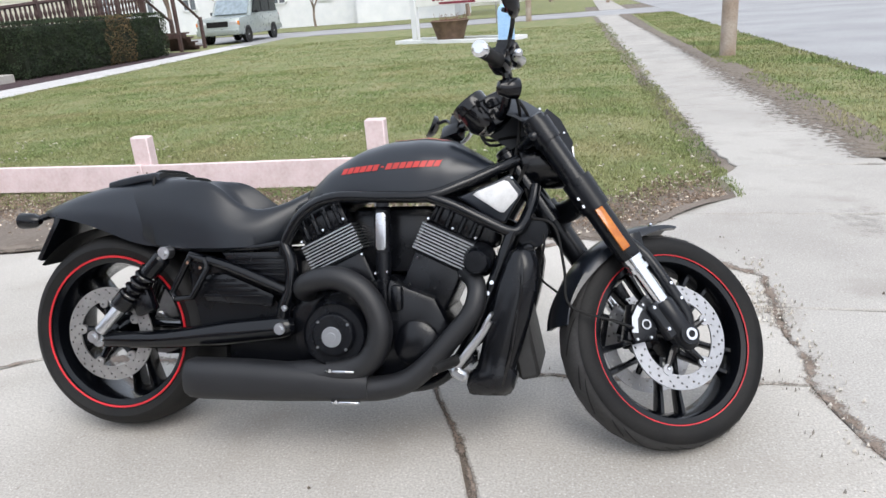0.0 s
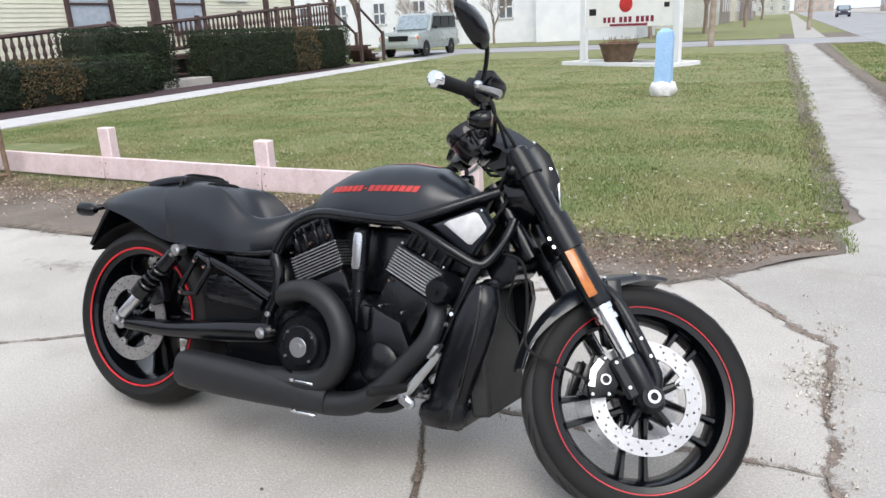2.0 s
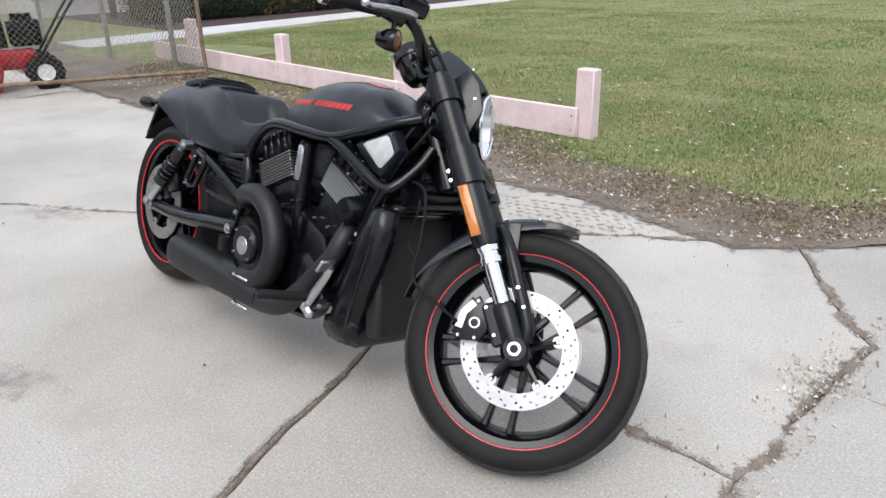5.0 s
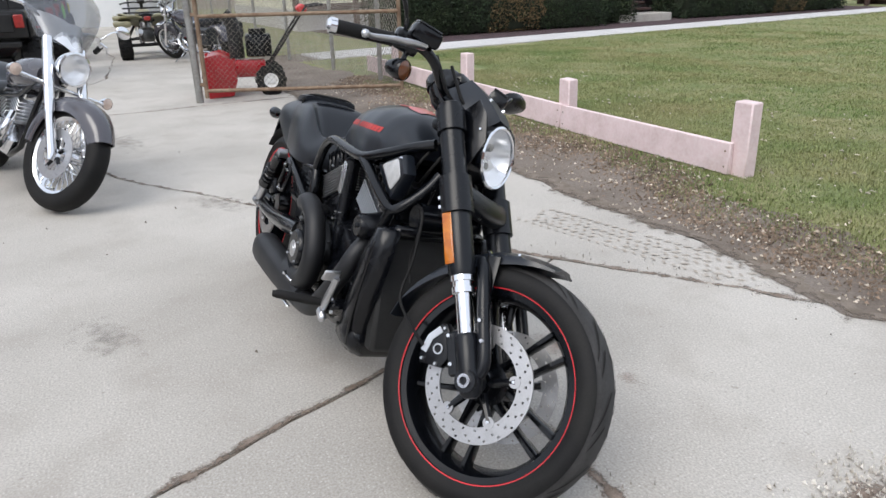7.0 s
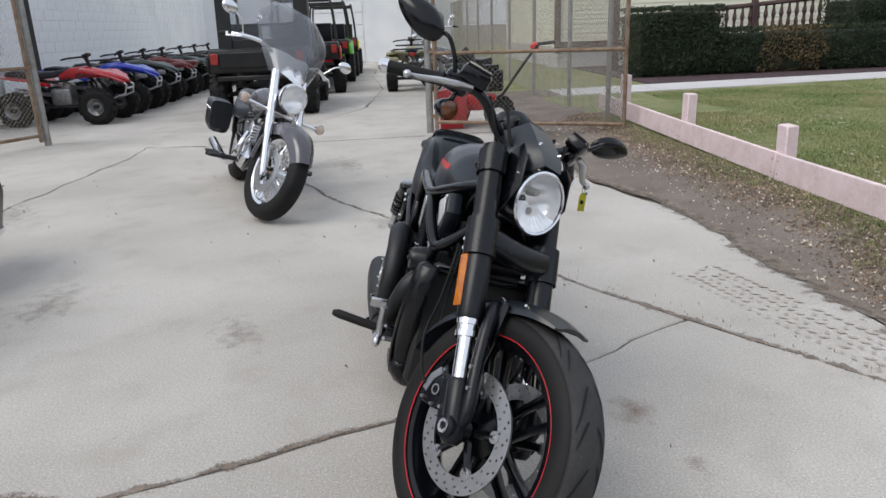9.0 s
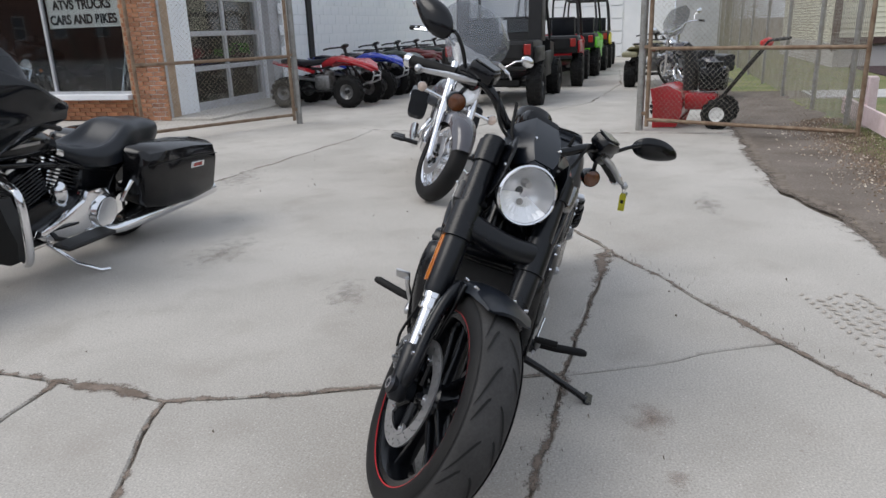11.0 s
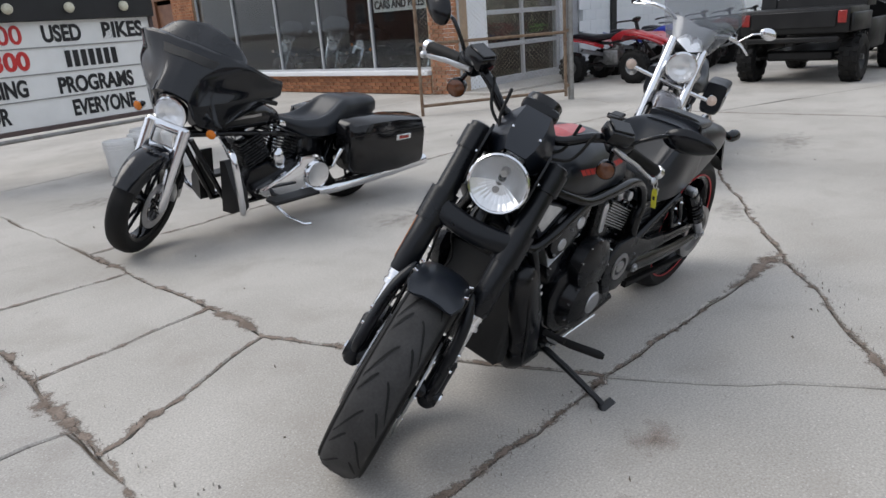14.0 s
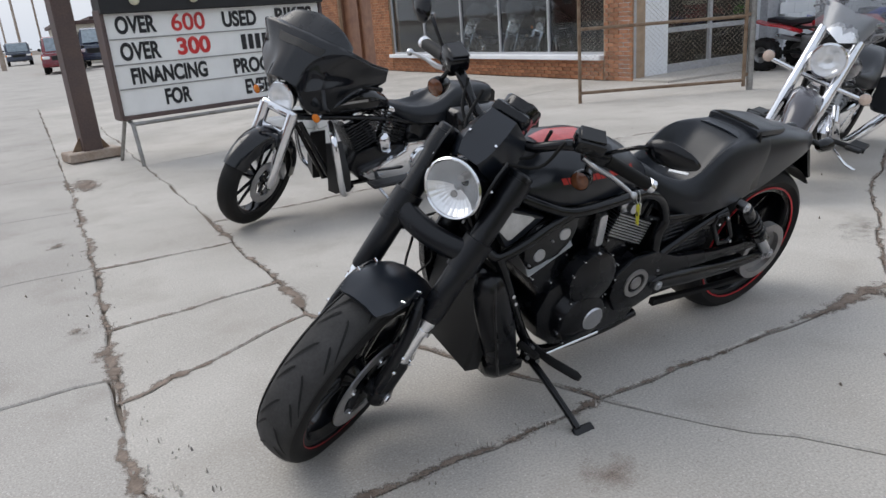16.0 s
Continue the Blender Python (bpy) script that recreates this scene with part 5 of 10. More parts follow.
def seat_ring(x, zt, zb, w, dish):
    out = []
    for i in range(31):
        a = math.pi * i / 30
        y, z = math.cos(a), math.sin(a)
        yy = w * math.copysign(abs(y) ** 0.62, y)
        zz = zb + (zt - zb) * abs(z) ** 0.5
        zz += dish * (0.6 * math.exp(-((abs(y) - 0.62) / 0.2) ** 2) - 1.05 * math.exp(-(y / 0.42) ** 4))
        out.append((x, yy, zz))
    return out + [(x, -w * 0.85, zb - 0.012), (x, w * 0.85, zb - 0.012)]


def interp(keys, n):
    xs = [k[0] for k in keys]
    for i in range(n):
        x = xs[0] + (xs[-1] - xs[0]) * i / (n - 1)
        yield (x, *[float(np.interp(x, xs, [k[j] for k in keys])) for j in range(1, len(keys[0]))])


def smooth_keys(keys, n):
    rows = np.array(list(interp(keys, n)))
    for _ in range(3):
        rows[1:-1, 1:] = (rows[:-2, 1:] + 2 * rows[1:-1, 1:] + rows[2:, 1:]) / 4
    return rows


bm = bmesh.new()
loft(bm, [seat_ring(*r) for r in smooth_keys(SEATKEYS, 40)])
seat = part("seat", bm, LEATHER, bike, "deep bucket seat in black vinyl", sharp=60)
bm = bmesh.new()
box(bm, (0.435, 0.035, 0.682), (0.016, 0.07, 0.004), (8, 8, 20), bev=0.001)
part("sticker", bm, WHITETAG, seat, "small white sticker strip", sharp=0)

TAIL = [(-0.30, 0.712, 0.69, 0.045), (-0.24, 0.728, 0.688, 0.085), (-0.16, 0.755, 0.678, 0.112), (-0.075, 0.777, 0.66, 0.126), (0.0, 0.792, 0.635, 0.133), (0.08, 0.802, 0.606, 0.138), (0.15, 0.806, 0.592, 0.141), (0.235, 0.806, 0.592, 0.148)]
bm = bmesh.new()
rings = []
for x, zt, zb, w in smooth_keys(TAIL, 26):
    ring = []
    for i in range(25):
        a = math.pi * i / 24
        y, z = math.cos(a), math.sin(a)
        ring.append((x, w * math.copysign(abs(y) ** 0.55, y), zb + (zt - zb) * abs(z) ** 0.62))
    inner = [(px, py * 0.95, pz - 0.006 if abs(py) < w * 0.9 else pz) for px, py, pz in ring[::-1]]
    rings.append(ring + inner)
loft(bm, rings)
tail = part("tail_fender", bm, DENIM, bike, "satin black tail section over the rear wheel", sharp=50)
bm = bmesh.new()
rings = []
for x, zt, w in ((-0.035, 0.796, 0.06), (-0.028, 0.803, 0.078), (0.02, 0.812, 0.09), (0.09, 0.823, 0.099), (0.15, 0.829, 0.103), (0.165, 0.826, 0.1)):
    rings.append(oval((x, 0, zt - 0.022), w * 1.06, 0.016, n=24, p=5))
loft(bm, rings)
part("seat_pad", bm, LEATHER, seat, "small strapped rear pad")
bm = bmesh.new()
tube(bm, [(0.15, 0.112 * math.copysign(abs(math.cos(a)) ** 0.45, math.cos(a)), 0.754 + 0.071 * math.sin(a) ** 0.45) for a in [math.pi * i / 20 for i in range(21)]], 0.006, n=8)
part("strap", bm, RUBBER, seat, "black strap across the seat")
for sy in (-1, 1):
    bm = bmesh.new()
    c = (-0.345, 0.083 * sy, 0.676)
    lathe(bm, [(0.012, 0.06), (0.024, 0.04), (0.027, 0.0), (0.026, -0.01)], c, (1, 0, 0), n=20)
    cyl(bm, (-0.30, 0.083 * sy, 0.68), (-0.27, 0.04 * sy, 0.695), 0.011, n=10)
    lp = part("tail_lamp", bm, FRAMEBLK, bike, "black bullet tail lamp")
    bm = bmesh.new()
    lathe(bm, [(0.0, -0.02), (0.016, -0.018), (0.0245, -0.011), (0.026, -0.005)], c, (1, 0, 0), n=20)
    part("tail_lens", bm, REDLENS, lp, "dark red lens")
bm = bmesh.new()
slab(bm, [(-0.215, 0.70), (-0.20, 0.69), (-0.285, 0.545), (-0.30, 0.55)], "y", -0.092, 0.092, bev=0.003)
box(bm, (-0.2, 0, 0.685), (0.1, 0.05, 0.02), (0, 20, 0), bev=0.004)
pl = part("plate_holder", bm, FRAMEBLK, bike, "empty black plate holder")
bm = bmesh.new()
for yy, zz in ((-0.06, 0.58), (-0.06, 0.64), (0.06, 0.58), (0.06, 0.64), (-0.02, 0.61)):
    box(bm, (-0.31 + (zz - 0.55) * 0.6, yy, zz), (0.004, 0.022, 0.008), (0, 30, 0))
part("plate_slot", bm, ALU, pl, sharp=0)

# frame tubes
frame_grp = thing("frame", "", "")
frame_grp.parent = bike
for sy in (-1, 1):
    for name, pts, r in (
            ("upper_tube", [(0.585, 0.15, 0.565), (0.605, 0.155, 0.62), (0.655, 0.16, 0.686), (0.75, 0.168, 0.728), (0.9, 0.172, 0.727), (1.03, 0.168, 0.727), (1.12, 0.145, 0.757), (1.21, 0.105, 0.797), (1.27, 0.06, 0.825)], 0.0165),
            ("cross_tube", [(1.03, 0.168, 0.725), (1.10, 0.168, 0.70), (1.18, 0.165, 0.66), (1.255, 0.15, 0.625), (1.285, 0.13, 0.64), (1.31, 0.08, 0.70), (1.32, 0.05, 0.75)], 0.016),
            ("down_tube", [(1.262, 0.15, 0.628), (1.22, 0.155, 0.52), (1.168, 0.155, 0.39), (1.11, 0.15, 0.275), (1.05, 0.14, 0.205), (0.95, 0.135, 0.178), (0.75, 0.13, 0.175), (0.6, 0.13, 0.2)], 0.0165),
            ("rear_tube", [(0.59, 0.152, 0.60), (0.612, 0.155, 0.54), (0.61, 0.158, 0.47), (0.585, 0.16, 0.40), (0.58, 0.16, 0.34)], 0.0185),
            ("seat_rail", [(0.22, 0.15, 0.592), (0.35, 0.15, 0.588), (0.48, 0.15, 0.586), (0.60, 0.15, 0.60)], 0.010),
            ("strut", [(0.29, 0.158, 0.565), (0.42, 0.163, 0.53), (0.595, 0.163, 0.46)], 0.0155)):
        bm = bmesh.new()
        tube(bm, [(x, y * sy, z) for x, y, z in pts], r, n=14, k=5)
        part(name, bm, FRAMEBLK, frame_grp)
    bm = bmesh.new()
    slab(bm, [(1.108, 0.722), (1.255, 0.782), (1.292, 0.735), (1.24, 0.648), (1.20, 0.662)], "y", sy * 0.105, sy * 0.152, bev=0.012)
    scoop = part("air_scoop", bm, DENIM, bike, "black airbox scoop")
    bm = bmesh.new()
    slab(bm, [(1.153, 0.728), (1.165, 0.737), (1.24, 0.766), (1.252, 0.762), (1.278, 0.728), (1.277, 0.718), (1.24, 0.678), (1.228, 0.678)], "y", sy * 0.150, sy * 0.1545, bev=0.002)
    part("scoop_screen", bm, MESHSILVER, scoop, "pale silver mesh insert")
    bm = bmesh.new()
    for x, z in ((1.262, 0.772), (1.175, 0.665)):
        bolt(bm, (x, sy * 0.151, z), (0, sy, 0), 0.006)
    for x, z in ((1.205, 0.485), (1.193, 0.455), (1.145, 0.262)):
        bolt(bm, (x, sy * 0.168, z), (0, sy, 0.2), 0.011, 0.008)
    part("frame_bolt", bm, CHROME, frame_grp)

# engine
eng = thing("engine", "", "")
eng.parent = bike
bm = bmesh.new()
slab(bm, [(0.62, 0.24), (0.66, 0.19), (0.98, 0.19), (1.06, 0.26), (1.08, 0.36), (1.04, 0.44), (0.96, 0.47), (0.9, 0.5), (0.82, 0.48), (0.68, 0.47), (0.6, 0.4)], "y", -0.15, 0.15, bev=0.02)
part("crankcase", bm, ENGBLK, eng)


def cylinder_unit(sign, cx, cz):
    """One cylinder of the vee, fins with polished edges, head and cover."""
    ang = 25.0 * sign
    m = Matrix.Translation((cx, 0, cz)) @ pose(0, 0, 0, 0, ang, 0)
    unit = thing("cylinder", "", "")
    unit.parent = eng
    def add(name, bm, material, par=unit, label="", sharp=38):
        bmesh.ops.transform(bm, matrix=m, verts=bm.verts)
        return part(name, bm, material, par, label, sharp)
    bm = bmesh.new()
    box(bm, (0, 0, -0.11), (0.15, 0.25, 0.16), bev=0.012, seg=2)
    box(bm, (0, 0, 0.0), (0.158, 0.262, 0.1), bev=0.006)
    barrel = add("barrel", bm, ENGBLK)
    for i in range(9):
        bm = bmesh.new()
        box(bm, (0, 0, -0.037 + i * 0.0093), (0.173, 0.28, 0.0042), bev=0.001)
        add("fin", bm, ALU, barrel, sharp=0)
    bm = bmesh.new()
    box(bm, (0, 0, 0.085), (0.155, 0.25, 0.085), bev=0.014, seg=2)
    for k in (-0.055, -0.02, 0.02, 0.055):
        box(bm, (k, 0, 0.085), (0.016, 0.268, 0.072), bev=0.005)
    add("cylinder_head", bm, ENGBLK)
    bm = bmesh.new()
    box(bm, (0, 0, 0.14), (0.135, 0.22, 0.05), bev=0.016, seg=2)
    add("head_cover", bm, ENGBLK)
    bm = bmesh.new()
    for sy in (-1, 1):
        for bx, bz in ((-0.075, 0.055), (0.07, 0.06), (0.0, 0.058), (-0.06, -0.06), (0.075, -0.055), (0.02, -0.12), (-0.05, -0.14)):
            bolt(bm, (bx, sy * 0.132, bz), (0, sy, 0), 0.0065, 0.01)
    add("head_bolt", bm, CHROME, label="bright bolt heads")


bm = bmesh.new()
box(bm, (0.90, 0, 0.60), (0.26, 0.15, 0.2), bev=0.03, seg=2)
box(bm, (1.12, 0, 0.64), (0.2, 0.2, 0.14), bev=0.03, seg=2)
part("intake", bm, ENGBLK, eng)
cylinder_unit(-1, 0.733, 0.583)
cylinder_unit(1, 1.068, 0.583)
for sy in (-1, 1):
    bm = bmesh.new()
    tube(bm, [(0.889, sy * 0.14, z) for z in (0.42, 0.5, 0.57, 0.572, 0.69, 0.697)], [0.016, 0.022, 0.022, 0.025, 0.025, 0.018], n=16)
    st = part("coolant_column", bm, ENGBLK, eng)
    bm = bmesh.new()
    slab(bm, [(0.874, 0.585), (0.879, 0.577), (0.899, 0.577), (0.905, 0.585), (0.906, 0.675), (0.900, 0.684), (0.880, 0.684), (0.875, 0.675)], "y", sy * 0.158, sy * 0.168, bev=0.004)
    part("column_trim", bm, ALU, st, "pale silver capsule trim")
    bm = bmesh.new()
    for x, z in ((0.87, 0.51), (0.905, 0.515), (0.862, 0.485), (0.935, 0.47), (0.93, 0.43), (0.86, 0.40)):
        bolt(bm, (x, sy * 0.152, z), (0, sy, 0), 0.007, 0.012)
    part("engine_bolt", bm, CHROME, eng)
bm = bmesh.new()
lathe(bm, [(0.0, -0.20), (0.03, -0.20), (0.036, -0.19), (0.042, -0.15), (0.05, -0.12)], (1.165, 0, 0.545), (0, 1, 0), n=20)
bolt(bm, (1.165, -0.2, 0.545), (0, -1, 0), 0.012, 0.008)
part("water_pump", bm, ENGBLK, eng)
bm = bmesh.new()
lathe(bm, [(0.0, -0.175), (0.05, -0.175), (0.065, -0.165), (0.07, -0.14)], (0.985, 0, 0.31), (0, 1, 0), n=26)
box(bm, (0.93, -0.155, 0.44), (0.035, 0.03, 0.075), bev=0.012, seg=2)
part("pump_cover", bm, ENGBLK, eng)
bm = bmesh.new()
lathe(bm, [(0.085, -0.226), (0.088, -0.235), (0.094, -0.215), (0.105, -0.18), (0.115, -0.14)], (0.765, 0, 0.345), (0, 1, 0), n=36)
lathe(bm, [(0.0, -0.226), (0.085, -0.226)], (0.765, 0, 0.345), (0, 1, 0), n=36)
lathe(bm, [(0.0, -0.243), (0.055, -0.243), (0.062, -0.236), (0.064, -0.226)], (0.765, 0, 0.345), (0, 1, 0), n=30)
cc = part("clutch_cover", bm, ENGBLK, eng, "round black clutch cover")
bm = bmesh.new()
lathe(bm, [(0.0, -0.2465), (0.012, -0.2465), (0.013, -0.2445), (0.028, -0.2445), (0.030, -0.242)], (0.762, 0, 0.34), (0, 1, 0), n=30)
for a in (0.6, 2.4, 3.8, 5.5):
    bolt(bm, (0.765 + 0.055 * math.cos(a), -0.2425, 0.345 + 0.055 * math.sin(a)), (0, -1, 0), 0.006)
part("clutch_badge", bm, ALU, cc, "round silver badge")
# left covers
bm = bmesh.new()
lathe(bm, [(0.0, 0.195), (0.075, 0.192), (0.095, 0.18), (0.105, 0.14)], (0.895, 0, 0.46), (0, 1, 0), n=34)
lathe(bm, [(0.0, 0.205), (0.06, 0.203), (0.09, 0.19), (0.11, 0.14)], (0.915, 0, 0.315), (0, 1, 0), n=34)
lc = part("alternator_cover", bm, ENGBLK, eng)
bm = bmesh.new()
lathe(bm, [(0.0, 0.2085), (0.038, 0.2085), (0.042, 0.203)], (0.885, 0, 0.318), (0, 1, 0), n=30)
part("timer_cover", bm, ALU, lc, "round brushed cover")
bm = bmesh.new()
for k in range(9):
    a = 0.4 + k * 0.6
    bolt(bm, (0.895 + 0.098 * math.cos(a), 0.178, 0.46 + 0.098 * math.sin(a)), (0, 1, 0), 0.006, 0.008)
    bolt(bm, (0.915 + 0.1 * math.cos(a + 2), 0.178, 0.315 + 0.1 * math.sin(a + 2)), (0, 1, 0), 0.006, 0.008)
part("cover_bolt", bm, CHROME, lc)
bm = bmesh.new()
slab(bm, [(1.185, 0.665), (1.15, 0.70), (1.02, 0.735), (0.985, 0.70), (0.995, 0.63), (1.05, 0.58), (1.15, 0.555), (1.18, 0.60)], "y", 0.13, 0.166, bev=0.014)
cvr = part("coil_cover", bm, GLOSSBLK, eng, "gloss black side cover with two silver discs")
bm = bmesh.new()
for x, z in ((1.125, 0.605), (1.04, 0.657)):
    lathe(bm, [(0.0, 0.1695), (0.019, 0.1695), (0.021, 0.1655)], (x, 0, z), (0, 1, 0), n=22)
for x, z in ((1.16, 0.58), (1.085, 0.645)):
    bolt(bm, (x, 0.166, z), (0, 1, 0), 0.006)
part("cover_disc", bm, ALU, cvr, "round silver discs")
bm = bmesh.new()
slab(bm, [(0.59, 0.30), (0.66, 0.275), (0.76, 0.29), (0.80, 0.36), (0.79, 0.44), (0.72, 0.485), (0.62, 0.49), (0.50, 0.44), (0.3, 0.41), (0.05, 0.40), (-0.02, 0.385), (-0.02, 0.36), (0.2, 0.365), (0.45, 0.37), (0.57, 0.36)], "y", 0.15, 0.18, bev=0.01)
blt = part("belt_cover", bm, ENGBLK, bike, "black drive belt cover")
bm = bmesh.new()
lathe(bm, [(0.0, 0.186), (0.022, 0.186), (0.024, 0.182)], (0.692, 0, 0.388), (0, 1, 0), n=24)
lathe(bm, [(0.036, 0.1805), (0.037, 0.186), (0.052, 0.186), (0.053, 0.1805)], (0.692, 0, 0.388), (0, 1, 0), n=30)
part("pulley_ring", bm, OLDDISC, blt, "dull metal pulley ring")
bm = bmesh.new()
slab(bm, [(0.55, 0.235), (0.1, 0.2), (0.0, 0.195), (0.0, 0.21), (0.3, 0.232), (0.55, 0.262)], "y", 0.145, 0.168, bev=0.003)
part("belt", bm, RUBBER, blt)
bm = bmesh.new()
lathe(bm, [(0.09, 0.14), (0.118, 0.14), (0.118, 0.17), (0.09, 0.17)], RA, (0, 1, 0), n=44, closed=True)
lathe(bm, [(0.03, 0.145), (0.095, 0.15)], RA, (0, 1, 0), n=44)
part("rear_pulley", bm, OLDDISC, rw, "toothed drive pulley")

# exhaust
exh = thing("exhaust", "", "")
exh.parent = bike
bm = bmesh.new()
tube(bm, [(0.665, -0.11, 0.45), (0.655, -0.165, 0.462), (0.685, -0.2, 0.488), (0.77, -0.212, 0.503), (0.845, -0.214, 0.468), (0.888, -0.214, 0.40), (0.893, -0.214, 0.335), (0.86, -0.212, 0.272), (0.79, -0.208, 0.238), (0.68, -0.205, 0.222), (0.58, -0.205, 0.21)], [0.03, 0.031, 0.032, 0.034, 0.0345, 0.035, 0.036, 0.037, 0.04, 0.044, 0.046], n=20, k=5)
part("rear_header", bm, EXHBLK, exh)
bm = bmesh.new()
tube(bm, [(1.115, -0.1, 0.51), (1.15, -0.15, 0.495), (1.165, -0.185, 0.46), (1.15, -0.2, 0.405), (1.095, -0.205, 0.335), (1.03, -0.207, 0.262), (0.965, -0.208, 0.212), (0.88, -0.207, 0.19), (0.76, -0.205, 0.187)], [0.026, 0.027, 0.027, 0.028, 0.029, 0.031, 0.033, 0.035, 0.037], n=20, k=5)
part("front_header", bm, EXHBLK, exh)
bm = bmesh.new()
loft(bm, [oval((x, -0.208, z), ry, rz, n=28, p=2.6) for x, z, ry, rz in ((0.30, 0.209, 0.03, 0.035), (0.305, 0.209, 0.045, 0.052), (0.318, 0.208, 0.051, 0.058), (0.36, 0.206, 0.054, 0.06), (0.5, 0.205, 0.054, 0.059), (0.62, 0.203, 0.052, 0.055), (0.74, 0.2, 0.046, 0.048), (0.86, 0.195, 0.036, 0.038))])
muf = part("muffler", bm, EXHBLK, exh, "fat charcoal muffler with bright clips")
bm = bmesh.new()
for x, z in ((0.785, 0.244), (0.80, 0.157)):
    bm = bmesh.new()
    box(bm, (x, -0.247, z), (0.085, 0.012, 0.008), bev=0.002)
    cyl(bm, (x - 0.04, -0.245, z + 0.004), (x - 0.025, -0.258, z + 0.004), 0.005, n=8)
    part("muffler_clip", bm, CHROME, muf, "bright clamp strips")
# black disc on the closed end paints the dark hollow of the pipe
bm = bmesh.new()
cyl(bm, (0.303, -0.208, 0.209), (0.299, -0.208, 0.209), 0.033, n=24)
part("muffler_outlet", bm, RADCORE, muf)

# radiator shroud
rad = thing("radiator", "", "")
rad.parent = bike
bm = bmesh.new()
box(bm, (1.27, 0, 0.38), (0.06, 0.30, 0.34), (0, -12, 0), bev=0.01)
part("radiator_core", bm, RADCORE, rad)
for sy in (-1, 1):
    bm = bmesh.new()
    rings = []
    for z, x0, x1, yo in ((0.58, 1.275, 1.315, 0.165), (0.57, 1.255, 1.325, 0.182), (0.52, 1.235, 1.335, 0.192), (0.45, 1.212, 1.326, 0.197), (0.38, 1.192, 1.308, 0.199), (0.30, 1.174, 1.284, 0.198), (0.245, 1.16, 1.264, 0.193), (0.235, 1.14, 1.272, 0.196), (0.20, 1.13, 1.262, 0.188), (0.17, 1.135, 1.25, 0.168)):
        yi = yo - 0.05
        rings.append([(x0, sy * yi, z), (x0, sy * (yo - 0.012), z), (x0 + 0.012, sy * yo, z), (x0 + (x1 - x0) * 0.5, sy * (yo + 0.004), z), (x1 - 0.022, sy * (yo - 0.003), z), (x1, sy * (yo - 0.024), z), (x1 - 0.004, sy * yi, z)])
    loft(bm, rings)
    cheek = part("radiator_cheek", bm, ENGBLK, rad, "satin black radiator side shroud", sharp=55)
    bm = bmesh.new()
    tube(bm, [(x, sy * y, z) for x, y, z in ((1.287, 0.180, 0.57), (1.29, 0.192, 0.52), (1.285, 0.198, 0.45), (1.272, 0.2, 0.38), (1.258, 0.199, 0.30), (1.243, 0.192, 0.24), (1.232, 0.184, 0.2))], 0.0055, n=8, k=3)
    part("cheek_trim", bm, GLOSSBLK, cheek, "gloss black trim line")
bm = bmesh.new()
slab(bm, [(1.13, 0.165), (1.235, 0.16), (1.258, 0.18), (1.272, 0.25), (1.16, 0.24), (1.13, 0.21)], "y", -0.15, 0.15, bev=0.015)
part("chin_cover", bm, FRAMEBLK, rad)
bm = bmesh.new()
box(bm, (1.295, 0, 0.575), (0.05, 0.29, 0.03), (0, -12, 0), bev=0.01)
cyl(bm, (1.31, -0.09, 0.62), (1.31, 0.09, 0.62), 0.045, n=20)
part("radiator_top", bm, FRAMEBLK, rad)

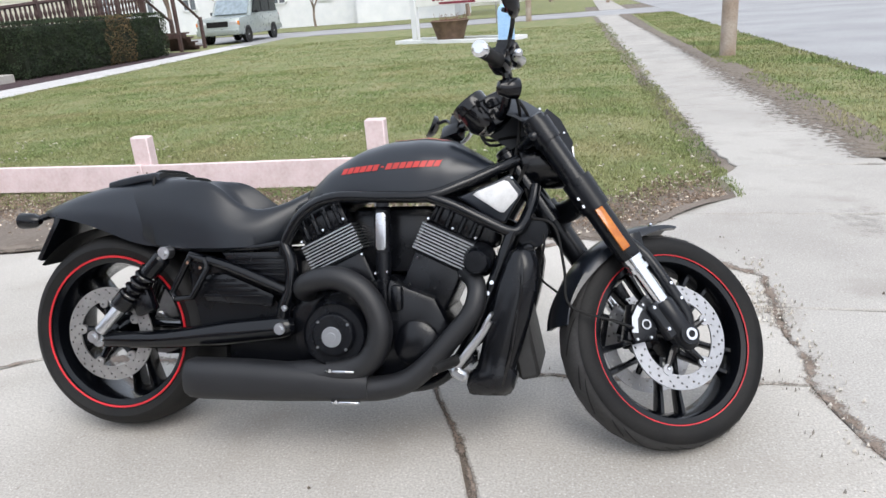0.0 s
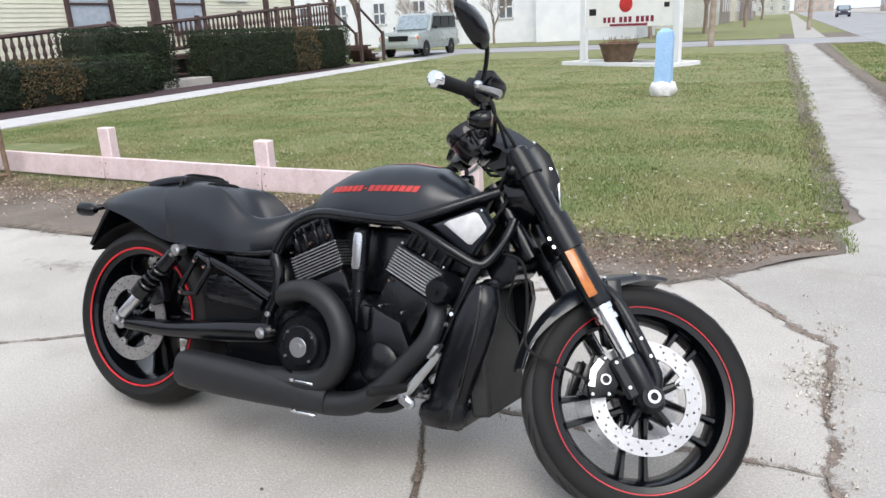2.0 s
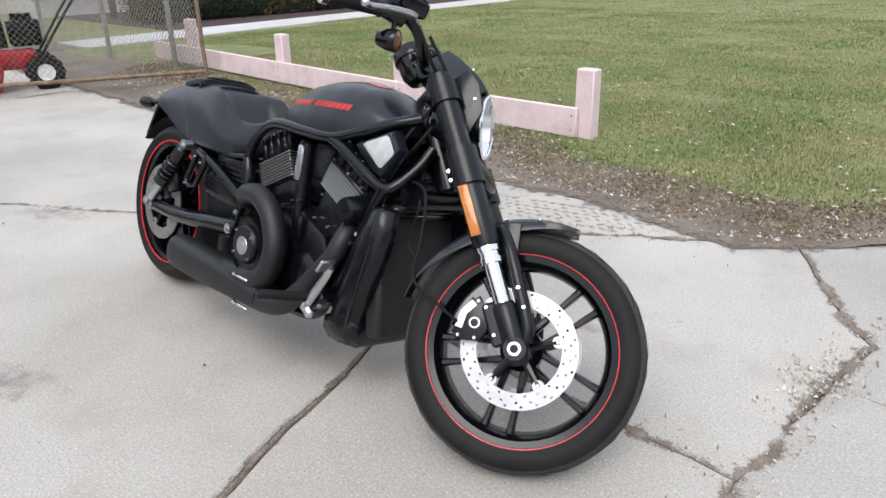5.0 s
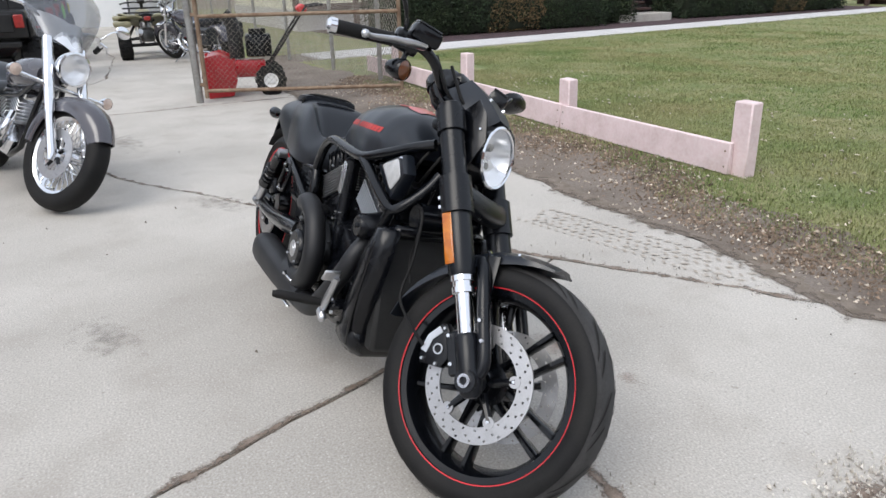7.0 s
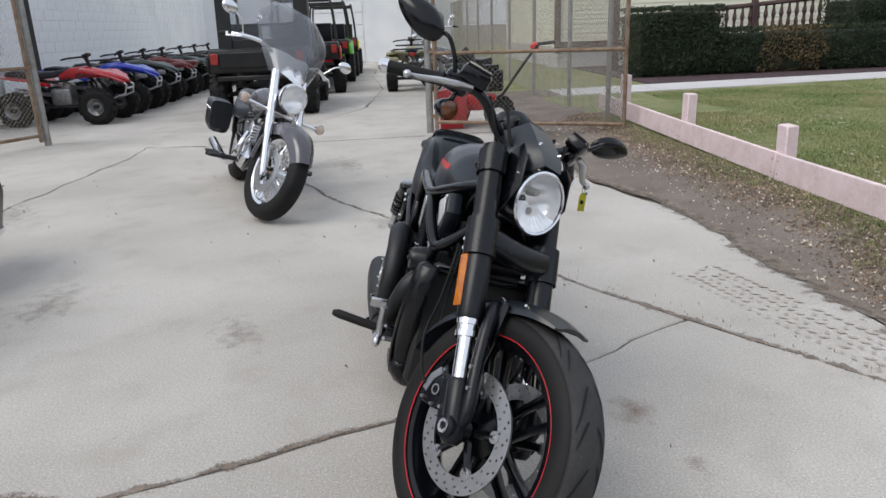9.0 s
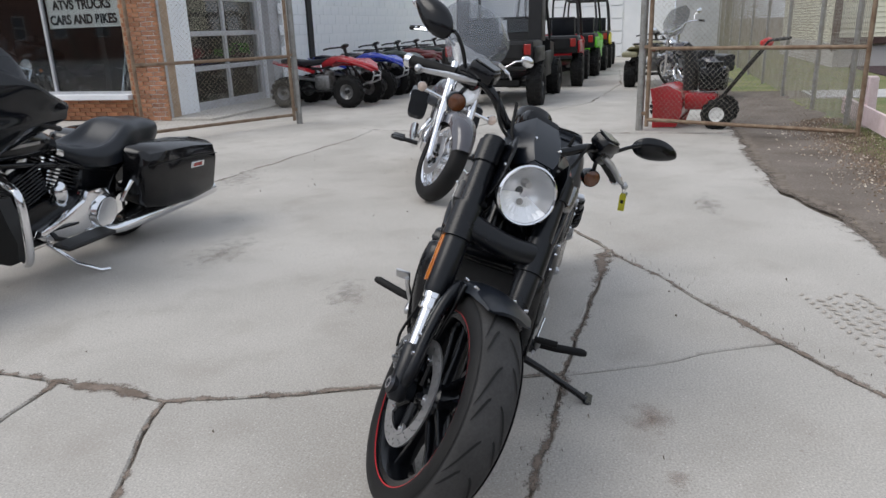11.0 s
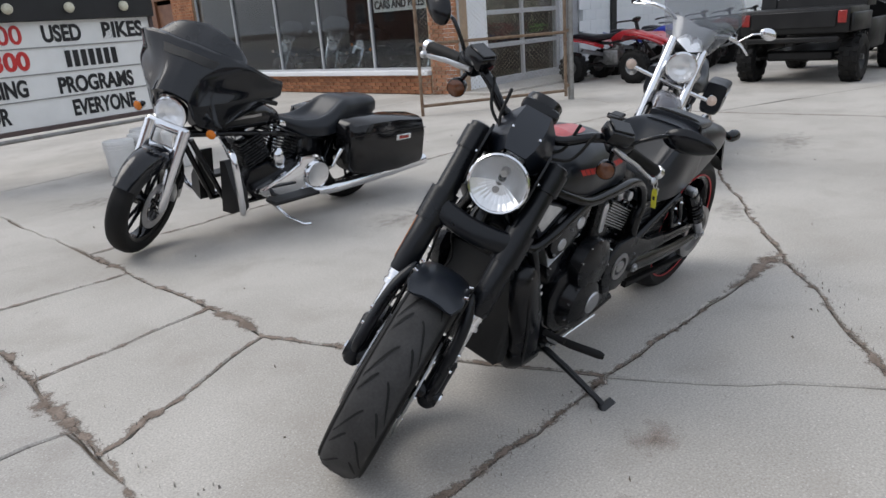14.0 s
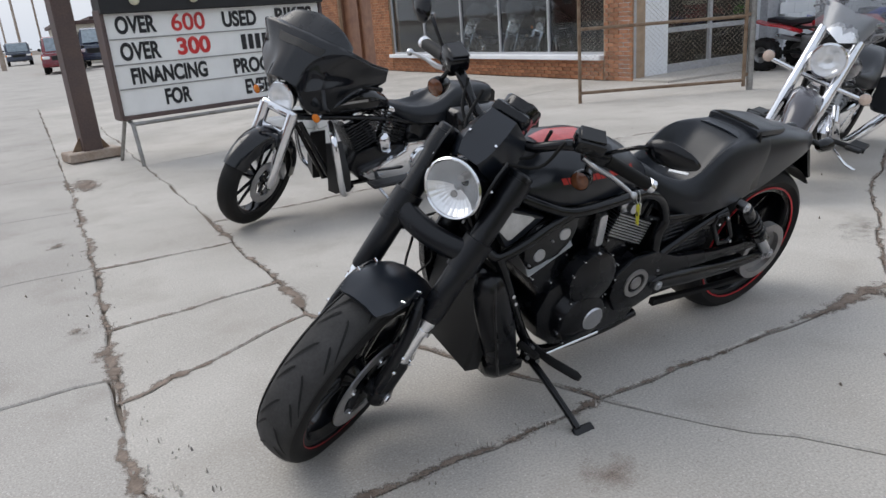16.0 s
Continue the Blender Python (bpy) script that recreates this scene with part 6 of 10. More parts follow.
# rear suspension and side covers
for sy in (-1, 1):
    bm = bmesh.new()
    tube(bm, [(-0.05, 0.155 * sy, 0.302), (0.0, 0.157 * sy, 0.305), (0.2, 0.16 * sy, 0.31), (0.42, 0.162 * sy, 0.335), (0.58, 0.16 * sy, 0.352), (0.62, 0.155 * sy, 0.355)], [0.016, 0.024, 0.029, 0.037, 0.035, 0.02], n=16, k=5)
    arm = part("swingarm", bm, FRAMEBLK, bike)
    bm = bmesh.new()
    for p, r in (((0.586, 0.196 * sy, 0.352), 0.017), ((-0.02, 0.18 * sy, 0.305), 0.02), ((0.595, 0.178 * sy, 0.41), 0.009)):
        cyl(bm, (p[0], p[1] - sy * 0.03, p[2]), p, r, n=18)
        cyl(bm, p, (p[0], p[1] + sy * 0.006, p[2]), r * 0.55, n=6)
    part("pivot_bolt", bm, ALU, arm)
    top, low = Vector((0.225, 0.18 * sy, 0.575)), Vector((-0.028, 0.178 * sy, 0.318))
    sh = thing("shock_absorber", "", "")
    sh.parent = bike
    bm = bmesh.new()
    tube(bm, [top.lerp(low, f) for f in (0.04, 0.06, 0.24, 0.25, 0.5, 0.51, 0.62, 0.63)], [0.02, 0.027, 0.027, 0.021, 0.021, 0.035, 0.033, 0.02], n=18)
    part("shock_body", bm, FRAMEBLK, sh)
    bm = bmesh.new()
    d, u, w = frame_of(low - top)
    tube(bm, [top.lerp(low, 0.22 + 0.42 * i / 90) + (u * math.cos(i * 0.42) + w * math.sin(i * 0.42)) * 0.029 for i in range(91)], 0.0052, n=7)
    part("shock_spring", bm, GLOSSBLK, sh)
    bm = bmesh.new()
    tube(bm, [top.lerp(low, f) for f in (0.62, 0.63, 0.93, 0.94)], [0.017, 0.019, 0.019, 0.014], n=16)
    part("shock_rod", bm, ALU, sh, "bright shock rod")
    for p in (top, low):
        bm = bmesh.new()
        cyl(bm, p - Vector((0, 0.018 * sy, 0)), p + Vector((0, 0.016 * sy, 0)), 0.019, n=18)
        cyl(bm, p + Vector((0, 0.016 * sy, 0)), p + Vector((0, 0.022 * sy, 0)), 0.010, n=6)
        part("shock_eye", bm, ALU, sh, "bright shock eye")
    # peg bracket loop
    bm = bmesh.new()
    loop = [(0.235, 0.455), (0.30, 0.565), (0.345, 0.555), (0.355, 0.53), (0.30, 0.44), (0.25, 0.435)]
    tube(bm, [(x, 0.172 * sy, z) for x, z in loop + loop[:1]], 0.010, n=10)
    pb = part("peg_bracket", bm, FRAMEBLK, bike)
    bm = bmesh.new()
    for x, z in ((0.297, 0.545), (0.338, 0.53), (0.245, 0.44)):
        bolt(bm, (x, sy * 0.18, z), (0, sy, 0), 0.009, 0.007)
    part("bracket_bolt", bm, CHROME, pb)
    for outline, ribs in (([(0.385, 0.572), (0.595, 0.575), (0.598, 0.482), (0.52, 0.488), (0.42, 0.525)], [(0.40, 0.59, 0.556), (0.41, 0.592, 0.54), (0.43, 0.593, 0.523), (0.47, 0.594, 0.506)]),
                          ([(0.325, 0.505), (0.40, 0.508), (0.55, 0.445), (0.54, 0.41), (0.33, 0.425), (0.315, 0.46)], [(0.33, 0.43, 0.488), (0.325, 0.47, 0.473), (0.322, 0.5, 0.458), (0.325, 0.53, 0.442)])):
        bm = bmesh.new()
        slab(bm, outline, "y", sy * 0.115, sy * 0.146, bev=0.006)
        for x0, x1, z in ribs:
            box(bm, ((x0 + x1) / 2, sy * 0.147, z), (x1 - x0, 0.007, 0.007), bev=0.002)
        part("side_cover", bm, ENGBLK, bike, "ribbed black side cover")
bm = bmesh.new()
box(bm, (0.42, 0, 0.42), (0.38, 0.2, 0.3), bev=0.03)
part("battery_box", bm, ENGBLK, bike)
bm = bmesh.new()
box(bm, (0.52, 0, 0.27), (0.34, 0.2, 0.16), bev=0.03)
part("gearbox", bm, ENGBLK, bike)
bm = bmesh.new()
rings = []
for i in range(15):
    a = radians(35 + 105 * i / 14)
    rings.append([(RA[0] + r * math.cos(a), y, RA[2] + r * math.sin(a)) for r, y in ((0.335, -0.11), (0.345, -0.05), (0.348, 0), (0.345, 0.05), (0.335, 0.11), (0.33, 0.1), (0.34, 0), (0.33, -0.1))])
loft(bm, rings)
part("inner_fender", bm, RUBBER, bike)
bm = bmesh.new()
box(bm, (0.13, -0.157, 0.425), (0.07, 0.04, 0.08), (0, -20, 0), bev=0.012, seg=2)
box(bm, (0.085, -0.15, 0.47), (0.025, 0.02, 0.10), (0, 40, 0), bev=0.005)
part("rear_caliper", bm, ENGBLK, bike)

# foot controls and side stand
for sy in (-1, 1):
    ctl = thing("foot_control", "", "")
    ctl.parent = bike
    bm = bmesh.new()
    box(bm, (1.125, sy * 0.19, 0.272), (0.07, 0.06, 0.035), (0, -40, 0), bev=0.008)
    cyl(bm, (1.11, sy * 0.15, 0.268), (1.11, sy * 0.225, 0.268), 0.018, n=14)
    part("control_bracket", bm, ENGBLK, ctl)
    bm = bmesh.new()
    tube(bm, [(1.115, sy * 0.21, 0.278), (1.11, sy * 0.28, 0.285), (1.09, sy * 0.37, 0.292), (1.085, sy * 0.385, 0.29)], [0.012, 0.014, 0.014, 0.009], n=12)
    part("foot_peg", bm, RUBBER, ctl, "black rubber foot peg")
    bm = bmesh.new()
    if sy < 0:
        tube(bm, [(1.105, -0.232, 0.25), (1.15, -0.238, 0.31), (1.19, -0.243, 0.362), (1.205, -0.245, 0.392)], [0.012, 0.013, 0.011, 0.012], n=10, flat=0.7)
        box(bm, (1.205, -0.262, 0.398), (0.042, 0.05, 0.01), (0, -58, 0), bev=0.004)
        box(bm, (1.12, -0.235, 0.245), (0.05, 0.024, 0.03), (0, 30, 0), bev=0.008)
    else:
        tube(bm, [(1.11, 0.22, 0.262), (1.16, 0.225, 0.30), (1.18, 0.225, 0.325)], [0.01, 0.009, 0.008], n=10)
    for x, z in ((1.135, 0.30), (1.09, 0.255), (1.15, 0.265), (1.105, 0.235)):
        bolt(bm, (x, sy * 0.215, z), (0, sy, 0), 0.009, 0.008)
    part("pedal", bm, ALU, ctl, "bright metal pedal")
    if sy > 0:
        bm = bmesh.new()
        cyl(bm, (1.18, 0.21, 0.325), (1.175, 0.285, 0.33), 0.011, n=12)
        part("shift_peg", bm, RUBBER, ctl)
        bm = bmesh.new()
        cyl(bm, (1.085, 0.212, 0.245), (0.86, 0.214, 0.262), 0.0045, n=8)
        part("shift_rod", bm, CHROME, ctl, "thin chrome shift rod")
bm = bmesh.new()
tube(bm, [(1.10, 0.15, 0.215), (1.098, 0.27, 0.185), (1.10, 0.40, 0.148), (1.102, 0.435, 0.137)], [0.014, 0.012, 0.011, 0.012], n=10)
box(bm, (1.085, 0.447, 0.131), (0.075, 0.04, 0.011), (-15.5, 0, 0), bev=0.004)
box(bm, (1.09, 0.16, 0.21), (0.05, 0.05, 0.04), bev=0.008)
part("side_stand", bm, FRAMEBLK, bike, "black side stand")
bm = bmesh.new()
tube(bm, [(0.80, 0.17, 0.70), (0.80, 0.195, 0.70)], 0.016, n=16)
box(bm, (0.80, 0.16, 0.70), (0.05, 0.03, 0.05), bev=0.01)
part("ignition_lock", bm, ALU, bike)
bm = bmesh.new()
slab(bm, [(-0.011, -0.033), (0.011, -0.03), (0.0115, 0.02), (0.005, 0.03), (-0.006, 0.03), (-0.0115, 0.02)], "y", -0.001, 0.001)
key_tag = tagged(part("key_tag", bm, YELLOW, None, sharp=0), "bright yellow card tag hanging from the clutch lever", "key tag")
key_tag.matrix_basis = pose(0.949, 0.42, 0.664, 0, 8, 62)
bm = bmesh.new()
box(bm, (0, -0.0016, 0.0), (0.010, 0.001, 0.012))
box(bm, (0, 0.0016, -0.012), (0.006, 0.001, 0.006))
part("tag_mark", bm, SIGNBLACK, key_tag, sharp=0)
bm = bmesh.new()
tube(bm, [(0, 0, 0.026), (0.004, 0.004, 0.045), (0.0, 0.0, 0.068), (-0.004, -0.004, 0.045), (0, 0, 0.026)], 0.0015, n=6, k=4)
box(bm, (0.006, 0.004, 0.018), (0.008, 0.003, 0.035), (0, 14, 0), bev=0.001)
part("key", bm, ALU, key_tag, "small steel key and ring")

# ---- pink fence ----
for x, hgt, tilt in ((0.083, 0.525, 0), (-1.68, 0.475, 1.5), (-3.40, 0.545, -1), (-5.18, 0.61, 1)):
    bm = bmesh.new()
    box(bm, (0, 0, hgt / 2 - 0.03), (0.135, 0.09, hgt + 0.06), bev=0.008)
    tagged(part("fence_post", bm, PINK), "chalky pale pink square fence post on the lawn edge", "fence post", "pink fence posts").matrix_basis = pose(x, 2.665, 0, tilt, tilt * 0.6, 0)
for x0, x1, z0, z1 in ((-6.02, -3.42, 0.235, 0.2), (-3.415, -1.68, 0.2, 0.182), (-1.675, 0.055, 0.178, 0.183)):
    bm = bmesh.new()
    d = math.atan2(z1 - z0, x1 - x0)
    box(bm, (0, 0, 0), (x1 - x0, 0.034, 0.195), bev=0.006)
    rail = tagged(part("fence_rail", bm, PINK), "long pale pink board fence rail with worn edges", "fence rail", "pink fence rails")
    rail.matrix_basis = pose((x0 + x1) / 2, 2.6, (z0 + z1) / 2, 0, -math.degrees(d), 0)
    for sx in (-1, 1):
        for zz in (-0.05, 0.045):
            bm = bmesh.new()
            cyl(bm, (sx * ((x1 - x0) / 2 - 0.035), -0.0165, zz), (sx * ((x1 - x0) / 2 - 0.035), -0.0195, zz + 0.001), 0.007, 0.005, n=8)
            part("nail", bm, RUST, rail, "rusty nail head")


# ---- chain link ----
def mesh_panel(name, w, h, z0, parent, pitch=0.06, r=0.0016):
    """Chain link over a panel that runs along x from 0 to w."""
    verts, faces = [], []
    for sgn in (1, -1):
        n = int((w + h) / pitch) + 1
        for i in range(n):
            u = i * pitch
            a, b = max(0, u - h), min(w, u)
            if b - a < 0.02:
                continue
            p0, p1 = (a, u - a), (b, u - b)
            if sgn < 0:
                p0, p1 = (w - p0[0], p0[1]), (w - p1[0], p1[1])
            y = sgn * 0.0015
            k = len(verts)
            for px, pz in (p0, p1):
                verts += [(px - r, y - r, z0 + pz), (px + r, y - r, z0 + pz), (px, y + r, z0 + pz)]
            faces += [(k, k + 1, k + 4, k + 3), (k + 1, k + 2, k + 5, k + 4), (k + 2, k, k + 3, k + 5)]
    return raw(name, verts, faces, WIRE, parent)


def gate(label, length, height, m):
    g = thing("gate", label, "gate", m, "yard gates")
    bm = bmesh.new()
    cyl(bm, (0, 0, 0.05), (0, 0, height), 0.024, n=12)
    part("end_stile", bm, RUST, g)
    bm = bmesh.new()
    cyl(bm, (length, 0, -0.0), (length, 0, height), 0.022, n=12)
    part("end_stile", bm, RUST, g)
    for z in (0.13, 0.93, height - 0.03):
        bm = bmesh.new()
        cyl(bm, (0, 0, z), (length, 0, z), 0.021, n=12)
        part("rail", bm, RUST, g)
    mesh_panel("chain_link", length, height - 0.15, 0.13, g)
    bm = bmesh.new()
    for z in (0.2, 0.95):
        box(bm, (-0.04, 0, z), (0.09, 0.05, 0.04), bev=0.006)
    part("hinge", bm, RUST, g)
    return g


def steel_post(name, label, x, y, h, r, group):
    bm = bmesh.new()
    cyl(bm, (0, 0, -0.05), (0, 0, h), r, n=16)
    ball(bm, (0, 0, h), r * 1.05, (1, 1, 0.6), u=14, v=8)
    ob = tagged(part(name, bm, GALV), label, "post", group)
    ob.matrix_basis = pose(x, y, 0)
    return ob


steel_post("gate_post", "weathered galvanised gate post in concrete", -5.46, 0.34, 2.3, 0.042, "gate posts")
steel_post("gate_post", "weathered galvanised gate post in concrete", -5.95, -4.36, 2.3, 0.042, "gate posts")
a = math.degrees(math.atan2(2.42 - 0.34, -4.48 + 5.46))
gate("rusty chain link gate leaf standing open by the fence", 2.2, 2.0, pose(-5.42, 0.42, 0, 0, 0, a))
a = math.degrees(math.atan2(-5.44 + 4.36, -4.0 + 5.95))
gate("rusty chain link gate leaf standing open by the shop", 2.15, 2.0, pose(-5.88, -4.4, 0, 0, 0, a))
yard = thing("yard_fence", "tall weathered chain link fence beside the yard", "fence", pose(-4.75, 2.5, 0, 0, 0, 180))
for i in range(9):
    bm = bmesh.new()
    cyl(bm, (i * 2.45 + (0.6 if i == 0 else 0), 0, -0.05), (i * 2.45 + (0.6 if i == 0 else 0), 0, 2.05), 0.03, n=12)
    part("fence_pole", bm, GALV, yard)
bm = bmesh.new()
cyl(bm, (0.6, 0, 2.0), (19.6, 0, 2.0), 0.02, n=10)
part("top_rail", bm, GALV, yard)
mesh_panel("chain_link", 19.0, 1.95, 0.04, yard, 0.075, 0.0022)

# ---- brick shop with its side door and long white wall ----
def wall(name, label, material, boxes):
    bm = bmesh.new()
    for c, s in boxes:
        box(bm, c, s)
    return tagged(part(name, bm, material, sharp=0), label, "wall", kind="structure")


FX = -6.2
shop = wall("wall_shop", "orange brown brick shop front", MORTAR, [((FX - 0.135, -7.02, 1.9), (0.25, 0.67, 3.8)), ((FX - 0.135, -11.2, 0.165), (0.25, 7.7, 0.33)), ((FX - 0.135, -11.7, 3.2), (0.25, 8.7, 1.2)), ((FX - 0.135, -15.55, 1.9), (0.25, 1.0, 3.8)), ((FX - 0.135, -19.5, 1.9), (0.25, 2.5, 3.8))])
me_brick = []
for ln in (0.195, 0.093):
    bm = bmesh.new()
    box(bm, (0, 0, 0), (0.02, ln, 0.058), bev=0.003)
    me = bpy.data.meshes.new("brick")
    bm.to_mesh(me)
    bm.free()
    me.materials.append(BRICK)
    me_brick.append(me)
count = 0
rest_v, rest_f = [], []
def lay(y0, y1, z0, z1):
    global count
    row, z = 0, z0
    while z + 0.06 <= z1 + 0.005:
        y = y1 - (0.0 if row % 2 == 0 else -0.102)
        while y > y0 + 0.02:
            lo, hi = max(y0, y - 0.197), min(y1, y)
            if hi - lo > 0.06:
                half = hi - lo < 0.15
                if count < 300 and z < 1.6:
                    ob = new("brick", me_brick[1 if half else 0])
                    ob.parent = shop
                    ob.location = (FX + R.uniform(-0.002, 0.003), (lo + hi) / 2, z + 0.029)
                    count += 1
                else:
                    k = len(rest_v)
                    for dx in (FX - 0.012, FX + 0.009 + R.uniform(-0.002, 0.002)):
                        rest_v.extend([(dx, lo + 0.001, z), (dx, hi - 0.003, z), (dx, hi - 0.003, z + 0.058), (dx, lo + 0.001, z + 0.058)])
                    rest_f.extend([(k + 4, k + 5, k + 6, k + 7), (k, k + 1, k + 5, k + 4), (k + 2, k + 3, k + 7, k + 6), (k + 1, k + 2, k + 6, k + 5), (k + 3, k, k + 4, k + 7)])
            y -= 0.207
        z += 0.067
        row += 1


lay(-7.355, -6.69, 0.005, 3.8)
lay(-15.0, -7.36, 0.005, 0.33)
lay(-16.05, -15.05, 0.005, 3.8)
lay(-15.0, -7.36, 2.6, 3.8)
lay(-20.7, -18.3, 0.005, 3.8)
BRICKREST = mat("orange brown brick courses", (0.36, 0.165, 0.08), (0.27, 0.11, 0.055), rough=0.85, scale=5, fine=70, bump=0.4, mix=0.35, island=0.25)
tagged(raw("bricks", rest_v, rest_f, BRICKREST, shop), kind="stuff")
bm = bmesh.new()
box(bm, (FX + 0.01, -11.2, 0.37), (0.2, 7.72, 0.085), bev=0.012)
tagged(part("window_sill", bm, WHITEPAINT), "long white painted window sill", "window sill", kind="structure")
win = thing("window_1", "wide shop window of tall dark panes", "window", kind="structure")
edges = [-15.02, -13.45, -11.82, -10.4, -8.86, -7.375]
for y0, y1 in zip(edges, edges[1:]):
    bm = bmesh.new()
    box(bm, (FX - 0.1, (y0 + y1) / 2, 1.51), (0.012, y1 - y0 - 0.05, 2.17))
    ob = part("pane", bm, PANE, win, sharp=0)
    ob.visible_shadow = False
for y in edges:
    bm = bmesh.new()
    box(bm, (FX - 0.09, y, 1.51), (0.06, 0.05, 2.19), bev=0.004)
    part("mullion", bm, DOORGREY, win)
bm = bmesh.new()
for z in (0.43, 2.59):
    box(bm, (FX - 0.09, -11.2, z), (0.07, 7.66, 0.045), bev=0.004)
part("window_frame", bm, DOORGREY, win)
dr = thing("door_1", "dark wooden shop entrance door", "door", kind="structure")
bm = bmesh.new()
box(bm, (FX - 0.2, -17.2, 1.05), (0.06, 2.25, 2.1), bev=0.01)
part("door_panel", bm, REDWOOD, dr)
bm = bmesh.new()
for y in (-18.28, -17.2, -16.1):
    box(bm, (FX - 0.15, y, 1.1), (0.1, 0.1, 2.2), bev=0.008)
box(bm, (FX - 0.15, -17.2, 2.25), (0.1, 2.3, 0.1), bev=0.008)
part("door_frame", bm, REDWOOD, dr)
# room surfaces behind the panes; their colour carries the indoor shade
wall("wall_shop_inside", "back walls of the shop, coloured near black for indoor dimness", DARK, [((-10.9, -13.5, 1.9), (0.2, 14, 3.8)), ((-8.6, -20.6, 1.9), (4.6, 0.2, 3.8))])
wall("floor_shop", "shop floor, coloured near black for indoor dimness", DARK, [((-8.6, -13.6, -0.004), (4.5, 13.8, 0.02))])
wall("ceiling_shop", "shop ceiling, coloured near black for indoor dimness", DARK, [((-8.6, -13.6, 3.85), (5.1, 14.4, 0.1))])
# banner in the window
bm = bmesh.new()
box(bm, (FX - 0.13, -8.12, 1.66), (0.01, 1.36, 0.46))
banner = tagged(part("window_sign", bm, SIGNWHITE, sharp=0), "pale green white paper sign inside the shop window", "sign")
for words, z, y0, w_ in (("ATVS TRUCKS", 1.70, -8.68, 1.1), ("CARS AND BIKES", 1.48, -8.76, 1.26)):
    bm = fit_text(words, w_, 0.15, 0.003)
    bmesh.ops.transform(bm, matrix=pose(FX - 0.121, y0, z, 0, 0, 90), verts=bm.verts)
    part("sign_text", bm, SIGNBLACK, banner, sharp=0)

WY = -6.75
wall("wall_side", "white painted block wall with a garage door", WHITEBLOCK, [((-6.63, WY - 0.13, 1.9), (0.86, 0.24, 3.8)), ((-9.62, WY - 0.13, 1.9), (0.5, 0.24, 3.8)), ((-8.22, WY - 0.13, 3.2), (2.35, 0.24, 1.2))])
bm = bmesh.new()
box(bm, (FX - 0.04, WY + 0.03, 1.6), (0.05, 0.09, 3.2), bev=0.006)
tagged(part("trim", bm, DOORGREY), "grey corner trim of the shop", "trim", kind="structure")
gd = thing("door_2", "glazed grey garage door with dark panes", "door", kind="structure")
bm = bmesh.new()
for x in (-7.08, -8.17, -9.3):
    box(bm, (x, WY - 0.1, 1.3), (0.1 if x != -8.17 else 0.07, 0.06, 2.6), bev=0.006)
for z in (0.09, 0.72, 1.28, 1.86, 2.45):
    box(bm, (-8.2, WY - 0.098, z), (2.2, 0.06, 0.16 if z < 0.2 else 0.08), bev=0.006)
part("door_frame", bm, DOORGREY, gd)
for i in range(2):
    for z0, z1 in ((0.17, 0.68), (0.76, 1.24), (1.32, 1.82), (1.9, 2.41)):
        bm = bmesh.new()
        box(bm, (-7.62 if i else -8.74, WY - 0.115, (z0 + z1) / 2), (1.0, 0.01, z1 - z0))
        ob = part("pane", bm, PANE, gd, sharp=0)
# dark sheet behind the door panes paints the garage's inner shade
wall("wall_garage_inside", "near-black sheet behind the garage door for the unlit inside", DARK, [((-8.2, WY - 1.6, 1.3), (2.6, 0.1, 2.7))])
bm = bmesh.new()
box(bm, (-9.55, WY + 0.06, 1.4), (0.34, 0.16, 2.8), bev=0.01)
tagged(part("pilaster", bm, DOORGREY), "grey pilaster beside the garage door", "pilaster", kind="structure")
bm = bmesh.new()
box(bm, (-7.8, WY + 0.35, 0.015), (3.2, 0.9, 0.05), bev=0.01)
tagged(part("door_apron", bm, CONCRETE), "low concrete apron before the garage door", "apron", kind="structure")
long_wall = wall("wall_long", "long white painted block wall behind the quad bikes", MORTAR, [((-17.3, WY + 0.04, 1.9), (15.0, 0.3, 3.8))])
long_wall.data.materials[0] = WHITEBLOCK
meb = bpy.data.meshes.new("block")
bm = bmesh.new()
box(bm, (0, 0, 0), (0.392, 0.02, 0.192), bev=0.004)
bm.to_mesh(meb)
bm.free()
meb.materials.append(WHITEBLOCK)
count, bv, bf = 0, [], []
for row in range(19):
    for i in range(38):
        x = -9.85 - i * 0.4 - (0.2 if row % 2 else 0)
        z = 0.1 + row * 0.2
        if i < 21 and row < 9:
            ob = new("block", meb)
            ob.parent = long_wall
            ob.location = (x, WY + 0.195 + R.uniform(-0.002, 0.002), z)
        else:
            k = len(bv)
            yy = WY + 0.204 + R.uniform(-0.002, 0.002)
            bv.extend([(x - 0.196, WY + 0.18, z - 0.096), (x + 0.196, WY + 0.18, z - 0.096), (x + 0.196, WY + 0.18, z + 0.096), (x - 0.196, WY + 0.18, z + 0.096), (x - 0.194, yy, z - 0.094), (x + 0.194, yy, z - 0.094), (x + 0.194, yy, z + 0.094), (x - 0.194, yy, z + 0.094)])
            bf.extend([(k + 4, k + 5, k + 6, k + 7), (k, k + 1, k + 5, k + 4), (k + 2, k + 3, k + 7, k + 6), (k + 1, k + 2, k + 6, k + 5), (k + 3, k, k + 4, k + 7)])
tagged(raw("blocks", bv, bf, WHITEBLOCK, long_wall), kind="stuff")
wall("wall_far", "white building closing the yard", WHITEPAINT, [((-25.4, -2.8, 2.2), (1.0, 7.6, 4.4))])
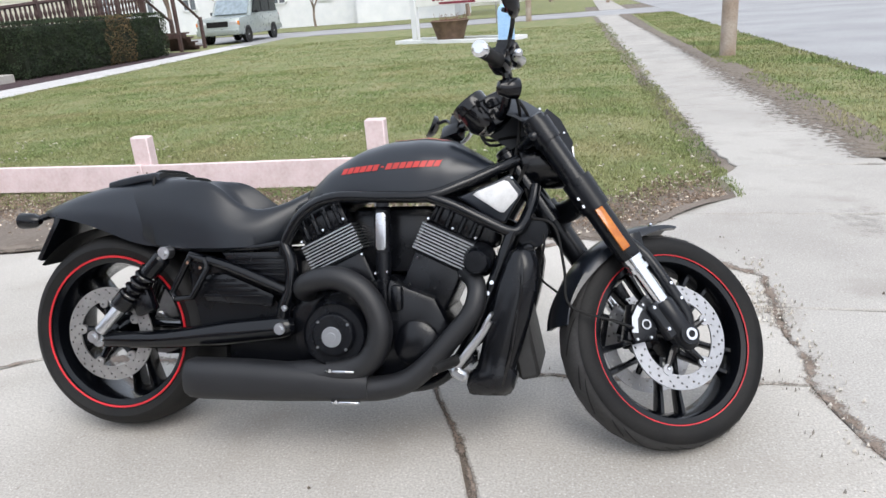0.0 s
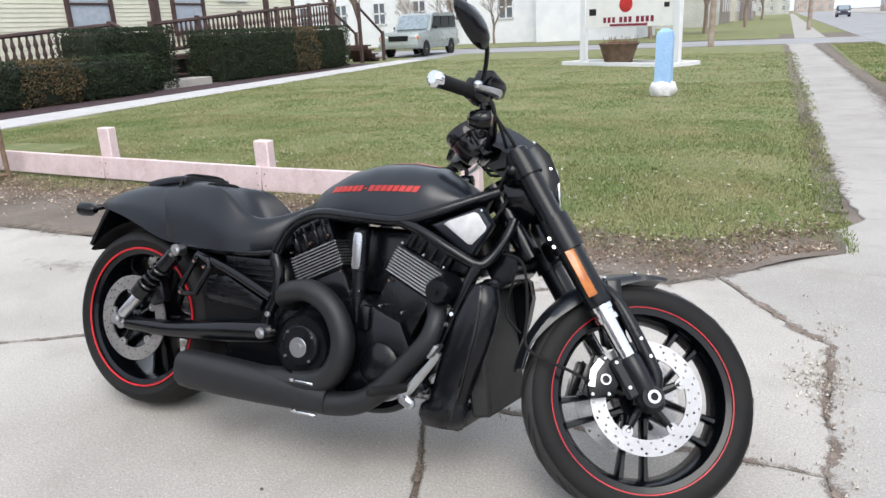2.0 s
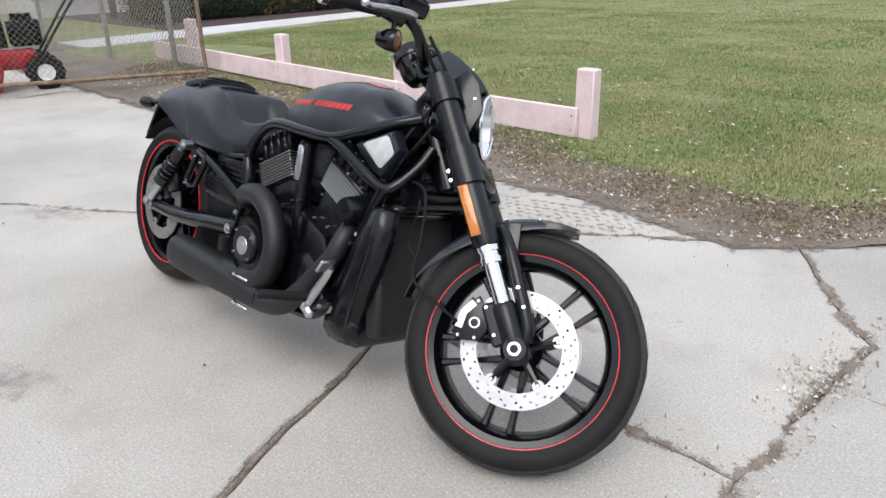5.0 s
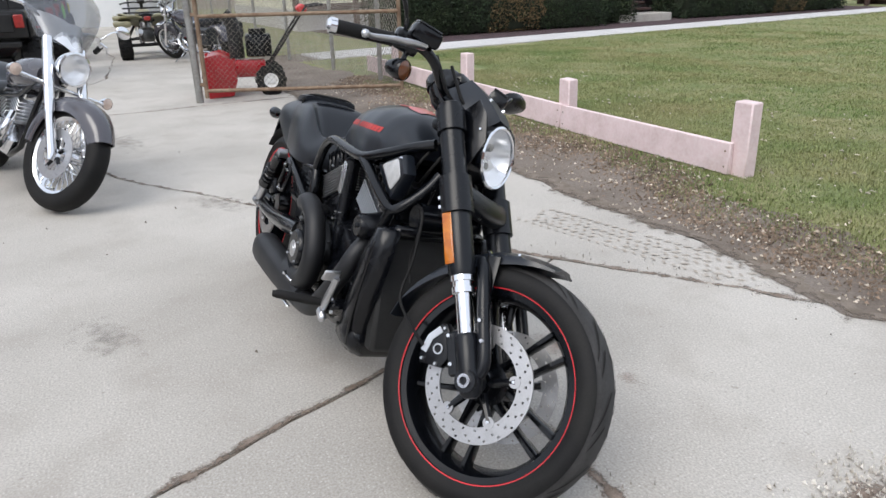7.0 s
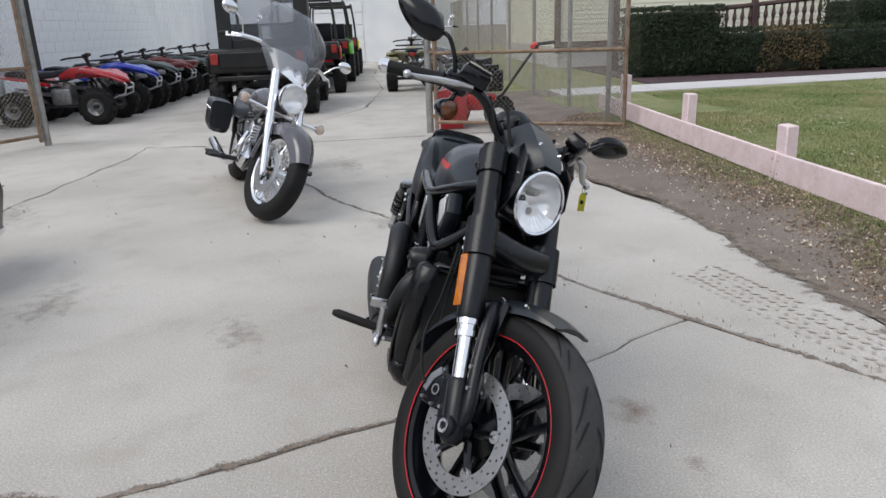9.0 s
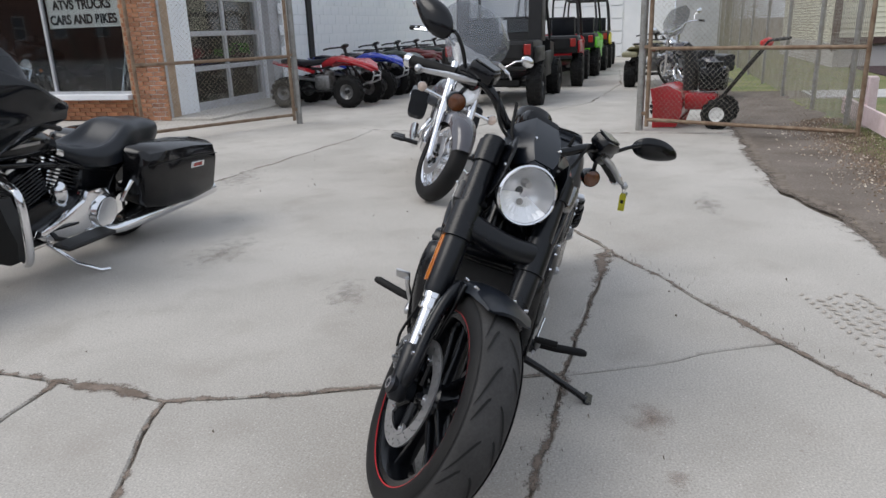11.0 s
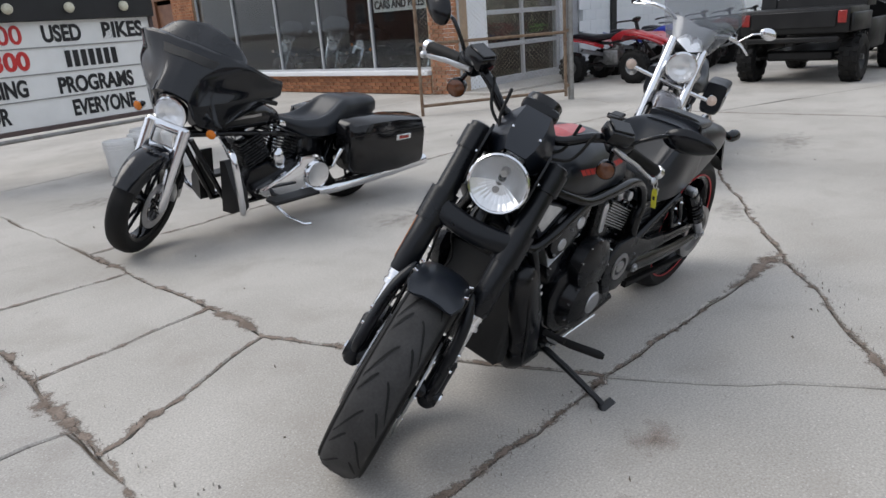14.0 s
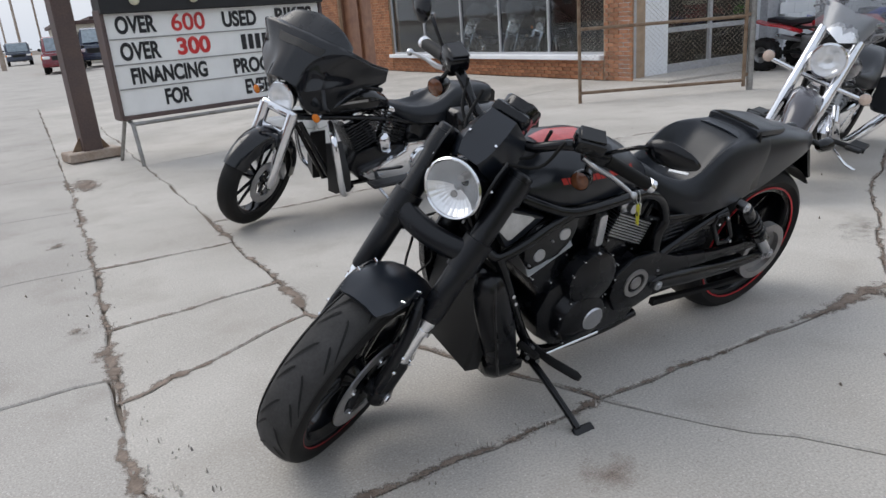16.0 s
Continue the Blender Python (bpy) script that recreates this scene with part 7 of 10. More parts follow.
wall("wall_far_blue", "pale blue grey shed at the end of the yard", DOORGREY, [((-25.2, 2.0, 1.6), (1.0, 1.9, 3.2))])
bm = bmesh.new()
for i in range(6):
    box(bm, (-24.88, -2.6, 0.25 + i * 0.45), (0.05, 3.6, 0.42), bev=0.01)
tagged(part("door_3", bm, WHITEPAINT), "white panelled overhead door across the yard", "door", kind="structure")

# ---- letter board sign ----
sm = pose(1.43, -6.08, 0, 0, 0, 180 + math.degrees(math.atan2(0.46, 2.39)))
board = thing("letter_board", "portable white letter board sign with black and red letters", "sign", sm)
L = 2.44
bm = bmesh.new()
box(bm, (L / 2, 0.09, 1.0), (L, 0.16, 1.0), bev=0.008)
part("panel", bm, SIGNWHITE, board)
bm = bmesh.new()
for x0, z0, sx, sz in ((L / 2, 0.485, L + 0.05, 0.045), (-0.015, 1.0, 0.04, 1.05), (L + 0.015, 1.0, 0.04, 1.05)):
    box(bm, (x0, 0.08, z0), (sx, 0.2, sz), bev=0.005)
part("panel_frame", bm, POSTBROWN, board)
bm = bmesh.new()
box(bm, (L / 2, 0.05, 1.60), (L + 0.06, 0.24, 0.23), bev=0.01)
part("lamp_band", bm, SIGNBLACK, board, "black band with round bulbs")
for i in range(4):
    bm = bmesh.new()
    ball(bm, (0.3 + i * 0.6, -0.085, 1.6), 0.05, u=16, v=12)
    part("bulb", bm, mat("cream bulb glass", (0.8, 0.77, 0.6), rough=0.25, bump=0), board, "round cream bulb")
bm = bmesh.new()
box(bm, (L / 2, 0.07, 1.96), (L + 0.08, 0.2, 0.48), bev=0.01)
hd = part("header", bm, mat("black sign face", (0.022, 0.012, 0.016), (0.03, 0.012, 0.02), rough=0.4, scale=3, fine=30, bump=0), board, "black header panel with pale pink marks")
bm = bmesh.new()
x = 0.2
for w_ in (0.1, 0.09, 0.07, 0.09, 0.08, 0.1, 0.07, 0, 0.1, 0.09, 0.11, 0.08, 0.07, 0, 0.09, 0.09, 0.08, 0.07, 0.06, 0.08):
    if w_:
        box(bm, (x + w_ / 2, -0.034, 1.80), (w_ * 0.8, 0.008, 0.05 + 0.5 * w_ * 0.5))
    x += (w_ or 0.06) + 0.015
part("header_mark", bm, PINK, hd, sharp=0)
bm = bmesh.new()
box(bm, (L / 2, -0.034, 1.735), (L, 0.006, 0.015))
part("header_line", bm, SIGNRED, hd, sharp=0)
for z in (1.245, 1.0, 0.765):
    bm = bmesh.new()
    box(bm, (L / 2, 0.005, z), (L - 0.04, 0.012, 0.012))
    part("letter_rail", bm, GALV, board)
for words, x, z, w_, h_, m_ in (("OVER", 0.10, 1.29, 0.40, 0.17, SIGNBLACK), ("600", 0.66, 1.285, 0.36, 0.175, SIGNRED), ("USED", 1.22, 1.285, 0.40, 0.165, SIGNBLACK), ("BIKES", 1.86, 1.29, 0.48, 0.165, SIGNBLACK),
                                ("OVER", 0.10, 1.035, 0.40, 0.175, SIGNBLACK), ("300", 0.68, 1.045, 0.36, 0.175, SIGNRED),
                                ("FINANCING", 0.16, 0.80, 0.80, 0.165, SIGNBLACK), ("PROGRAMS", 1.27, 0.79, 0.84, 0.165, SIGNBLACK), ("FOR", 0.46, 0.565, 0.28, 0.165, SIGNBLACK), ("EVERYONE", 1.37, 0.56, 0.72, 0.165, SIGNBLACK)):
    bm = fit_text(words, w_, h_, 0.003)
    bmesh.ops.transform(bm, matrix=pose(x, 0.006, z), verts=bm.verts)
    part("letters", bm, m_, board, sharp=0)
bm = bmesh.new()
for i in range(7):
    box(bm, (1.43 + i * 0.085, 0.004, 1.12), (0.055, 0.006, 0.16))
part("letters", bm, SIGNBLACK, board, sharp=0)
for x in (0.06, L - 0.06):
    bm = bmesh.new()
    tube(bm, [(x, 0.1, 0.47), (x, -0.04, 0.42), (x, -0.12, 0.0)], 0.022, n=10)
    part("leg", bm, GALV, board, "bent grey steel leg")
    bm = bmesh.new()
    cyl(bm, (x, 0.15, 0.5), (x, 0.55, 0.0), 0.02, n=10)
    part("leg", bm, GALV, board)
bm = bmesh.new()
cyl(bm, (0.06, -0.035, 0.42), (L - 0.06, -0.035, 0.42), 0.02, n=10)
part("cross_bar", bm, GALV, board)

post = thing("steel_post", "dark red brown steel post bolted to a timber base", "post", pose(1.72, -7.05, 0, 0, 0, 12))
bm = bmesh.new()
box(bm, (0, 0, 2.5), (0.2, 0.2, 5.0), bev=0.012)
part("shaft", bm, POSTBROWN, post)
bm = bmesh.new()
box(bm, (0, 0, 0.06), (0.56, 0.34, 0.1), bev=0.012)
part("base", bm, POLEWOOD, post, "worn timber base")
for sx in (-1, 1):
    bm = bmesh.new()
    slab(bm, [(sx * 0.1, 0.11), (sx * 0.2, 0.11), (sx * 0.1, 0.26)], "y", -0.01, 0.01)
    part("gusset", bm, RUST, post)
PAIL = mat("white plastic pail", (0.78, 0.78, 0.77), (0.7, 0.7, 0.68), rough=0.45, scale=5, fine=50, bump=0.05, mix=0.15)
for x, y, s in ((-0.28, -5.72, 1.0), (-0.53, -5.5, 1.0), (0.02, -5.62, 0.95), (-0.42, -5.95, 1.05)):
    pail = thing("bucket", "white plastic bucket with a lid on the concrete", "bucket", pose(x, y, 0, 0, 0, R.uniform(0, 300)), "white buckets")
    bm = bmesh.new()
    lathe(bm, [(0.0, 0.0), (0.125 * s, 0.002), (0.13 * s, 0.01), (0.148 * s, 0.33 * s), (0.152 * s, 0.33 * s), (0.152 * s, 0.345 * s), (0.148 * s, 0.352 * s), (0.148 * s, 0.36 * s), (0.14 * s, 0.362 * s), (0.0, 0.362 * s)], (0, 0, 0), (0, 0, 1), n=28)
    part("pail_body", bm, PAIL, pail)
    for z in (0.27, 0.3):
        bm = bmesh.new()
        lathe(bm, [(0.147 * s, z * s), (0.154 * s, z * s), (0.154 * s, (z + 0.012) * s), (0.147 * s, (z + 0.012) * s)], (0, 0, 0), (0, 0, 1), n=28)
        part("pail_ring", bm, PAIL, pail)
    bm = bmesh.new()
    tube(bm, [(0.153 * s * math.cos(a), 0.153 * s * math.sin(a), 0.3 * s - 0.12 * math.sin(a)) for a in [math.pi * i / 12 for i in range(13)]], 0.003, n=6)
    part("pail_handle", bm, GALV, pail)

# ---- other machines ----
SLATE = mat("pearl slate grey paint", (0.06, 0.058, 0.07), (0.05, 0.048, 0.058), rough=0.25, scale=3, fine=300, bump=0.02, mix=0.1, coat=0.7)
REDPLAST = mat("red moulded plastic", (0.42, 0.012, 0.02), (0.3, 0.01, 0.016), rough=0.3, scale=4, fine=80, bump=0.04, mix=0.1, coat=0.3)
MAROONPLAST = mat("dull dark red plastic", (0.14, 0.015, 0.015), (0.1, 0.012, 0.012), rough=0.45, fine=80, bump=0.04)
BLUEPLAST = mat("blue moulded plastic", (0.02, 0.05, 0.42), (0.015, 0.04, 0.34), rough=0.3, scale=4, fine=80, bump=0.04, mix=0.1, coat=0.3)
GREENPLAST = mat("lime green plastic", (0.15, 0.6, 0.03), rough=0.35, fine=80, bump=0.04)
YELPLAST = mat("yellow plastic", (0.75, 0.65, 0.03), rough=0.35, fine=80, bump=0.04)
FAIRBLK = mat("black fairing paint with a soft shine", (0.006, 0.007, 0.0095), (0.008, 0.009, 0.0115), rough=0.09, spec=0.5, scale=3, fine=200, bump=0, mix=0.08, rvar=0.03)
DARKPLAST = mat("black moulded plastic", (0.006, 0.006, 0.0065), (0.011, 0.011, 0.0115), rough=0.45, spec=0.4, scale=6, fine=200, bump=0.1)
GREENGREY = mat("dark green grey plastic", (0.03, 0.045, 0.04), (0.04, 0.055, 0.05), rough=0.4, fine=100, bump=0.05)
TANPLAST = mat("olive tan plastic", (0.3, 0.28, 0.17), (0.2, 0.19, 0.12), rough=0.5, scale=9, fine=80, bump=0.05)
DIRTYSTEEL = mat("dull engine castings", (0.3, 0.3, 0.3), (0.18, 0.18, 0.18), rough=0.4, metal=0.8, scale=14, fine=120, bump=0.1)
ORANGELENS = mat("orange lens", (0.8, 0.22, 0.01), rough=0.2, fine=150, bump=0.05, coat=0.3)
SCREEN = clear_mat("clear windscreen plastic", (0.8, 0.83, 0.85), 0.2)
VINYLWIN = glass_mat("hazy cab window", (0.55, 0.57, 0.6), 0.08)


def small_wheel(parent, name, c, r_rim, r_top, hw, rim_mat, spokes=0, spoke_mat=None, knobs=0, axis=(0, 1, 0), fix=same, twin=0.0):
    w = thing(name, "", "")
    w.parent = parent
    bm = bmesh.new()
    lathe(bm, tyre_profile(r_rim, r_top, hw) + [(r_rim - 0.004, hw * 0.6), (r_rim - 0.004, -hw * 0.6)], c, axis, n=40, closed=True)
    if knobs:
        d, u, v = frame_of(axis)
        for i in range(knobs):
            for k, yy in enumerate((-0.62, 0.0, 0.62)):
                a = 2 * math.pi * (i + 0.5 * (k % 2)) / knobs
                e = u * math.cos(a) + v * math.sin(a)
                t_ = d.cross(e)
                p = Vector(c) + e * (r_top - (0.014 if k != 1 else 0.002)) + d * hw * yy
                rings = [[p + e * h + d * sx * hw * 0.24 * s + t_ * sy * r_top * 2.0 / knobs * s for sx, sy in ((-1, -1), (1, -1), (1, 1), (-1, 1))] for h, s in ((-0.012, 1.0), (0.016, 0.85))]
                loft(bm, rings)
    part("tyre", fix(bm), RUBBER, w, "knobbly black tyre" if knobs else "black tyre")
    bm = bmesh.new()
    if knobs:
        lathe(bm, [(r_rim, -hw * 0.8), (r_rim - 0.012, -hw * 0.7), (r_rim * 0.55, -hw * 0.25), (0.02, -hw * 0.3), (0.02, hw * 0.3), (r_rim * 0.55, hw * 0.25), (r_rim - 0.012, hw * 0.7), (r_rim, hw * 0.8)], c, axis, n=32)
    else:
        lathe(bm, [(r_rim + 0.002, -hw * 0.75), (r_rim - 0.02, -hw * 0.6), (r_rim - 0.026, 0), (r_rim - 0.02, hw * 0.6), (r_rim + 0.002, hw * 0.75)], c, axis, n=40)
    part("rim", fix(bm), rim_mat, w)
    d, u, v = frame_of(axis)
    for i in range(spokes):
        a = 2 * math.pi * i / spokes
        for s in ((-1, 1) if twin else (0,)):
            e, t_ = u * math.cos(a) + v * math.sin(a), v * math.cos(a) - u * math.sin(a)
            bm = bmesh.new()
            cyl(bm, Vector(c) + e * 0.03 + t_ * s * 0.012, Vector(c) + e * (r_rim - 0.02) + t_ * s * twin, 0.013, 0.009, n=7)
            part("spoke", fix(bm), spoke_mat or rim_mat, w)
    bm = bmesh.new()
    cyl(bm, Vector(c) - d * hw * 0.9, Vector(c) + d * hw * 0.9, 0.035, n=16)
    part("hub", fix(bm), spoke_mat or rim_mat, w)
    return w


def fender_arc(c, r, hw, a0, a1, n=16, drop=0.03, t0=0.5, t1=0.8):
    bm = bmesh.new()
    rings = []
    for i in range(n + 1):
        f = i / n
        a = radians(a0 + (a1 - a0) * f)
        w_ = hw * (t0 + (1 - t0) * min(1, f * 4)) * (1 - (1 - t1) * max(0, f - 0.7) / 0.3)
        ring = []
        for u, dr in ((-1, -drop * 2.2), (-0.98, -drop), (-0.75, -drop * 0.3), (0, 0.004), (0.75, -drop * 0.3), (0.98, -drop), (1, -drop * 2.2), (0.93, -drop * 2.2), (0.7, -drop * 0.3 - 0.006), (0, -0.004), (-0.7, -drop * 0.3 - 0.006), (-0.93, -drop * 2.2)):
            rr = r + dr
            ring.append((c[0] + rr * math.cos(a), c[1] + u * w_, c[2] + rr * math.sin(a)))
        rings.append(ring)
    loft(bm, rings)
    return bm


def round_lamp(parent, name, c, n, r, depth, fix=same, label="round chrome headlamp"):
    lp = thing(name, "", "")
    lp.parent = parent
    n = Vector(n).normalized()
    bm = bmesh.new()
    lathe(bm, [(0.01, -depth), (r * 0.6, -depth * 0.92), (r * 0.95, -depth * 0.4), (r * 1.06, -0.01), (r * 1.06, 0.004), (r * 0.96, 0.007), (r * 0.94, 0.0)], c, n, n=28)
    part("lamp_shell", fix(bm), CHROME, lp)
    bm = bmesh.new()
    lathe(bm, [(0.0, -depth * 0.5), (r * 0.3, -depth * 0.46), (r * 0.6, -depth * 0.34), (r * 0.85, -depth * 0.15), (r * 0.95, 0.0)], c, n, n=16)
    part("lamp_reflector", fix(bm), REFLECTOR, lp, sharp=0)
    bm = bmesh.new()
    lathe(bm, [(0.0, r * 0.16), (r * 0.5, r * 0.13), (r * 0.95, 0.002), (r * 0.95, -0.002), (r * 0.5, r * 0.1), (0.0, r * 0.13)], c, n, n=28)
    bmesh.ops.remove_doubles(bm, verts=bm.verts, dist=0.0003)
    ob = part("lamp_lens", fix(bm), LAMPGLASS, lp)
    ob.visible_shadow = False
    return lp


def steer_matrix(head, rake_deg, deg):
    ax = Vector((-math.sin(radians(rake_deg)), 0, math.cos(radians(rake_deg))))
    return Matrix.Translation(head) @ Matrix.Rotation(radians(deg), 4, ax) @ Matrix.Translation(-Vector(head))


def bulb_signal(parent, p, lens, shell, n=(1, 0, 0), r=0.03, fix=same):
    bm = bmesh.new()
    lathe(bm, [(0.005, -0.055), (r * 0.7, -0.045), (r, -0.01), (r, 0.004)], p, n, n=18)
    s = part("turn_signal", fix(bm), shell, parent)
    bm = bmesh.new()
    lathe(bm, [(0.0, r * 0.45), (r * 0.6, r * 0.36), (r * 0.95, 0.004)], p, n, n=18)
    part("signal_lens", fix(bm), lens, s, "coloured round lens")


def touring_bike(m):
    t = thing("touring_motorcycle", "gloss black touring motorcycle with a batwing fairing and saddlebags", "motorcycle", m)
    fix = lambda b, M=steer_matrix((1.72, 0, 0), 28, 34): (bmesh.ops.transform(b, matrix=M, verts=b.verts), b)[1]
    FC, RC = (1.545, 0, 0.325), (0, 0, 0.31)
    small_wheel(t, "front_wheel", FC, 0.245, 0.325, 0.062, FRAMEBLK, 5, FRAMEBLK, fix=fix, twin=0.05)
    small_wheel(t, "rear_wheel", RC, 0.21, 0.31, 0.085, FRAMEBLK, 5, FRAMEBLK)
    brake_disc(t, FC, 0.075, 0.145, 0.1, DISC, fix)
    part("front_fender", fix(fender_arc(FC, 0.352, 0.085, 38, 196, drop=0.045, t0=0.75)), FAIRBLK, t, "deep gloss black front fender", sharp=60)
    for sy in (-1, 1):
        y = 0.105 * sy
        bm = bmesh.new()
        tube(bm, [(1.55, y, 0.30), (1.545, y, 0.33), (1.51, y, 0.42), (1.475, y, 0.52), (1.375, y, 0.77)], [0.02, 0.033, 0.032, 0.036, 0.037], n=16)
        part("fork_leg", fix(bm), CHROME, t, "chrome fork leg")
        bm = bmesh.new()
        slab(bm, [(1.425, 0.31), (1.485, 0.43), (1.425, 0.44), (1.395, 0.36)], "y", sy * 0.085, sy * 0.125, bev=0.01)
        part("brake_caliper", fix(bm), ALU, t)
    bm = bmesh.new()
    box(bm, (1.372, 0, 0.76), (0.05, 0.27, 0.06), (0, -25, 0), bev=0.02, seg=3)
    box(bm, (1.425, 0, 0.64), (0.03, 0.27, 0.04), (0, -25, 0), bev=0.01)
    part("fork_nacelle", fix(bm), CHROME, t)
    nose = lambda b: (bmesh.ops.translate(b, vec=(-0.13, 0, -0.085), verts=b.verts), fix(b))[1]
    round_lamp(t, "headlamp", (1.5, 0, 0.925), (1, 0, 0.05), 0.095, 0.11, nose)
    # batwing fairing: a creased shell, waisted over the lamp, that sweeps back into two wings
    NET = [
        [(0, 0.11, 0.02), (0.08, 0.085, 0.02), (0.118, -0.01, 0.05), (0.165, -0.06, 0.10), (0.27, -0.02, 0.22), (0.39, 0.085, 0.42)],
        [(0, 0.14, -0.015), (0.09, 0.125, -0.01), (0.14, 0.095, 0.02), (0.225, 0.12, 0.09), (0.35, 0.155, 0.23), (0.46, 0.165, 0.45)],
        [(0, 0.25, 0.055), (0.085, 0.235, 0.065), (0.15, 0.22, 0.10), (0.25, 0.215, 0.165), (0.37, 0.215, 0.28), (0.455, 0.195, 0.46)],
        [(0, 0.365, 0.165), (0.11, 0.36, 0.17), (0.22, 0.355, 0.19), (0.33, 0.335, 0.225), (0.41, 0.285, 0.32), (0.45, 0.23, 0.47)],
        [(0, 0.38, 0.19), (0.11, 0.375, 0.195), (0.215, 0.368, 0.215), (0.315, 0.34, 0.25), (0.39, 0.285, 0.34), (0.425, 0.22, 0.48)]]
    across = [curve(row, 6) for row in NET]
    COLS = len(across[0])
    NETCOLS = [[across[0][c].lerp(across[1][c], k / 6) for k in range(6)] + curve([across[r][c] for r in (1, 2, 3, 4)], 6) for c in range(COLS)]

    def shell(col, f):
        """A point of the left half: col counts outwards, f runs from the lower lip (0) to the screen (1)."""
        g = min(f, 0.9999) * 24
        p = NETCOLS[col][int(g)].lerp(NETCOLS[col][int(g) + 1], g % 1)
        return 1.5 - p.z, p.x, 0.925 + p.y

    def shell_strip(f0, f1, rows, c0, c1, lift):
        """A thick patch of the shell between two heights, mirrored over the middle."""
        bm = bmesh.new()
        cols = [-c for c in range(c1, c0, -1)] + list(range(c0, c1 + 1)) if c0 == 0 else list(range(c0, c1 + 1))
        grid = []
        for r in range(rows + 1):
            line = []
            for c in cols:
                x, y, z = shell(abs(c), f0 + (f1 - f0) * r / rows)
                line.append(bm.verts.new((x + lift, math.copysign(y, c), z)))
            grid.append(line)
        for a, b in zip(grid, grid[1:]):
            for c in range(len(cols) - 1):
                bm.faces.new((a[c], a[c + 1], b[c + 1], b[c]))
        bmesh.ops.remove_doubles(bm, verts=bm.verts, dist=0.0004)
        ext = bmesh.ops.extrude_face_region(bm, geom=list(bm.faces))
        for v in ext["geom"]:
            if isinstance(v, bmesh.types.BMVert):
                v.co.x -= 0.03
                v.co.y *= 0.97
        return bm

    part("fairing", nose(shell_strip(0, 1, 24, 0, COLS - 1, 0)), FAIRBLK, t, "gloss black batwing fairing", sharp=42)
    part("fairing_vent", nose(shell_strip(0.625, 0.70, 2, 0, 10, 0.005)), RADCORE, t, "dark vent slot", sharp=26)
    bm = bmesh.new()
    box(bm, (1.19, 0, 1.02), (0.24, 0.60, 0.24), (0, -12, 0), bev=0.06, seg=2)
    part("fairing_inner", nose(bm), DARKPLAST, t)
    bm = bmesh.new()
    rings = []
    for f in (0, 0.3, 0.6, 0.85, 1):
        row = []
        for i in range(-17, 18):
            x, y, z = shell(abs(i), 1.0)
            q = abs(i) / 17
            row.append((x - 0.13 * f * (1 - 0.5 * q) - 0.004, math.copysign(y, i) * (1 - 0.10 * f), z - 0.02 + 0.135 * (f - 0.18 * f * f) * (1 - 0.78 * q ** 2.6)))
        rings.append(row + [(x - 0.006, y, z - 0.002) for x, y, z in row[::-1]])
    loft(bm, rings)
    part("windscreen", nose(bm), mat("dark smoked windscreen", (0.018, 0.02, 0.024), rough=0.26, spec=0.5, fine=60, bump=0), t, "low dark smoked windscreen", sharp=60)
    for sy in (-1, 1):
        bulb_signal(t, (1.44, 0.235 * sy, 0.865), ORANGELENS, CHROME, (1, 0.1 * sy, 0), 0.03, nose)
    # tank, seat
    bm = bmesh.new()
    rings = [oval((x, 0, z), w_, h_, n=22, p=2.4) for x, z, w_, h_ in ((0.60, 0.70, 0.05, 0.03), (0.64, 0.715, 0.1, 0.055), (0.75, 0.745, 0.135, 0.085), (0.9, 0.765, 0.15, 0.1), (1.05, 0.775, 0.145, 0.1), (1.16, 0.775, 0.11, 0.085), (1.2, 0.775, 0.06, 0.05))]
    loft(bm, rings)
    tk = part("tank", bm, GLOSSBLK, t, "gloss black fuel tank")
    bm = bmesh.new()
    box(bm, (0.93, 0.1505, 0.77), (0.25, 0.003, 0.016), bev=0.001)
    part("tank_mark", bm, OLDDISC, tk, sharp=0)
    ks = [(-0.22, 0.742, 0.66, 0.10, 0.0), (-0.16, 0.76, 0.62, 0.125, 0.0), (-0.02, 0.765, 0.60, 0.14, 0.0), (0.08, 0.785, 0.585, 0.165, 0.0), (0.15, 0.755, 0.57, 0.18, 0.02), (0.24, 0.69, 0.565, 0.19, 0.03), (0.34, 0.665, 0.56, 0.185, 0.028), (0.45, 0.67, 0.57, 0.15, 0.015), (0.55, 0.70, 0.62, 0.1, 0.0), (0.62, 0.715, 0.66, 0.06, 0.0)]
    bm = bmesh.new()
    loft(bm, [seat_ring(*r) for r in smooth_keys(ks, 34)])
    part("seat", bm, LEATHER, t, "dished two-up black leather seat", sharp=60)
    part("rear_fender", fender_arc(RC, 0.37, 0.115, 30, 170, drop=0.06, t0=0.9), GLOSSBLK, t, sharp=60)
    for sy in (-1, 1):
        bm = bmesh.new()
        rings = []
        for x, z0, z1, yo in ((-0.47, 0.30, 0.60, 0.36), (-0.45, 0.28, 0.62, 0.385), (-0.2, 0.27, 0.655, 0.40), (0.05, 0.285, 0.665, 0.395), (0.2, 0.31, 0.66, 0.37), (0.23, 0.34, 0.63, 0.34)):
            rings.append([(x, sy * 0.19, z0), (x, sy * (yo - 0.02), z0), (x, sy * yo, z0 + 0.04), (x, sy * (yo + 0.008), z1 - 0.10), (x, sy * (yo - 0.02), z1 - 0.02), (x, sy * (yo - 0.07), z1), (x, sy * 0.19, z1)])
        loft(bm, rings)
        bag = part("saddlebag", bm, GLOSSBLK, t, "hard gloss black saddlebag", sharp=45)
        bm = bmesh.new()
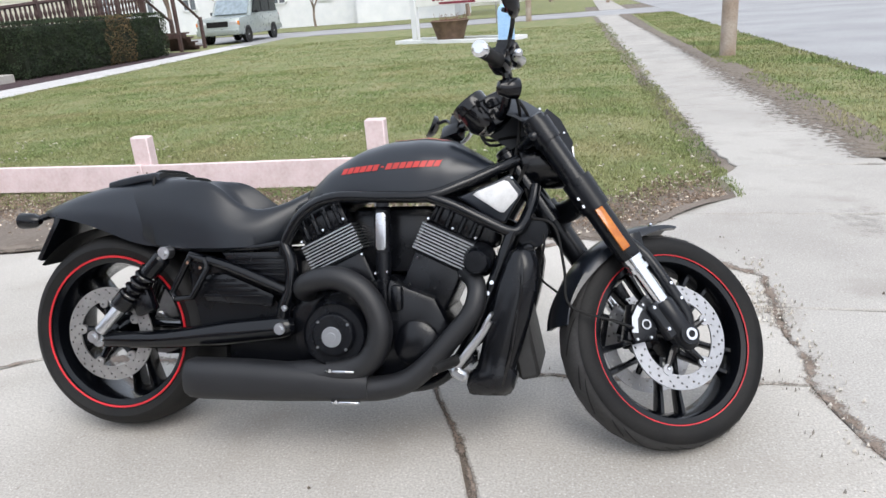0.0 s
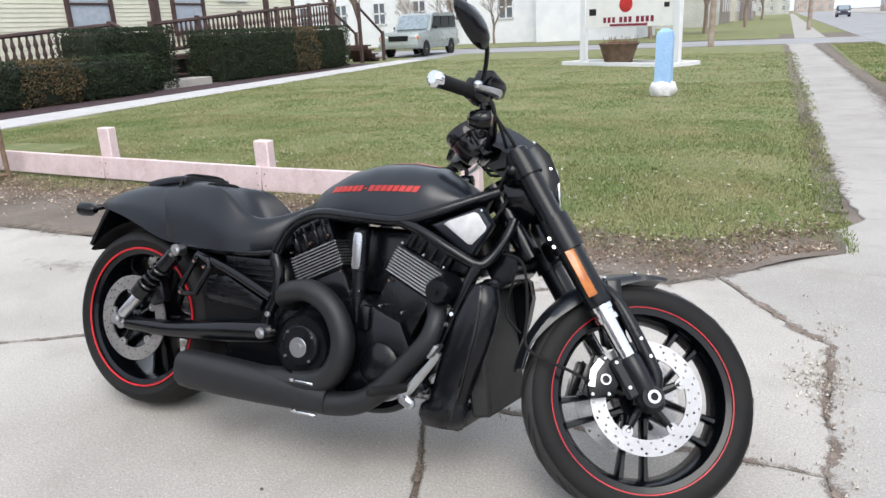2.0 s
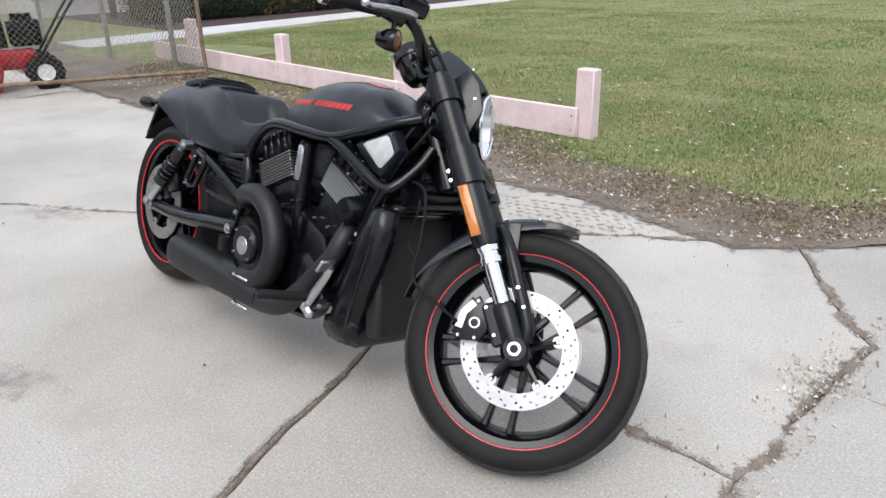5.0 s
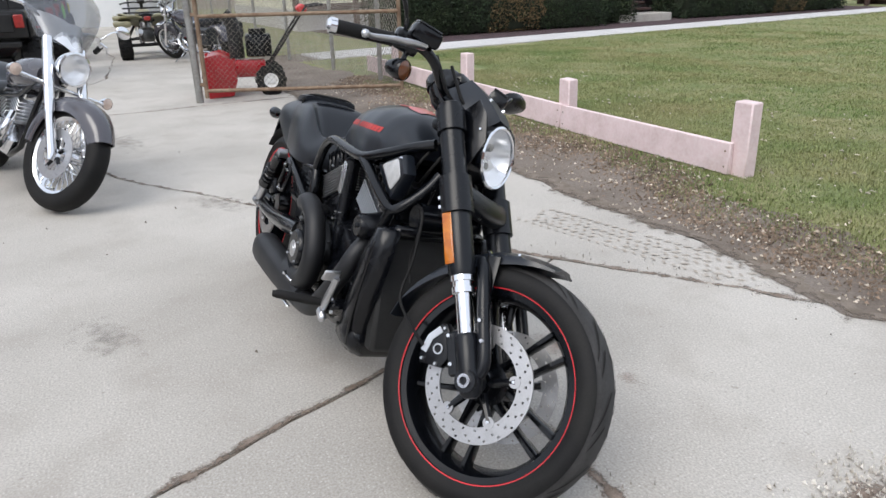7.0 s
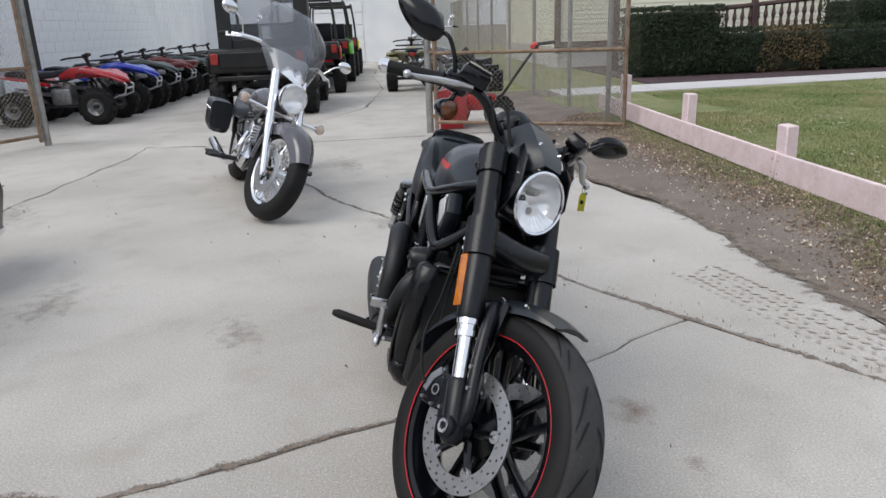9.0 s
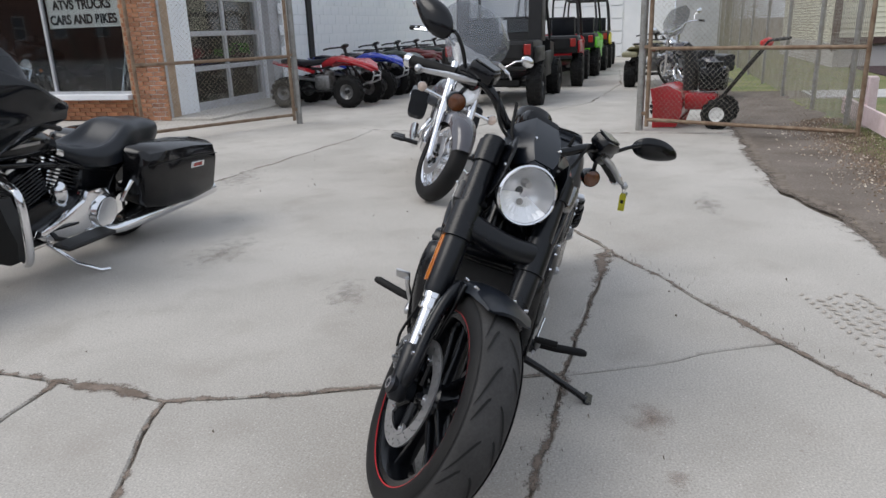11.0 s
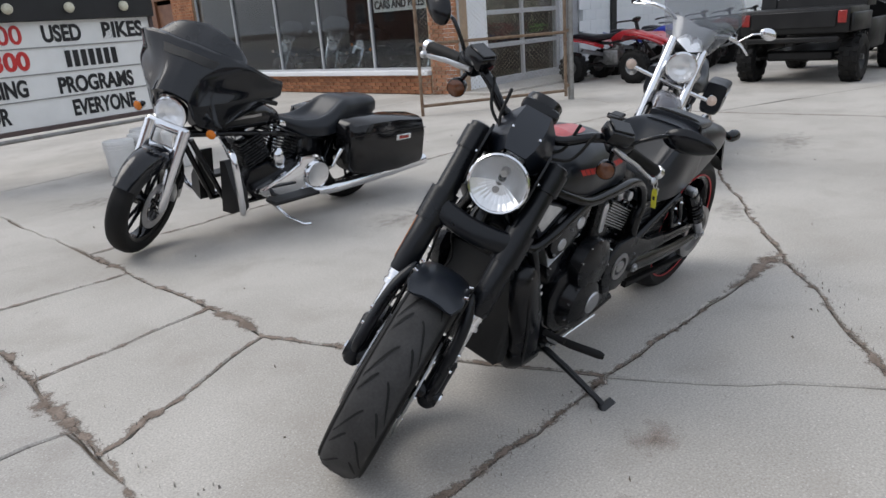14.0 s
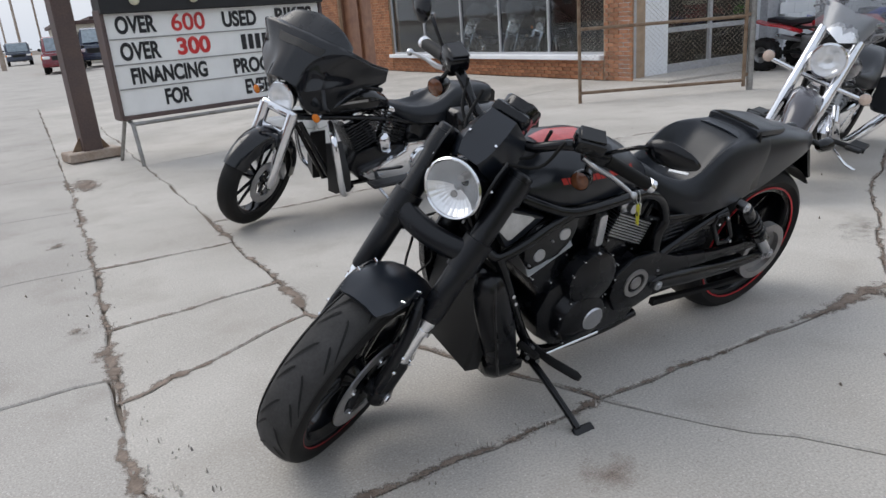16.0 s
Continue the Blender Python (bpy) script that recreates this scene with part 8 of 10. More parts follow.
        tube(bm, [(x, sy * (yo + 0.005), z) for x, z, yo in ((-0.46, 0.545, 0.385), (-0.2, 0.575, 0.405), (0.05, 0.585, 0.4), (0.22, 0.575, 0.36))], 0.0035, n=6)
        part("bag_seam", bm, RUBBER, bag)
        bm = bmesh.new()
        box(bm, (-0.22, sy * 0.402, 0.515), (0.15, 0.012, 0.045), (0, -3, 0), bev=0.005)
        latch = part("bag_latch", bm, CHROME, bag, "chrome latch with a red reflector")
        bm = bmesh.new()
        box(bm, (-0.22, sy * 0.408, 0.515), (0.09, 0.005, 0.022), (0, -3, 0))
        part("bag_reflector", bm, REDLENS, latch)
        bm = bmesh.new()
        tube(bm, [(0.55, sy * 0.2, 0.22), (0.38, sy * 0.25, 0.2), (0.25, sy * 0.28, 0.215), (0.0, sy * 0.30, 0.235), (-0.5, sy * 0.31, 0.26), (-0.54, sy * 0.31, 0.262)], [0.025, 0.03, 0.038, 0.042, 0.044, 0.038], n=16, k=4)
        part("exhaust", bm, CHROME, t, "long chrome exhaust pipe")
        # engine guard
        bm = bmesh.new()
        tube(bm, [(1.06, sy * 0.1, 0.64), (1.12, sy * 0.27, 0.62), (1.135, sy * 0.34, 0.55), (1.11, sy * 0.35, 0.3), (1.06, sy * 0.28, 0.21), (0.95, sy * 0.15, 0.19)], 0.021, n=12, k=5)
        part("engine_guard", bm, CHROME, t, "chrome engine guard bar")
        bm = bmesh.new()
        loft(bm, [[(1.0, sy * 0.13, z), (1.0, sy * yo, z), (1.09, sy * (yo + 0.01), z), (1.11, sy * 0.13, z)] for z, yo in ((0.19, 0.2), (0.22, 0.25), (0.32, 0.25), (0.40, 0.2), (0.52, 0.14))])
        part("lower_fairing", bm, DARKPLAST, t)
        bm = bmesh.new()
        box(bm, (0.72, sy * 0.34, 0.26), (0.36, 0.11, 0.025), bev=0.008)
        cyl(bm, (0.78, sy * 0.15, 0.24), (0.78, sy * 0.33, 0.255), 0.015, n=10)
        part("floorboard", bm, DARKPLAST, t)
    # engine
    bm = bmesh.new()
    slab(bm, [(0.42, 0.22), (0.85, 0.2), (0.95, 0.3), (0.9, 0.42), (0.75, 0.45), (0.45, 0.42)], "y", -0.14, 0.14, bev=0.02)
    part("crankcase", bm, ENGBLK, t)
    for cx, sg in ((0.60, -22), (0.84, 22)):
        M = Matrix.Translation((cx, 0, 0.53)) @ pose(0, 0, 0, 0, sg, 0)
        for i in range(9):
            bm = bmesh.new()
            box(bm, (0, 0, -0.08 + i * 0.021), (0.18, 0.24, 0.011), bev=0.003)
            bmesh.ops.transform(bm, matrix=M, verts=bm.verts)
            part("fin", bm, ENGBLK, t)
        bm = bmesh.new()
        cyl(bm, (0, 0, -0.12), (0, 0, 0.1), 0.065, n=18)
        box(bm, (0, 0, 0.125), (0.15, 0.17, 0.045), bev=0.015, seg=2)
        bmesh.ops.transform(bm, matrix=M, verts=bm.verts)
        part("rocker_cover", bm, CHROME, t)
    bm = bmesh.new()
    slab(bm, [(0.31, 0.24), (0.40, 0.195), (0.52, 0.205), (0.82, 0.23), (0.90, 0.275), (0.88, 0.31), (0.70, 0.355), (0.56, 0.41), (0.54, 0.46), (0.40, 0.46), (0.33, 0.40), (0.30, 0.33)], "y", 0.13, 0.21, bev=0.03)
    pc = part("primary_cover", bm, CHROME, t, "polished primary cover")
    bm = bmesh.new()
    lathe(bm, [(0.0, 0.236), (0.08, 0.234), (0.09, 0.24), (0.1, 0.225), (0.108, 0.19)], (0.43, 0, 0.315), (0, 1, 0), n=34)
    part("derby_cover", bm, CHROME, pc, "round chrome cover")
    bm = bmesh.new()
    ball(bm, (0.70, 0.16, 0.47), 0.06, (0.8, 0.7, 1.2))
    cyl(bm, (0.66, 0.13, 0.4), (0.7, 0.15, 0.47), 0.03, n=12)
    part("horn_cover", bm, CHROME, t, "chrome horn cover")
    bm = bmesh.new()
    tube(bm, [(0.30, 0.235, 0.35), (0.27, 0.25, 0.42), (0.24, 0.26, 0.47)], [0.012, 0.014, 0.016], n=8, k=3)
    part("shift_linkage", bm, CHROME, t)
    bm = bmesh.new()
    tube(bm, [(0.78, 0.14, 0.2), (0.74, 0.3, 0.11), (0.70, 0.42, 0.085), (0.66, 0.44, 0.08)], [0.014, 0.012, 0.012, 0.016], n=10)
    part("side_stand", bm, CHROME, t, "side stand")
    bm = bmesh.new()
    tube(bm, [(1.2, -0.1, 0.95), (1.05, -0.38, 0.98), (0.92, -0.44, 0.94)], 0.015, n=10)
    tube(bm, [(1.2, 0.1, 0.95), (1.05, 0.38, 0.98), (0.92, 0.44, 0.94)], 0.015, n=10)
    part("handlebar", fix(bm), FRAMEBLK, t)
    bm = bmesh.new()
    tube(bm, [(1.3, 0.05, 0.7), (0.95, 0.09, 0.66), (0.6, 0.1, 0.6), (0.2, 0.1, 0.5), (0.3, 0.1, 0.3), (0.6, 0.1, 0.2), (1.05, 0.1, 0.2), (1.25, 0.06, 0.66)], 0.018, n=10)
    tube(bm, [(1.3, -0.05, 0.7), (0.95, -0.09, 0.66), (0.6, -0.1, 0.6), (0.2, -0.1, 0.5), (0.3, -0.1, 0.3), (0.6, -0.1, 0.2), (1.05, -0.1, 0.2), (1.25, -0.06, 0.66)], 0.018, n=10)
    box(bm, (0.32, 0, 0.42), (0.34, 0.2, 0.3), bev=0.03)
    part("frame", bm, FRAMEBLK, t)
    return t


touring = touring_bike(pose(-0.44, -2.83, 0.005, -10.6, 0, 1.0))


def cruiser_bike(m):
    t = thing("cruiser_motorcycle", "slate grey cruiser motorcycle with chrome forks and a windshield", "motorcycle", m)
    fix = lambda b, M=steer_matrix((1.75, 0, 0), 32, 20): (bmesh.ops.transform(b, matrix=M, verts=b.verts), b)[1]
    FC, RC = (1.60, 0, 0.33), (0, 0, 0.325)
    w = small_wheel(t, "front_wheel", FC, 0.235, 0.33, 0.065, CHROME, 0, CHROME, fix=fix)
    bm = bmesh.new()
    for i in range(24):
        a = 2 * math.pi * i / 24
        for s in (-1, 1):
            b_ = a + s * 0.22
            cyl(bm, Vector(FC) + Vector((0.04 * math.cos(a), 0.03 * s, 0.04 * math.sin(a))), Vector(FC) + Vector((0.222 * math.cos(b_), 0.0, 0.222 * math.sin(b_))), 0.0025, n=5)
    tagged(part("spokes", fix(bm), CHROME, w, "thin wire spokes"), kind="stuff")
    small_wheel(t, "rear_wheel", RC, 0.2, 0.325, 0.085, CHROME, 5, CHROME, twin=0.02)
    brake_disc(t, FC, -0.075, 0.15, 0.1, DISC, fix)
    part("front_fender", fix(fender_arc(FC, 0.362, 0.09, 25, 175, drop=0.05, t0=0.7)), SLATE, t, "slate grey front fender", sharp=60)
    for sy in (-1, 1):
        y = 0.115 * sy
        bm = bmesh.new()
        tube(bm, [(1.64, y, 0.29), (1.63, y, 0.33), (1.50, y, 0.55), (1.495, y, 0.56), (1.38, y, 0.76), (1.26, y, 0.98)], [0.02, 0.027, 0.026, 0.03, 0.03, 0.03], n=16)
        part("fork_leg", fix(bm), CHROME, t, "fat chrome fork leg")
    nose = lambda b: (bmesh.ops.translate(b, vec=(-0.06, 0, 0.045), verts=b.verts), fix(b))[1]
    round_lamp(t, "headlamp", (1.49, 0, 0.80), (1, 0, -0.02), 0.1, 0.13, nose)
    bm = bmesh.new()
    tube(bm, [(1.44, -0.3, 0.67), (1.44, -0.12, 0.665), (1.44, 0.12, 0.665), (1.44, 0.3, 0.67)], 0.013, n=10)
    part("signal_bar", nose(bm), CHROME, t)
    for sy in (-1, 1):
        bulb_signal(t, (1.445, 0.31 * sy, 0.68), mat("pale signal lens", (0.78, 0.62, 0.52), rough=0.2, bump=0, coat=0.3), CHROME, (1, 0, 0), 0.037, nose)
    # windshield
    bm = bmesh.new()
    rings = []
    for f in [i / 8 for i in range(9)]:
        w_ = 0.16 + 0.15 * math.sin(min(1, f * 1.3) * 1.57) - 0.13 * max(0, f - 0.7) / 0.3
        row = [(1.40 - 0.27 * f - 0.10 * s * s, w_ * s, 0.92 + 0.48 * f) for s in [-1 + 2 * i / 12 for i in range(13)]]
        rings.append(row + [(x - 0.004, y, z) for x, y, z in row[::-1]])
    loft(bm, rings)
    ob = part("windshield", nose(bm), clear_mat("grey tinted windshield", (0.16, 0.17, 0.19), 0.42), t, "tall grey tinted windshield", sharp=60)
    ob.visible_shadow = False
    bm = bmesh.new()
    rings = []
    for f in (0, 0.3, 0.6, 1):
        row = [(1.418 - 0.12 * f - 0.11 * s * s, (0.13 + 0.05 * f) * s, 0.90 + 0.17 * f * (1 - 0.3 * s * s) + 0.05 * abs(s)) for s in [-1 + 2 * i / 10 for i in range(11)]]
        rings.append(row + [(x - 0.006, y, z) for x, y, z in row[::-1]])
    loft(bm, rings)
    # half-diffuse white base stands in for the sky mirrored in this plate
    part("windshield_plate", nose(bm), mat("plate with sky sheen in its colour", (0.86, 0.87, 0.89), (0.8, 0.81, 0.83), rough=0.3, metal=0.5, bump=0, mix=0.05), t, "windshield bracket plate, its sky reflection put into a whitish colour", sharp=60)
    bm = bmesh.new()
    tube(bm, [(1.24, 0.0, 1.02), (1.23, 0.1, 1.03), (1.2, 0.25, 1.08), (1.08, 0.4, 1.05), (0.98, 0.44, 1.02)], 0.014, n=10, k=3)
    tube(bm, [(1.24, 0.0, 1.02), (1.23, -0.1, 1.03), (1.2, -0.25, 1.08), (1.08, -0.4, 1.05), (0.98, -0.44, 1.02)], 0.014, n=10, k=3)
    hb = part("handlebar", nose(bm), CHROME, t, "chrome handlebar")
    for sy in (-1, 1):
        bm = bmesh.new()
        cyl(bm, (1.08, 0.4 * sy, 1.05), (0.98, 0.445 * sy, 1.02), 0.018, n=12)
        part("grip", nose(bm), RUBBER, hb)
        bm = bmesh.new()
        tube(bm, [(1.14, 0.33 * sy, 1.07), (1.17, 0.38 * sy, 1.05), (1.10, 0.45 * sy, 1.02)], 0.008, n=8)
        part("lever", nose(bm), CHROME, hb)
        bm = bmesh.new()
        tube(bm, [(1.12, 0.34 * sy, 1.07), (1.14, 0.4 * sy, 1.16), (1.12, 0.46 * sy, 1.19)], 0.006, n=8)
        ball(bm, (1.12, 0.5 * sy, 1.2), 0.06, (0.4, 1, 0.7))
        part("mirror", nose(bm), CHROME, hb, "chrome mirror")
    bm = bmesh.new()
    rings = [oval((x, 0, z), w_, h_, n=22, p=2.3) for x, z, w_, h_ in ((0.60, 0.66, 0.06, 0.03), (0.66, 0.69, 0.11, 0.06), (0.8, 0.73, 0.15, 0.1), (0.95, 0.755, 0.16, 0.11), (1.1, 0.77, 0.14, 0.1), (1.2, 0.77, 0.08, 0.06))]
    loft(bm, rings)
    part("tank", bm, SLATE, t, "slate grey teardrop tank")
    ks = [(-0.2, 0.78, 0.7, 0.08, 0.0), (-0.1, 0.795, 0.66, 0.12, 0.0), (0.08, 0.79, 0.63, 0.14, 0.0), (0.18, 0.76, 0.6, 0.17, 0.01), (0.32, 0.68, 0.57, 0.19, 0.025), (0.45, 0.665, 0.57, 0.17, 0.02), (0.6, 0.69, 0.62, 0.09, 0.0)]
    bm = bmesh.new()
    loft(bm, [seat_ring(*r) for r in smooth_keys(ks, 26)])
    part("seat", bm, LEATHER, t, "studded black seat", sharp=60)
    part("rear_fender", fender_arc(RC, 0.38, 0.115, 20, 170, drop=0.06, t0=0.9), SLATE, t, sharp=60)
    for sy in (-1, 1):
        bm = bmesh.new()
        rings = [oval((x, sy * 0.25, z), 0.085, h_, n=18, p=4) for x, z, h_ in ((-0.32, 0.50, 0.08), (-0.30, 0.5, 0.125), (-0.1, 0.5, 0.135), (0.12, 0.5, 0.125), (0.15, 0.5, 0.09))]
        loft(bm, rings)
        bag = part("saddlebag", bm, LEATHER, t, "black studded leather saddlebag")
        bm = bmesh.new()
        rings = [oval((x, sy * 0.25, 0.585), 0.092, 0.055, n=18, p=4) for x in (-0.33, -0.1, 0.16)]
        loft(bm, rings)
        part("bag_flap", bm, LEATHER, bag)
        bm = bmesh.new()
        for i in range(12):
            ball(bm, (-0.3 + i * 0.04, sy * 0.343, 0.56), 0.007, u=8, v=6)
        tagged(part("studs", bm, CHROME, bag), kind="stuff")
        bm = bmesh.new()
        tube(bm, [(0.95, sy * 0.12, 0.5), (1.0, sy * 0.17, 0.4), (0.85, sy * 0.2, 0.26), (0.5, sy * 0.21, 0.22), (0.0, sy * 0.22, 0.23), (-0.4, sy * 0.22, 0.24)], [0.024, 0.026, 0.028, 0.034, 0.042, 0.042], n=14, k=4)
        part("exhaust", bm, CHROME, t, "chrome exhaust pipe")
        bm = bmesh.new()
        cyl(bm, (1.02, sy * 0.18, 0.3), (1.0, sy * 0.4, 0.3), 0.018, n=10)
        box(bm, (0.95, sy * 0.34, 0.3), (0.25, 0.1, 0.025), bev=0.008)
        part("floorboard", bm, DARKPLAST, t)
    bm = bmesh.new()
    slab(bm, [(0.4, 0.25), (0.9, 0.22), (1.0, 0.32), (0.9, 0.45), (0.45, 0.46)], "y", -0.15, 0.15, bev=0.03)
    part("crankcase", bm, CHROME, t)
    for cx, sg in ((0.58, -25), (0.86, 25)):
        M = Matrix.Translation((cx, 0, 0.53)) @ pose(0, 0, 0, 0, sg, 0)
        for i in range(7):
            bm = bmesh.new()
            box(bm, (0, 0, -0.08 + i * 0.026), (0.165, 0.2, 0.01), bev=0.003)
            bmesh.ops.transform(bm, matrix=M, verts=bm.verts)
            part("fin", bm, ALU, t)
        bm = bmesh.new()
        cyl(bm, (0, 0, -0.12), (0, 0, 0.1), 0.06, n=16)
        box(bm, (0, 0, 0.12), (0.15, 0.16, 0.05), bev=0.015, seg=2)
        bmesh.ops.transform(bm, matrix=M, verts=bm.verts)
        part("rocker_cover", bm, CHROME, t)
    bm = bmesh.new()
    for sy in (-1, 1):
        tube(bm, [(1.3, 0.05 * sy, 0.8), (0.95, 0.09 * sy, 0.62), (0.5, 0.1 * sy, 0.58), (0.2, 0.1 * sy, 0.5), (0.35, 0.1 * sy, 0.28), (0.9, 0.1 * sy, 0.22), (1.08, 0.09 * sy, 0.3), (1.28, 0.05 * sy, 0.72)], 0.018, n=10)
    box(bm, (0.3, 0, 0.42), (0.35, 0.18, 0.28), bev=0.03)
    part("frame", bm, FRAMEBLK, t)
    bm = bmesh.new()
    tube(bm, [(0.85, 0.14, 0.24), (0.83, 0.3, 0.13), (0.80, 0.42, 0.09), (0.74, 0.45, 0.088)], 0.012, n=8)
    part("side_stand", bm, CHROME, t, "chrome side stand")
    return t


cruiser = cruiser_bike(pose(-3.17, -1.55, 0.005, -18, 0, 17))
for x, y, rz, src, lb in ((-7.3, -8.6, 20, cruiser, "cruiser motorcycle parked inside the shop window"), (-7.5, -10.2, -15, touring, "touring motorcycle parked inside the shop window"), (-7.3, -11.9, 25, cruiser, "cruiser motorcycle parked inside the shop window"), (-7.6, -13.6, 10, cruiser, "cruiser motorcycle parked inside the shop window")):
    tagged(copy_thing(src, pose(x - 1.2, y, 0.02, 0, 0, rz)), lb, group="bikes in the shop window")


def quad(m, body, label, sport=True):
    """A quad bike that faces +x, its rear axle over the origin."""
    q = thing("quad_bike", label, "quad bike", m, "row of quad bikes")
    for x, r, hw in ((0, 0.25, 0.115), (1.22, 0.265, 0.09)):
        for sy in (-1, 1):
            small_wheel(q, "wheel", (x, sy * 0.42, r), 0.125, r, hw, DIRTYSTEEL, 0, DARKPLAST, knobs=14)
    bm = bmesh.new()
    cyl(bm, (0, -0.4, 0.25), (0, 0.4, 0.25), 0.03, n=10)
    for sy in (-1, 1):
        tube(bm, [(0.95, sy * 0.1, 0.3), (1.22, sy * 0.38, 0.27)], 0.017, n=8)
        tube(bm, [(1.1, sy * 0.12, 0.32), (1.24, sy * 0.38, 0.27)], 0.017, n=8)
        tube(bm, [(1.05, sy * 0.14, 0.62), (1.2, sy * 0.33, 0.3)], 0.026, n=10)
        tube(bm, [(0.1, sy * 0.1, 0.28), (0.45, sy * 0.12, 0.25), (0.95, sy * 0.12, 0.28), (1.12, sy * 0.1, 0.5), (0.95, sy * 0.08, 0.72), (0.5, sy * 0.1, 0.62), (-0.15, sy * 0.12, 0.68)], 0.017, n=8, k=3)
    part("frame", bm, DARKPLAST, q)
    bm = bmesh.new()
    box(bm, (0.55, 0, 0.40), (0.32, 0.26, 0.26), bev=0.05, seg=2)
    cyl(bm, (0.6, 0, 0.45), (0.66, 0, 0.6), 0.09, n=12)
    part("engine", bm, DIRTYSTEEL, q)
    bm = bmesh.new()
    for sy in (-1, 1):
        loft(bm, [[(x, sy * y0, z), (x, sy * (y0 + w_), z + dz), (x, sy * (y0 + w_), z + dz - 0.02), (x, sy * y0, z - 0.03)] for x, y0, w_, z, dz in ((1.55, 0.06, 0.06, 0.60, -0.02), (1.42, 0.08, 0.24, 0.66, 0.03), (1.22, 0.10, 0.36, 0.72, 0.05), (1.0, 0.10, 0.30, 0.74, 0.04), (0.8, 0.09, 0.10, 0.70, -0.02))])
        loft(bm, [[(x, sy * y0, z), (x, sy * (y0 + w_), z + dz), (x, sy * (y0 + w_), z + dz - 0.02), (x, sy * y0, z - 0.03)] for x, y0, w_, z, dz in ((0.42, 0.1, 0.06, 0.60, -0.03), (0.22, 0.12, 0.30, 0.66, 0.02), (0.0, 0.12, 0.38, 0.70, 0.02), (-0.22, 0.12, 0.30, 0.73, 0.03), (-0.36, 0.08, 0.10, 0.76, 0.02))])
    loft(bm, [oval((x, 0, z), w_, h_, n=14, p=3) for x, z, w_, h_ in ((0.55, 0.69, 0.08, 0.06), (0.75, 0.74, 0.13, 0.09), (0.95, 0.76, 0.14, 0.09), (1.2, 0.72, 0.13, 0.06), (1.5, 0.64, 0.07, 0.04), (1.58, 0.6, 0.03, 0.02))])
    part("bodywork", bm, body, q, sharp=50)
    bm = bmesh.new()
    loft(bm, [oval((x, 0, z), w_, h_, n=14, p=3.2) for x, z, w_, h_ in ((-0.25, 0.76, 0.1, 0.04), (-0.1, 0.76, 0.14, 0.055), (0.2, 0.72, 0.14, 0.06), (0.5, 0.74, 0.1, 0.05), (0.66, 0.78, 0.07, 0.03))])
    part("seat", bm, LEATHER, q)
    bm = bmesh.new()
    tube(bm, [(0.98, 0, 0.95), (0.96, 0.12, 0.98), (0.85, 0.3, 0.97), (0.78, 0.38, 0.95)], 0.014, n=8)
    tube(bm, [(0.98, 0, 0.95), (0.96, -0.12, 0.98), (0.85, -0.3, 0.97), (0.78, -0.38, 0.95)], 0.014, n=8)
    cyl(bm, (1.05, 0, 0.72), (0.97, 0, 0.98), 0.03, n=8)
    box(bm, (0.99, 0, 1.0), (0.1, 0.14, 0.05), (0, -20, 0), bev=0.015)
    part("handlebar", bm, DARKPLAST, q)
    bm = bmesh.new()
    for sy in (-1, 1):
        tube(bm, [(1.35, sy * 0.14, 0.35), (1.55, sy * 0.15, 0.42), (1.58, sy * 0.13, 0.55), (1.5, sy * 0.1, 0.6)], 0.014, n=8)
    cyl(bm, (1.57, -0.14, 0.5), (1.57, 0.14, 0.5), 0.014, n=8)
    part("bumper", bm, ALU, q)
    bm = bmesh.new()
    cyl(bm, (-0.25, 0.14, 0.5), (0.3, 0.12, 0.42), 0.045, 0.03, n=10)
    part("silencer", bm, ALU, q)
    if not sport:
        bm = bmesh.new()
        for xx in (-0.35, -0.2, -0.05):
            cyl(bm, (xx, -0.36, 0.82), (xx, 0.36, 0.82), 0.012, n=8)
        for yy in (-0.36, -0.12, 0.12, 0.36):
            cyl(bm, (-0.38, yy, 0.82), (0.02, yy, 0.82), 0.012, n=8)
        part("rack", bm, DARKPLAST, q)
        bm = bmesh.new()
        for yy in (-0.2, 0.2):
            cyl(bm, (1.08, yy, 0.86), (1.5, yy, 0.86), 0.012, n=8)
        for xx in (1.1, 1.3, 1.48):
            cyl(bm, (xx, -0.34, 0.86), (xx, 0.34, 0.86), 0.012, n=8)
        part("rack", bm, DARKPLAST, q)
        bm = bmesh.new()
        box(bm, (-0.38, 0, 0.72), (0.03, 0.12, 0.07), bev=0.01)
        part("tail_lamp", bm, REDLENS, q)
        for sy in (-1, 1):
            for c_, s_ in (((-0.05, sy * 0.42, 0.63), (0.62, 0.3, 0.10)), ((1.25, sy * 0.4, 0.68), (0.6, 0.3, 0.10))):
                bm = bmesh.new()
                box(bm, c_, s_, bev=0.04, seg=2)
                part("fender", bm, body, q)
    return q


quad(pose(-8.5, -5.66, 0, 0, 0, 86), REDPLAST, "red sport quad bike parked against the white wall")
quad(pose(-9.75, -5.62, 0, 0, 0, 92), BLUEPLAST, "blue sport quad bike in the parked row")
quad(pose(-10.95, -5.6, 0, 0, 0, 90), GREENGREY, "dark green grey quad bike in the parked row")
quad(pose(-12.2, -5.6, 0, 0, 0, 88), MAROONPLAST, "dark red quad bike in the parked row", False)
quad(pose(-13.5, -5.6, 0, 0, 0, 92), GREENGREY, "dark quad bike at the back of the row", False)
quad(pose(-14.8, -5.6, 0, 0, 0, 90), DARKPLAST, "black quad bike at the back of the row", False)
quad(pose(-16.2, -5.6, 0, 0, 0, 90), DARKPLAST, "black quad bike at the back of the row", False)
